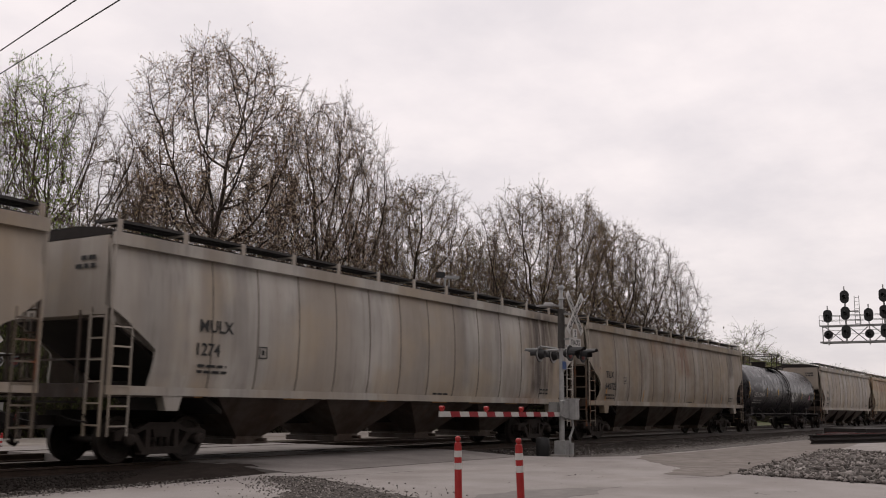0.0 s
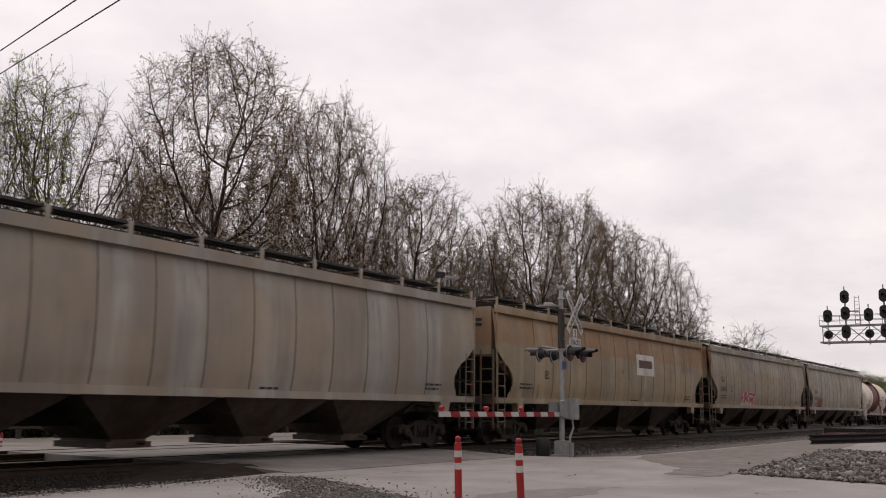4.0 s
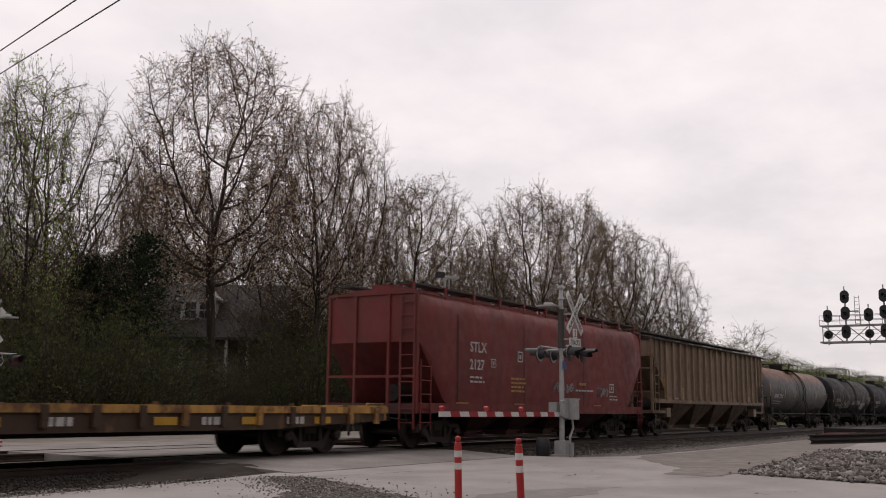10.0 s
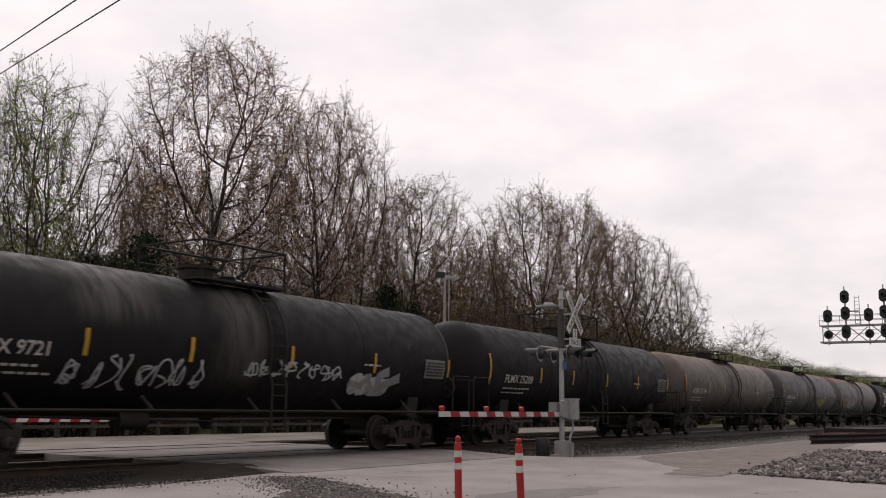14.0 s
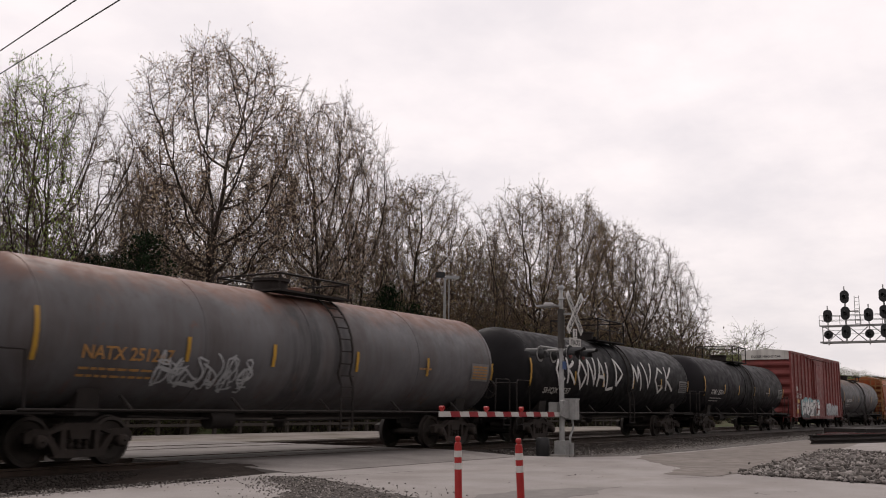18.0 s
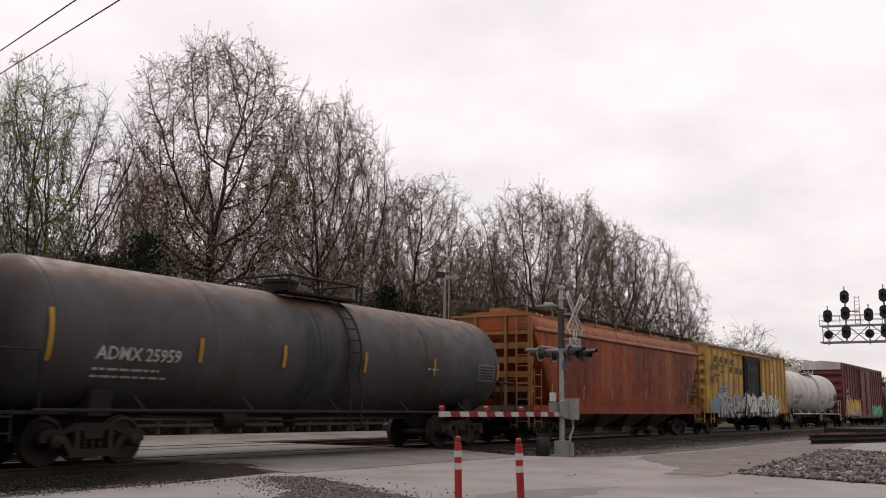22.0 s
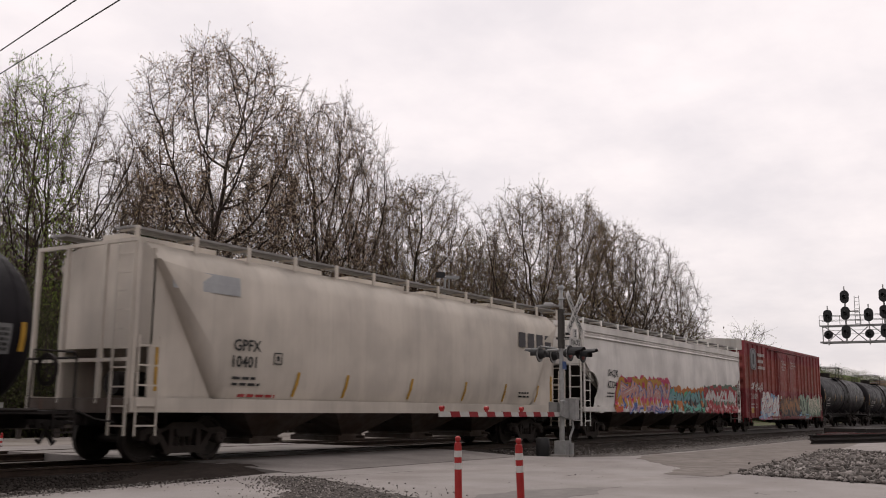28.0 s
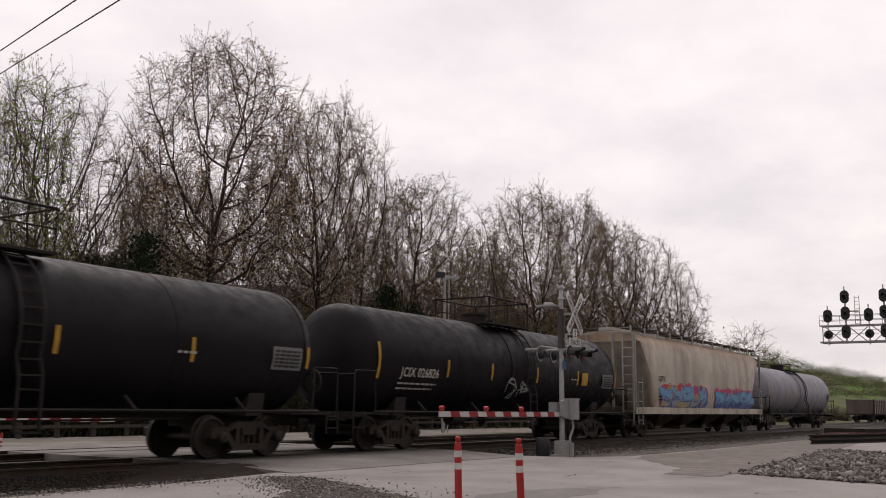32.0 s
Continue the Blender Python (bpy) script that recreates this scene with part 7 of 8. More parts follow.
for i, (px, rise, ww, yy, key, leaf, turn) in enumerate(TREES):
    dp = back(px, yy)
    x, y = at_view(px, dp)
    tree(px, dp, rise / 1720 * dp + EYE.z - ground_z(y), ww / 1720 * dp, key, leaf, turn, {"green": "tree with fresh green spring leaves", "pale": big}.get(leaf, "bare grey tree with small brown buds"))
rnd = random.Random(77)
for k in range(32):
    px = -830 + k * 40 + rnd.uniform(-15, 15)
    if px < -420 and k % 2:
        continue
    dp = back(px, rnd.uniform(74, 86) if -520 < px < -320 else rnd.uniform(52, 66))
    x, y = at_view(px, dp)
    top = 325 if px < 0 else 315 - (px / 430.0) * 145
    hh = (top + rnd.uniform(-90, 20)) / 1720 * dp + EYE.z - ground_z(y)
    tree(px, dp, max(hh, 6), rnd.uniform(100, 150) / 1720 * dp, rnd.choice(["slim", "tall", "slim"]), rnd.choice(["bud", "brown", "bud", "green"]), rnd.uniform(0, 360), "slender bare tree in the wood")


# young growth that closes the view between the trunks
for k in range(58):
    px = -835 + k * 22.5 + rnd.uniform(-9, 9)
    house = -520 < px < -320
    dp = back(px, rnd.uniform(80, 92) if house else rnd.uniform(44, 62))
    x, y = at_view(px, dp)
    hh = rnd.uniform(150, 270) * (1.0 if px < 100 else max(0.45, 1 - (px - 100) / 600.0)) / 1720 * dp + EYE.z - ground_z(y)
    tree(px, dp, max(hh, 4.0), rnd.uniform(60, 110) / 1720 * dp, "sapling", rnd.choice(["brown", "bud", "brown", "green"]), rnd.uniform(0, 360), "young budding sapling in the understorey")


def bush_proto(seed, n_stems, leaf_n, size, grow_by=1.0):
    rnd = random.Random(seed)
    segs, pts = [], []
    for k in range(n_stems):
        a, r = rnd.uniform(0, math.tau), rnd.uniform(0, 0.9) * grow_by
        p = Vector((r * math.cos(a), r * math.sin(a), 0))
        d = Vector((0.6 * math.cos(a), 0.6 * math.sin(a), 1.0)).normalized()
        for i in range(5):
            d = (d + Vector((rnd.gauss(0, .25), rnd.gauss(0, .25), rnd.gauss(0, .12)))).normalized()
            q = p + d * rnd.uniform(0.3, 0.6) * grow_by
            segs.append((p[:], q[:], 0.018 * (1 - i / 6), 0.018 * (1 - (i + 1) / 6)))
            for j in range(leaf_n):
                pts.append((q[0] + rnd.gauss(0, 0.22) * grow_by, q[1] + rnd.gauss(0, 0.22) * grow_by, max(0.03, q[2] + rnd.gauss(0, 0.22) * grow_by)))
            p = q
    return seg_mesh("brush", segs, 3), leaves("foliage", pts, size, np.random.default_rng(seed))


BUSHES = [bush_proto(3, 110, 9, 0.034), bush_proto(4, 120, 8, 0.031), bush_proto(5, 100, 10, 0.036), bush_proto(6, 220, 11, 0.050, 2.4), bush_proto(8, 240, 9, 0.048, 2.6)]
bush_mats = {}
for k in range(84):
    px = -840 + (k % 32) * 41 + rnd.uniform(-16, 16) if k < 64 else 440 + (k - 64) * 14
    dp = back(px, rnd.uniform(34.5, 38) if k < 32 else rnd.uniform(40, 50) if k < 64 else rnd.uniform(33, 40))
    kind = rnd.randrange(3)
    mat = rnd.choice([SCRUB, SCRUB, BROWN, SCRUB]) if px < 150 else rnd.choice([SCRUB, BROWN])
    x, y = at_view(px, dp)
    s = rnd.uniform(1.0, 1.7) * (dp / 50) ** 0.5
    if -520 < px < -320 and k < 64:
        s *= 0.62
    if k >= 64:
        s *= 0.26
    b = thing("bush", "tangled bush of the woodland edge", "bush", "undergrowth", at=(x, y, ground_z(y)))
    b.scale, b.rotation_euler = (s * 1.2, s * 1.2, s * rnd.uniform(1.0, 2.1)), (0, 0, rnd.uniform(0, 6))
    part("brush", BUSHES[kind][0], BARK, b)
    mk = (kind, mat.name)
    if mk not in bush_mats:
        me = BUSHES[kind][1].copy()
        me.materials.append(mat)
        bush_mats[mk] = me
    part("foliage", bush_mats[mk], mat, b)


# a dark thicket under the wood
for k in range(64):
    px = -840 + k * 20.5 + rnd.uniform(-10, 10)
    if px < -100 and k % 4:
        continue
    house = -600 < px < -250
    dp = back(px, rnd.uniform(82, 94) if house else rnd.uniform(48, 60))
    kind, mat = rnd.choice((3, 4)), rnd.choice([SCRUB, SCRUB, BROWN])
    x, y = at_view(px, dp)
    s = rnd.uniform(0.6, 0.9)
    b = thing("bush", "tall dark thicket under the trees", "bush", "undergrowth", at=(x, y, ground_z(y)))
    b.scale, b.rotation_euler = (s * 1.3, s * 1.3, s * rnd.uniform(1.6, 2.8) * (1.0 if px < 150 else max(0.4, 1 - (px - 150) / 400.0))), (0, 0, rnd.uniform(0, 6))
    part("brush", BUSHES[kind][0], BARK, b)
    mk = (kind, mat.name)
    if mk not in bush_mats:
        me = BUSHES[kind][1].copy()
        me.materials.append(mat)
        bush_mats[mk] = me
    part("foliage", bush_mats[mk], mat, b)


def cedar(px, depth, height, width, seed):
    rnd = random.Random(seed)
    segs, pts = [((0, 0, -0.3), (0, 0, height), 0.16, 0.02)], []
    for k in range(190):
        s = (k + 0.5) / 190
        z = 0.4 + s * (height - 0.5)
        reach = width / 2 * (1 - s) ** 0.42 * rnd.choice((0.45, 0.7, 0.9, 1.0, 1.2)) + 0.2
        a = k * 2.4 + rnd.uniform(-0.4, 0.4)
        d = Vector((math.cos(a), math.sin(a), rnd.uniform(0.05, 0.45)))
        segs.append(((0, 0, z), (d * reach + Vector((0, 0, z)))[:], 0.03, 0.006))
        for j in range(36):
            u = rnd.uniform(0.15, 1.0)
            q = d * reach * u + Vector((rnd.gauss(0, 0.16), rnd.gauss(0, 0.16), rnd.gauss(0, 0.16) + z))
            pts.append(q[:])
    x, y = at_view(px, depth)
    t = thing("cedar", "dark green cedar with dense ragged crown", "tree", at=(x, y, ground_z(y)))
    part("trunk", seg_mesh("trunk", segs, 4), BARK, t)
    part("foliage", leaves("foliage", pts, 0.085, np.random.default_rng(seed)), CEDAR, t)


cedar(-535, 50, 9.5, 6.2, 5)
cedar(-632, 51, 8.0, 6.0, 6)
cedar(-585, 53, 8.2, 5.2, 9)
cedar(-95, 68, 9.2, 4.6, 7)
cedar(-50, 70, 8.2, 4.0, 8)
# ---- the house in the trees, the hill, the fence ----
GALV = plain("galvanised_steel", rgb(0.30, 0.30, 0.29), 0.55, 0.5, 0.25, 5)
ALU = plain("aluminium_paint", rgb(0.33, 0.33, 0.325), 0.5, 0.2, 0.25, 6)
WHITE = plain("white_paint", rgb(0.54, 0.53, 0.51), 0.6, 0, 0.2, 4)
BLACK = plain("matt_black_paint", rgb(0.02, 0.02, 0.021), 0.6, 0, 0.3, 6)
ORANGE_RED = plain("orange_red_plastic", rgb(0.36, 0.020, 0.019), 0.45, 0, 0.25, 3)
SIGN_RED = plain("red_reflective", rgb(0.28, 0.012, 0.02), 0.45, 0, 0.25, 4)
CONCRETE = plain("concrete", rgb(0.36, 0.34, 0.32), 0.9, 0, 0.3, 4, 0.01)
POST_WOOD = plain("weathered_post_wood", rgb(0.05, 0.041, 0.034), 0.9, 0, 0.4, 5, 0.01)
LENS_OFF = plain("dark_red_lens", rgb(0.16, 0.05, 0.05), 0.15, 0, 0.2, 3)
GLASS = plain("dark_window_glass", rgb(0.03, 0.035, 0.04), 0.08, 0, 0.2, 1, spec=0.8)
GLOW = bpy.data.materials.new("lit_red_lens")
GLOW.use_nodes = True
gb = GLOW.node_tree.nodes["Principled BSDF"]
gb.inputs["Base Color"].default_value = (0.28, 0.015, 0.015, 1)
gb.inputs["Emission Color"].default_value, gb.inputs["Emission Strength"].default_value = (1.0, 0.05, 0.04, 1), 0.03


def house():
    x, y = at_view(-414, 74)
    t = thing("house", "grey-roofed house with white dormer and porch", "house", at=(x, y, 1.9))
    t.rotation_euler = (0, 0, HEAD - math.pi / 2)
    shingle = plain("dark_roof_shingle", rgb(0.075, 0.068, 0.066), 0.9, 0, 0.3, 6, 0.01)
    siding = plain("grey_siding", rgb(0.20, 0.19, 0.18), 0.8, 0, 0.2, 4)
    part("wall", Geo().box(-5.2, 5.2, 0.8, 8.0, -0.3, 4.6), siding, t)
    part("roof", Geo().prism([(-0.9, 4.3), (4.4, 8.9), (9.2, 4.3), (9.2, 4.1), (4.4, 8.65), (-0.9, 4.1)], -5.8, 5.8, "x"), shingle, t, "dark shingled roof")
    for xo in (-5.0, -1.8, 1.6, 3.2, 5.0):
        part("porch_post", Geo().box(xo - 0.11, xo + 0.11, -0.7, -0.48, -0.3, 4.1), WHITE, t)
    part("porch_floor", Geo().box(-5.4, 5.4, -0.9, 0.8, -0.3, 0.6), siding, t)
    d = part("dormer", Geo().prism([(-1.35, 5.5), (1.35, 5.5), (1.35, 7.4), (0, 8.55), (-1.35, 7.4)], 1.3, 4.6, "y"), WHITE, t, "white sided dormer", m=pose(-1.0, -0.6, 0))
    for s in (-1, 1):
        part("eave", Geo().prism([(s * 1.6, 7.15), (0, 8.55), (0, 8.72), (s * 1.68, 7.3)], 1.05, 4.6, "y"), WHITE, d)
    for xo in (-0.55, 0.55):
        w = part("window_frame", Geo().box(xo - 0.50, xo + 0.50, 1.24, 1.30, 5.75, 7.15), WHITE, d)
    for xo in (-0.55, 0.55):
        for zo in (5.85, 6.50):
            for k in (0, 1):
                part("pane", Geo().box(xo - 0.40 + 0.42 * k, xo - 0.02 + 0.42 * k, 1.20, 1.245, zo, zo + 0.55), GLASS, d)


house()

# far hill with woods
hill_g = Geo()
nx, ny = 60, 14
hrnd = random.Random(2)
for j in range(ny):
    for i in range(nx):
        x = 250 + i * 14.0
        yv = 40 + j * 16.0
        ridge = math.exp(-((yv - 170) / 75.0) ** 2)
        zz = -0.5 + ridge * (30.0 + 2.5 * math.sin(i * 0.35) + 1.5 * math.sin(i * 0.9)) * min(1.0, max(0.0, (x - 240) / 160.0) + 0.55)
        hill_g.v.append((x, yv, zz + (hrnd.uniform(-0.6, 0.6) if 0 < j < ny - 1 else 0)))
for j in range(ny - 1):
    for i in range(nx - 1):
        hill_g.f.append((j * nx + i, j * nx + i + 1, (j + 1) * nx + i + 1, (j + 1) * nx + i))
hn = Nodes("spring_hillside")
hc = hn.mix(hn.ramp(hn.noise(0.05, 5, 0.65), 0.4, 0.6), rgb(0.085, 0.14, 0.035), rgb(0.085, 0.075, 0.05))
solid("hill", hill_g, hn.done(hc, 0.95, 0, 0.05), "green and brown spring hillside", "hill", kind="structure", smooth=80)
pts = []
hr = random.Random(12)
for k in range(5200):
    i, j = hr.uniform(0, nx - 1.01), hr.uniform(2.0, 9.2)
    a = hill_g.v[int(j) * nx + int(i)]
    b = hill_g.v[(int(j) + 1) * nx + int(i) + 1]
    q = [a[n] + (b[n] - a[n]) * u for n, u in ((0, i % 1), (1, j % 1))] + [max(a[2], b[2])]
    hgt = hr.uniform(3, 6.5) * (1.0 if j > 5.5 else 0.55)
    for m in range(14):
        pts.append((q[0] + hr.gauss(0, 1.3), q[1] + hr.gauss(0, 1.3), q[2] + hgt * hr.uniform(0.2, 1.0)))
woods = leaves("far_woods", pts, 0.30, np.random.default_rng(9))
wl = leaf_mat("far_wood_leaf", (0.075, 0.060, 0.042), (0.085, 0.120, 0.040))
woods.materials.append(wl)
tagged(new("far_woods", woods), "distant woods in fresh leaf on the hill", "woods", kind="stuff")


# unseen slope added behind the camera to block low sky light
wb = Geo()
brn = random.Random(31)
cols, rws = 40, 7
for j in range(rws):
    for i in range(cols):
        a = radians(186 + i * 168 / (cols - 1))
        rr = 46 + j * 5.5
        top = (0, 9, 16, 22, 26, 29, 31)[j] * (1 + 0.12 * math.sin(i * 0.9) + 0.07 * math.sin(i * 2.1))
        wb.v.append((10 + rr * math.cos(a) * 1.5, 2 + rr * math.sin(a), -0.6 + top + (brn.uniform(-1, 1) if j else 0)))
for j in range(rws - 1):
    for i in range(cols - 1):
        wb.f.append((j * cols + i, j * cols + i + 1, (j + 1) * cols + i + 1, (j + 1) * cols + i))
solid("wooded_slope", wb, plain("dark_woodland", rgb(0.045, 0.045, 0.028), 0.95, 0, 0.5, 0.5, spec=0.05), "unseen dark slope added to block low sky", "woods", kind="structure", smooth=70)


def fence():
    t = thing("fence", "low weathered post-and-rail fence by the lot", "fence")
    a, b = Vector((4.0, 31.2, 0)), Vector((78.0, 31.6, 0))
    n = 48
    post = Geo().box(-0.07, 0.07, -0.07, 0.07, -0.35, 0.68).mesh("post")
    for k in range(n):
        p = a.lerp(b, k / (n - 1))
        part("post", post, POST_WOOD, t, m=pose(p.x, p.y, 0, 0, hrnd.uniform(-3, 3), 0))
    for z in (0.30, 0.58):
        for k in range(n - 1):
            p, q = a.lerp(b, k / (n - 1)), a.lerp(b, (k + 1) / (n - 1))
            part("rail_board", Geo().box(p.x, q.x, p.y - 0.10, p.y - 0.06, z - 0.06, z + 0.06), POST_WOOD, t)


fence()


# ---- crossing signals ----
def flasher(mast, x, y, z, facing, lit=False):
    """A round flasher with its black background and hood; facing -1 looks towards the camera's side."""
    f = facing
    b = part("flasher", Geo().lathe([(0.0, 0.02), (0.0, 0.22), (f * 0.015, 0.22), (f * 0.015, 0.02)], "y", 24, at=(x, y, z)).lathe([(-f * 0.16, 0.02), (-f * 0.16, 0.10), (-f * 0.02, 0.15), (0, 0.15)], "y", 16, at=(x, y, z)), BLACK, mast, "black round flasher background", smooth=40)
    part("back_plate", Geo().lathe([(-f * 0.012, 0.10), (-f * 0.012, 0.215), (-f * 0.004, 0.215)], "y", 24, at=(x, y, z)), ALU, b, "aluminium back of the disc", smooth=40)
    part("lens", Geo().lathe([(f * 0.02, 0.15), (f * 0.045, 0.11), (f * 0.055, 0.02)], "y", 20, at=(x, y, z)), GLOW if lit else LENS_OFF, b, smooth=60)
    g = Geo()
    ring = []
    for k in range(13):
        a = radians(-20 + k * 220 / 12)
        ring.append((math.cos(a) * 0.165, math.sin(a) * 0.165))
    o = len(g.v)
    for (c, s) in ring:
        g.v += [(x + c, y + f * 0.015, z + s), (x + c * 1.02, y + f * (0.42 if s > 0.05 else 0.22), z + s * 1.02)]
    for k in range(12):
        g.f.append((o + 2 * k, o + 2 * k + 1, o + 2 * k + 3, o + 2 * k + 2))
    hood = part("hood", g, BLACK, b)


def crossing_signal(at, turn, arm_len, arm_z, label, lit):
    t = thing("crossing_signal", label, "crossing signal", "crossing signals", at=at)
    t.rotation_euler = (0, 0, radians(turn))
    part("foundation", Geo().box(-0.24, 0.24, -0.24, 0.24, -0.3, 0.03), CONCRETE, t)
    part("base_casting", Geo().box(-0.16, 0.16, -0.16, 0.16, 0.03, 0.40).box(0.10, 0.26, -0.24, -0.08, 0.03, 0.34), ALU, t)
    part("mast", Geo().lathe([(0.3, 0.075), (2.3, 0.07), (2.31, 0.065), (4.35, 0.06), (4.36, 0.01)], "z", 14), ALU, t, smooth=40)
    part("bell", Geo().lathe([(4.30, 0.05), (4.34, 0.10), (4.42, 0.06), (4.60, 0.05), (4.66, 0.10), (4.72, 0.09), (4.73, 0.01)], "z", 14), ALU, t, smooth=40)
    part("antenna_arm", Geo().box(-0.35, 0.06, 0.05, 0.62, 4.12, 4.17).lathe([(4.17, 0.16), (4.24, 0.13), (4.26, 0.01)], "z", 12, at=(-0.1, 0.34, 0)), ALU, t)
    part("upper_collar", Geo().lathe([(2.95, 0.10), (4.05, 0.10)], "z", 12, caps=True), plain("dark_collar", rgb(0.06, 0.055, 0.05), 0.7), t)
    # crossbuck
    ang = radians(48)
    for s in (-1, 1):
        u = Vector((math.cos(ang) * s, 0, math.sin(ang)))
        v = Vector((-math.sin(ang) * s, 0, math.cos(ang)))
        y = -0.42 - (0.02 if s > 0 else 0.0)
        g = Geo()
        c = Vector((0, y, 3.92))
        pts = [c + u * a * 0.72 + v * b * 0.115 for a, b in ((-1, -1), (1, -1), (1, 1), (-1, 1))]
        g.add([p[:] for p in pts] + [(p + Vector((0, 0.012, 0)))[:] for p in pts], [(0, 1, 2, 3), (7, 6, 5, 4), (0, 4, 5, 1), (1, 5, 6, 2), (2, 6, 7, 3), (3, 7, 4, 0)])
        blade = part("crossbuck_blade", g, WHITE, t, "white crossbuck blade")
        text = "CROSSING" if s < 0 else "RAILROAD"
        vs, fs = word(text, 0.13, 1.20)
        gg = Geo()
        for a, b in vs:
            # letters run down or up the blade
            d = u if s > 0 else -u
            nrm = v if s > 0 else -v
            p = c + d * (a - 0.60) + nrm * (b - 0.065) + Vector((0, -0.006, 0))
            gg.v.append(p[:])
        gg.f = fs
        me = bpy.data.meshes.new("letters")
        me.from_pydata(gg.v, [], gg.f)
        part("letters", me, BLACK_INK, blade)
    for (txt, x0, x1, z0, z1, sz) in (("2", -0.13, 0.13, 3.23, 3.48, 0.18), ("TRACKS", -0.36, 0.36, 2.98, 3.22, 0.14)):
        pl = part("track_sign", Geo().box(x0, x1, -0.43, -0.415, z0, z1), WHITE, t, "white sign plate")
        vs, fs = word(txt, sz, (x1 - x0) * 0.8 if len(txt) > 1 else None)
        w = max(a for a, b in vs)
        me = bpy.data.meshes.new("letters")
        me.from_pydata([(a - w / 2, -0.434, b + (z0 + z1) / 2 - sz / 2) for a, b in vs], [], fs)
        part("letters", me, BLACK_INK, pl)
    part("sign_bracket", Geo().box(-0.03, 0.03, -0.415, 0.0, 3.88, 3.94).box(-0.03, 0.03, -0.415, 0.0, 3.18, 3.23), GALV, t)
    # crossarms and flashers
    part("crossarm", Geo().tube([(-0.52, -0.40, 2.98), (0.52, -0.40, 2.98)], 0.03, 8).tube([(-0.52, 0.40, 2.98), (0.52, 0.40, 2.98)], 0.03, 8).tube([(0, -0.42, 2.9), (0, 0.42, 2.9)], 0.04, 8), ALU, t, smooth=50)
    for y, f in ((-0.46, -1), (0.46, 1)):
        for x in (-0.42, 0.42):
            flasher(t, x, y, 2.78, f, lit and x > 0)
    part("blue_notice", Geo().box(-0.11, 0.11, -0.10, -0.085, 2.36, 2.58), plain("blue_enamel", rgb(0.05, 0.11, 0.30), 0.4), t)
    # gate machine with its arm
    gm = part("gate_machine", Geo().box(0.12, 0.36, -0.36, -0.04, 0.98, 1.54).box(0.10, 0.38, -0.38, -0.02, 1.52, 1.56).box(-0.16, 0.12, -0.16, -0.02, 1.02, 1.50), ALU, t, "grey gate machine housing")
    part("conduit", Geo().tube([(0.24, -0.2, 1.0), (0.30, -0.2, 0.75), (0.18, -0.16, 0.5), (0.18, -0.16, 0.32)], 0.035, 8), ALU, gm, smooth=60)
    part("service_box", Geo().box(-0.30, -0.05, 0.02, 0.26, 1.05, 1.45), GALV, t)
    part("arm_guard", Geo().tube([(-0.1, -0.12, 1.05), (-0.34, -0.12, 1.10), (-0.34, -0.12, 1.48), (-0.1, -0.12, 1.50)], 0.025, 8), ALU, t, smooth=50)
    part("counterweight", Geo().box(0.50, 0.95, -0.10, -0.02, 1.02, 1.22), BLACK, t)
    arm = part("gate_arm", Geo().box(-arm_len, -0.25, -0.05, -0.01, arm_z - 0.06, arm_z + 0.06), WHITE, t, "white gate arm with red stripes")
    n = int(arm_len / 0.82)
    for k in range(n):
        x = -0.55 - k * 0.82
        part("red_stripe", Geo().prism([(x, arm_z - 0.062), (x - 0.40, arm_z - 0.062), (x - 0.46, arm_z + 0.062), (x - 0.06, arm_z + 0.062)], -0.055, -0.005), SIGN_RED, arm)
    for k, x in enumerate((-arm_len + 0.10, -arm_len + 2.1, -arm_len + 3.9)):
        part("arm_light", Geo().box(x - 0.05, x + 0.05, -0.05, -0.01, arm_z + 0.06, arm_z + 0.12).lathe([(-0.05, 0.02), (-0.05, 0.05), (0.05, 0.05), (0.05, 0.02)], "y", 14, at=(x, -0.03, arm_z + 0.14)), GLOW, arm, "red gate arm light")
    return t


crossing_signal((24.9, 11.95, -0.12), 0, 6.35, 1.12, "grey crossing signal with crossbuck and lowered gate", False)
crossing_signal((18.6, 28.9, -0.30), 180, 4.9, 0.88, "far crossing signal with lowered gate", False)
solid("black_drum", Geo().lathe([(0, 0.02), (0, 0.17), (0.04, 0.19), (0.20, 0.185), (0.23, 0.195), (0.46, 0.18), (0.50, 0.15), (0.50, 0.02)], "z", 18), BLACK, "black drum beside the crossing signal", "drum", m=pose(24.5, 12.35, -0.14), smooth=40)


def delineator(x, y, z, lean, height=0.96):
    t = thing("delineator", "orange-red flexible delineator post with white bands", "delineator", "delineator posts", at=(x, y, z))
    t.rotation_euler = (0, radians(lean), 0)
    part("base", Geo().lathe([(0, 0.02), (0, 0.10), (0.03, 0.09), (0.05, 0.04)], "z", 14), BLACK, t, smooth=40)
    part("tube", Geo().lathe([(0.03, 0.040), (height - 0.11, 0.040), (height - 0.07, 0.034), (height - 0.06, 0.018)], "z", 16), ORANGE_RED, t, smooth=40)
    part("knob", Geo().lathe([(height - 0.065, 0.016), (height - 0.05, 0.028), (height - 0.025, 0.033), (height - 0.005, 0.024), (height, 0.004)], "z", 14), ORANGE_RED, t, smooth=60)
    for z0 in (height - 0.19, height - 0.32):
        part("reflective_band", Geo().lathe([(z0 - 0.035, 0.0415), (z0 + 0.035, 0.0415)], "z", 16), WHITE, t, smooth=40)


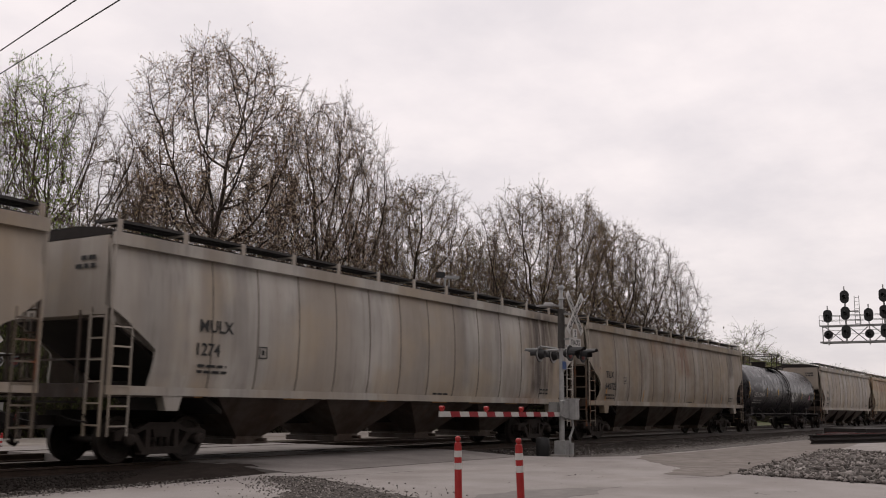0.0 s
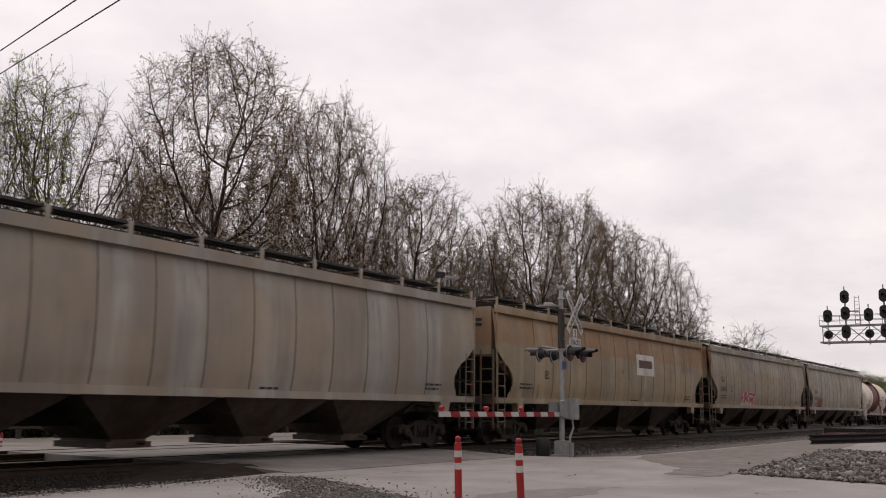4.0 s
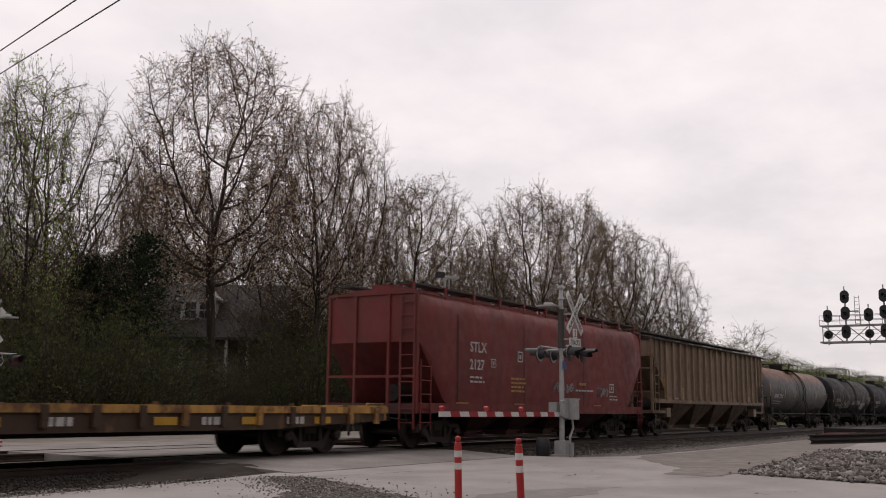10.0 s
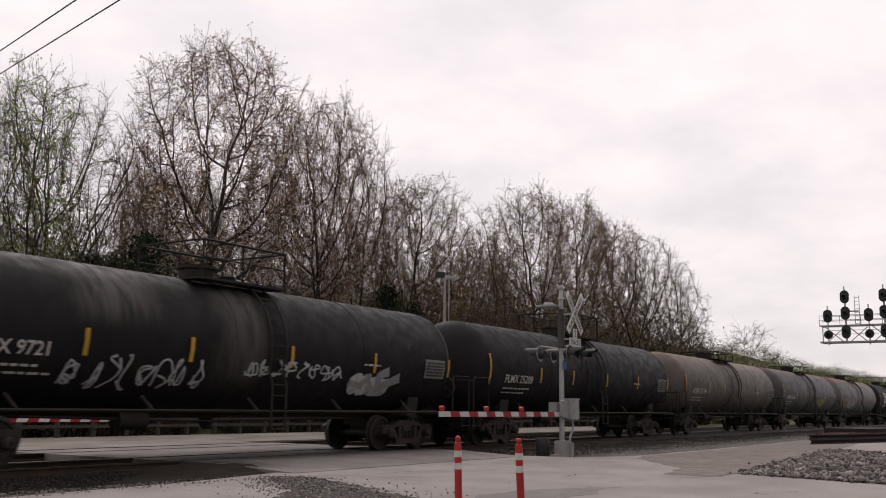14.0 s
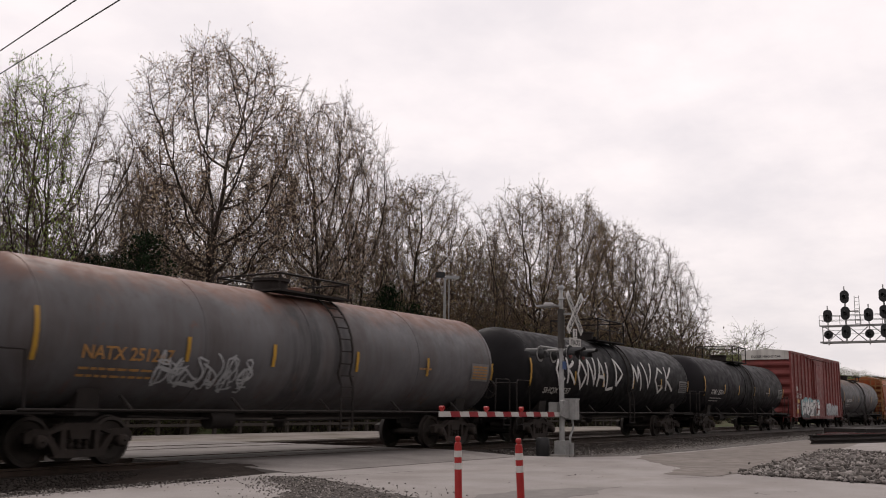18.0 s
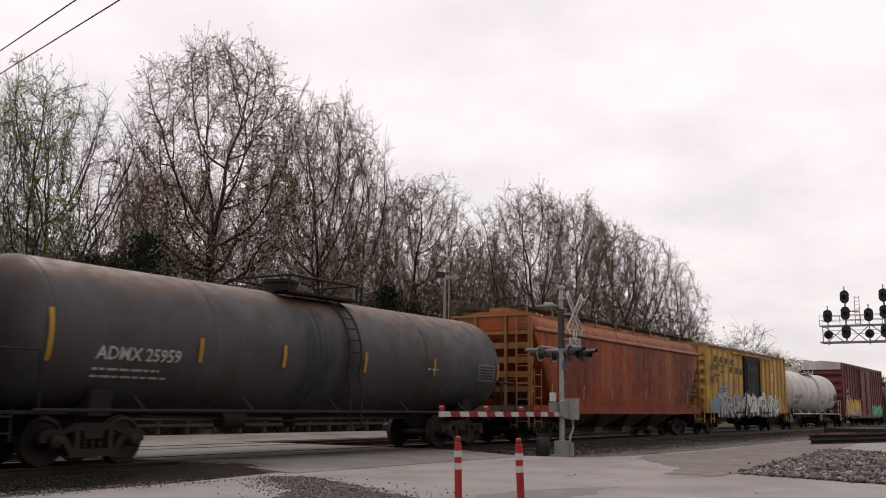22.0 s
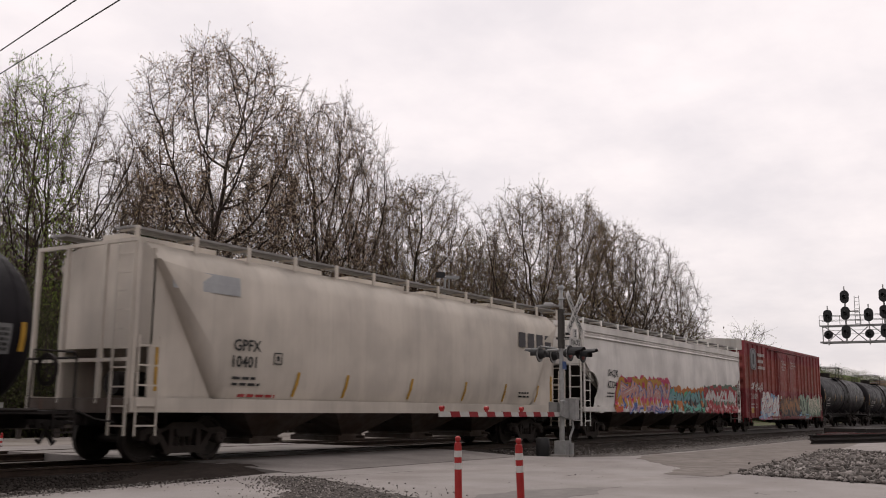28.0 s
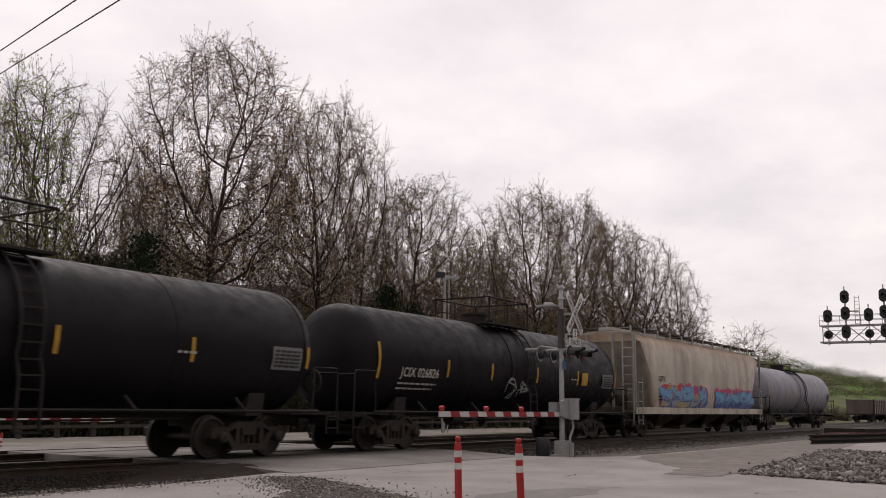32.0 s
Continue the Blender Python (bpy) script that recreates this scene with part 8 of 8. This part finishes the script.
delineator(9.22, 5.66, -0.12, -2.0)
delineator(9.30, 4.93, -0.12, -5.0)
delineator(15.9, 24.6, -0.12, 0.0, 0.9)
delineator(16.9, 25.6, -0.12, 4.0, 0.42)


def lamp_post():
    x, y = at_view(4, 50)
    t = thing("street_lamp", "grey steel street lamp with two heads", "street lamp", at=(x, y, -0.3))
    part("pole", Geo().lathe([(0, 0.10), (8.1, 0.06)], "z", 10, caps=True), GALV, t, smooth=40)
    part("lamp_head", Geo().box(0.05, 0.75, -0.12, 0.12, 8.05, 8.20), GALV, t)
    part("lamp_head", Geo().box(-0.45, 0.0, -0.14, 0.14, 8.10, 8.38), BLACK, t)
    part("down_pipe", Geo().tube([(0.22, 0, 0), (0.22, 0, 8.0)], 0.03, 6), GALV, t)
    t.rotation_euler = (0, 0, HEAD - math.pi / 2)


lamp_post()


def gantry():
    """Cantilever signal bridge: two chords with diagonals, hand rails, and signal heads for two tracks."""
    X, y0, y1 = 108.0, 21.75, 5.0
    t = thing("signal_bridge", "grey cantilever signal bridge over the tracks", "signal bridge", at=(X, 0, 0))
    for z in (8.30, 10.05):
        for dx in (0.0, 1.1):
            part("chord", Geo().box(dx, dx + 0.12, y1, y0, z, z + 0.14), ALU, t)
    part("walkway", Geo().box(0.0, 1.2, y1, y0, 8.44, 8.48), GRATE, t)
    for k in range(7):
        ya = y0 - 0.3 - k * 2.3
        part("post", Geo().tube([(0.06, ya, 8.3), (0.06, ya, 10.1)], 0.05, 6), ALU, t)
        part("diagonal", Geo().tube([(0.06, ya - 0.2, 10.05), (0.06, ya - 2.0, 8.45)][::1], 0.055, 6), ALU, t)
        part("diagonal", Geo().tube([(1.1, ya - 0.2, 8.45), (1.1, ya - 2.0, 10.05)], 0.045, 6), ALU, t)
    for z in (10.7, 11.2):
        part("hand_rail", Geo().tube([(0.0, y0, z), (0.0, y1, z)], 0.03, 5), ALU, t)
        part("hand_rail", Geo().tube([(1.2, y0, z), (1.2, y1, z)], 0.03, 5), ALU, t)
    for k in range(9):
        ya = y0 - k * 2.05
        part("rail_post", Geo().tube([(0, ya, 10.1), (0, ya, 11.2)], 0.03, 5), ALU, t)
    for z in (9.3, 9.7):
        part("hand_rail", Geo().tube([(1.2, y0, z), (1.2, y1, z)], 0.025, 5), ALU, t)
    part("mast", Geo().box(-0.1, 1.3, 4.0, 5.0, -0.4, 11.2), ALU, t)

    def head(y, z, tall):
        g = Geo().lathe([(-0.06, 0.02), (-0.06, 0.45), (0.0, 0.45), (0.0, 0.02)], "x", 22)
        if tall:
            g.v = [(x, yy, zz + (0.24 if zz > 0 else -0.24)) for x, yy, zz in g.v]
        b = part("signal_head", g, BLACK, t, "black signal head", smooth=40, m=pose(-0.45, y, z))
        part("hood", Geo().lathe([(-0.45, 0.17), (-0.05, 0.18), (-0.05, 0.12), (-0.45, 0.16)], "x", 14), BLACK, b, smooth=40)
        part("head_post", Geo().tube([(0.0, 0, -1.1), (0.0, 0, 1.1)], 0.06, 6), ALU, b)
    for y in (20.8, 16.8):
        head(y, 11.1, True)
        head(y, 9.15, False)
    for y in (19.05, 15.3):
        head(y, 13.05, True)
        head(y, 11.35, True)
        head(y, 9.4, True)
        part("head_pole", Geo().tube([(-0.3, y, 8.3), (-0.3, y, 13.8)], 0.09, 8), ALU, t)
        g = Geo()
        end_ladder(g, 0.3, y - 1.05, 10.1, 13.2, 0.45, 0.02)
        part("head_ladder", g, ALU, t)
        part("service_platform", Geo().box(-0.2, 0.6, y - 1.2, y, 11.55, 11.62), ALU, t)


gantry()

# overhead wires
for a, b in (((16.71, 27.02, 11.84), (13.03, 18.24, 10.17)), ((16.81, 27.08, 11.14), (13.56, 17.4, 10.18))):
    a, b = Vector(a), Vector(b)
    d = b - a
    path = [a + d * s for s in (-3.0, -1.5, 0, 1, 2.0, 2.8)]
    for k, p in enumerate(path):
        p.z += 0.02 * (k - 2.5) ** 2
    solid("overhead_wire", Geo().tube(path, 0.019, 6), BLACK, "thin black overhead wire", "wire", "overhead wires")

# stacked old rails and steel beams at the edge of the access road
RUST_RED = paint("rusty_red_steel", rgb(0.095, 0.017, 0.018), 0.4, 0.4)
prn = random.Random(8)
for k in range(9):
    row, lay = k % 5, k // 5
    L = prn.uniform(8, 11)
    x, y = 40.5 + row * 1.7 + lay * 1.0 + prn.uniform(-0.4, 0.4), 8.75 + row * 0.16 + 0.1 * lay
    g = Geo().prism([(-0.09, 0), (0.09, 0), (0.09, 0.02), (0.02, 0.05), (0.02, 0.13), (0.08, 0.15), (0.08, 0.18), (-0.08, 0.18), (-0.08, 0.15), (-0.02, 0.13), (-0.02, 0.05), (-0.09, 0.02)], 0, L, "x")
    solid("steel_beam", g, RUST_RED if row in (1, 3) else DARK, "rusty dark red steel beam in a stack", "steel beam", "stack of steel beams", m=pose(x, y, -0.12 + lay * 0.18, 0, 0, prn.uniform(-17, -13)))
solid("timber_stack", Geo().box(0, 8, -1.2, 1.2, -0.2, 0.25).box(0.5, 7, -1.0, 1.0, 0.25, 0.5), DARK, "dark stack of old railway timbers", "timber stack", m=pose(49, 9.2, -0.1, 0, 0, -14))


# ---- loose stones ----
def rocks(name, spots, label, mat, seed):
    rr = np.random.default_rng(seed)
    base = np.array([(1, 0, 0), (-1, 0, 0), (0, 1, 0), (0, -1, 0), (0, 0, 1), (0, 0, -1)], dtype=float)
    tri = np.array([(0, 2, 4), (2, 1, 4), (1, 3, 4), (3, 0, 4), (2, 0, 5), (1, 2, 5), (3, 1, 5), (0, 3, 5)])
    m = len(spots)
    sp = np.array(spots)
    v = base[None] * rr.uniform(0.55, 1.25, (m, 6, 1)) + rr.normal(0, 0.18, (m, 6, 3))
    q = rr.normal(size=(m, 3, 3))
    q, _ = np.linalg.qr(q)
    v = np.einsum("mij,mkj->mki", q, v) * sp[:, None, 3:4] * np.array([1, 1, 0.8])
    v += sp[:, None, :3]
    f = (tri[None] + (np.arange(m) * 6)[:, None, None]).reshape(-1, 3)
    me = quads(name, v.reshape(-1, 3), f)
    me.materials.append(mat)
    tagged(new(name, me), label, "stones", kind="stuff")


sn = Nodes("loose_stone")
sr = sn.t.nodes.new("ShaderNodeNewGeometry").outputs["Random Per Island"]
sc = sn.mix(sn.math('POWER', sr, 1.6), rgb(0.055, 0.05, 0.046), rgb(0.36, 0.33, 0.31))
sc = sn.mix(sn.ramp(sn.noise(6, 4, 0.6), 0.4, 0.7, 0, 0.5), sc, rgb(0.10, 0.08, 0.07))
STONE = sn.done(sc, 0.95, 0, 0.1)
DIRT = plain("packed_dirt", rgb(0.21, 0.185, 0.168), 0.95, 0, 0.35, 2.5, 0.01, spec=0.1)
GRIT = plain("dark_grit", rgb(0.105, 0.092, 0.084), 0.95, 0, 0.5, 9, 0.02, spec=0.1)
PAVE_STAIN = plain("stained_pavement", rgb(0.205, 0.188, 0.178), 0.9, 0, 0.25, 5, 0.01, spec=0.15)
CRACK = plain("crack_dirt", rgb(0.05, 0.043, 0.038), 0.95, 0, 0.3, 5, spec=0.1)
r2 = random.Random(21)


def bank_rise(s, u):
    return 0.16 * math.sin(math.pi * min(1.0, u * 1.6 + 0.02)) ** 0.7 * min(1.0, 0.15 + 2.5 * s) if u < 0.6 else 0.05 * (1 - u)


def patch(name, outline, z, mat, label, seed):
    """A thin worn sheet with a ragged edge."""
    rr = random.Random(seed)
    pts = []
    for (x0, y0), (x1, y1) in zip(outline, outline[1:] + outline[:1]):
        for i in range(7):
            pts.append((x0 + (x1 - x0) * i / 7 + rr.gauss(0, 0.07), y0 + (y1 - y0) * i / 7 + rr.gauss(0, 0.07)))
    g = Geo().prism(pts, z - 0.01, z, "z")
    solid(name, g, mat, label, "ground", kind="structure")


# stones nearest the rails are coloured black for grease and train shade
spots, oily_shaded = [], []
for k in range(17000):
    if k % 2:
        x, y = r2.uniform(4, 14.3), r2.uniform(12.0, 15.2)
    else:
        x, y = 24.3 + abs(r2.gauss(0, 18)), r2.uniform(10.5, 15.2)
    z = -0.36 + max(0.135, min(0.22, (y - 13.2) * 0.157)) if y > 13.2 else -0.17
    (oily_shaded if y > 13.35 + r2.gauss(0, 0.15) and x < 14.4 else spots).append((x, y, z + 0.01, r2.uniform(0.012, 0.040)))
bn = Nodes("dusty_ballast_stone")
br = bn.t.nodes.new("ShaderNodeNewGeometry").outputs["Random Per Island"]
bc = bn.mix(bn.math("POWER", br, 2.2), rgb(0.032, 0.027, 0.024), rgb(0.21, 0.192, 0.18))
bc = bn.mix(bn.ramp(bn.noise(0.8, 4, 0.6), 0.4, 0.7, 0, 0.6), bc, rgb(0.045, 0.036, 0.030))
rocks("oily_ballast", oily_shaded, "black greasy ballast stones between the ties, coloured for train shade", plain("oily_stone", rgb(0.030, 0.023, 0.019), 0.8, 0, 0.5, 9, spec=0.2), 14)
# the ramp's near-black dirt colour also carries the shade beside the train
ramp = Geo()
rd = random.Random(17)
for j in range(15):
    for i in range(17):
        u, v = i / 16, j / 14
        rise = min(1.0, u * 1.25) * min(1.0, v * 2.4 + rd.uniform(-0.12, 0.12)) * min(1.0, (1 - v) * 9)
        ramp.v.append((10.8 + 3.9 * u + rd.uniform(-0.06, 0.06), 12.7 + 2.95 * v + rd.uniform(-0.05, 0.05), -0.27 + 0.255 * max(0.0, rise) ** 0.6 * (0.62 + 0.38 * u) + rd.uniform(-0.012, 0.004)))
for j in range(14):
    for i in range(16):
        ramp.f.append((j * 17 + i, j * 17 + i + 1, (j + 1) * 17 + i + 1, (j + 1) * 17 + i))
solid("dirt_ramp", ramp, plain("oily_dirt", rgb(0.034, 0.026, 0.022), 0.9, 0, 0.5, 3, 0.02, spec=0.1), "black greasy dirt beside the crossing, coloured for train shade", "ground", kind="structure", smooth=60)
rocks("ballast_stones", spots, "loose grey ballast stones beside the rails", bn.done(bc, 0.95, 0, 0.1), 4)
spots = []
for k in range(9500):
    s, u = r2.random(), r2.random() ** 1.7
    near = Vector((20.4, 5.75)).lerp(Vector((18.4, 0.6)), s)
    far = Vector((36.0, 7.2)).lerp(Vector((33.0, 1.6)), s)
    p = near.lerp(far, u) + Vector((r2.gauss(0, 0.12), r2.gauss(0, 0.12)))
    spots.append((p.x, p.y, -0.12 + bank_rise(s, u) + r2.uniform(-0.01, 0.03), r2.uniform(0.018, 0.060) if r2.random() < 0.95 else r2.uniform(0.06, 0.12)))
rocks("rubble_bank", spots, "low bank of loose grey rubble stones", STONE, 5)
bank = Geo()
for j in range(9):
    for i in range(13):
        s, u = j / 8, i / 12
        p = Vector((20.4, 5.75)).lerp(Vector((18.4, 0.6)), s).lerp(Vector((36.0, 7.2)).lerp(Vector((33.0, 1.6)), s), u)
        bank.v.append((p.x, p.y, -0.125 + bank_rise(s, u)))
for j in range(8):
    for i in range(12):
        bank.f.append((j * 13 + i, j * 13 + i + 1, (j + 1) * 13 + i + 1, (j + 1) * 13 + i))
solid("rubble_mound", bank, DIRT, "earth under the rubble bank", "ground", kind="structure", smooth=60)
# worn places on the pavement
patch("dirt_patch", [(19.2, 6.9), (21.6, 7.5), (24.2, 9.4), (26.4, 10.25), (32.0, 10.1), (45.0, 10.15), (58.0, 9.9), (58.0, 8.6), (37.8, 7.0), (31.0, 6.6), (24.7, 5.95), (21.1, 5.8), (19.1, 6.0)], -0.116, DIRT, "packed brown dirt track", 3)
patch("broken_edge", [(13.7, 12.3), (13.85, 11.5), (12.7, 9.6), (11.5, 7.6), (9.5, 8.2), (10.5, 9.4), (11.6, 10.2), (12.4, 10.7), (12.6, 11.6)], -0.116, GRIT, "broken gravelly pavement edge", 5)
patch("dirt_stain", [(9.7, 6.6), (11.0, 7.2), (14.0, 7.3), (15.5, 6.4), (13.0, 6.2), (11.0, 5.6)], -0.1165, PAVE_STAIN, "faint dark stain on the pavement", 8)
for k, line in enumerate((((13.75, 11.63), (14.72, 11.42), (15.74, 11.25), (16.6, 11.2)), ((15.9, 4.3), (15.67, 4.2), (15.55, 3.88)), ((16.33, 3.89), (16.57, 3.77)), ((18.0, 6.5), (19.1, 6.0), (21.1, 5.75), (24.7, 5.9), (29.0, 6.35)), ((12.6, 11.0), (13.2, 11.9), (13.8, 12.2)),
                          ((17.2, 8.2), (17.9, 8.3), (18.3, 8.0)), ((19.6, 9.9), (20.1, 9.6)))):
    g = Geo()
    pts = []
    for p0, p1 in zip(line, line[1:]):
        for i in range(5):
            pts.append((p0[0] + (p1[0] - p0[0]) * i / 5 + r2.gauss(0, 0.03), p0[1] + (p1[1] - p0[1]) * i / 5 + r2.gauss(0, 0.03)))
    vs, fs = stroke(pts, [r2.uniform(0.012, 0.04) for _ in pts])
    g.add([(x, y, -0.1155) for x, y in vs], fs)
    solid("crack", g, CRACK, "dark crack in the pavement", "pavement", kind="structure")
spots = []
for k in range(2000):
    u = r2.random()
    c = Vector((13.4, 11.9)).lerp(Vector((10.6, 8.0)), u)
    spots.append((c.x + r2.gauss(0, 0.30 + 0.5 * u), c.y + r2.gauss(0, 0.25 + 0.35 * u), -0.112, r2.uniform(0.006, 0.026)))
spots += [(r2.uniform(7, 13.5), 12.15 + r2.gauss(0, 0.16), -0.112, r2.uniform(0.006, 0.022)) for k in range(260)]
spots += [(r2.uniform(6, 30), r2.uniform(4, 11.5), -0.114, r2.uniform(0.004, 0.014)) for k in range(200)]
rocks("loose_gravel", spots, "thin scatter of gravel on the worn pavement", STONE, 6)
# ---- what moves ----
def motions():
    """The whole train runs along the track; every wheelset turns while it is near."""
    times = [0, 2, 4, 6, 8, 10, 12, 14, 16, 18, 20, 22, 24, 26, 28, 30, SECONDS]
    for car, x0 in CARS:
        walk(car, [(t, pose(x0 - gone(t), TRACK_Y, 0)) for t in times])
    frames = [k / FPS for k in range(int(SECONDS * FPS) + 1)]
    for wheel, seat, x0 in WHEELS:
        near = [t for t in frames if -4.0 < x0 - gone(t) < 75.0]
        if not near:
            continue
        turn = lambda t: pose(seat, 0, WHEEL_R, 0, -math.degrees(gone(t) / WHEEL_R) % 360, 0)
        rows = [(t, turn(t)) for t in near]
        if near[0] > 0:
            rows.insert(0, (0, turn(near[0])))
        if near[-1] < SECONDS:
            rows.append((SECONDS, turn(near[-1])))
        walk(wheel, rows)


motions()
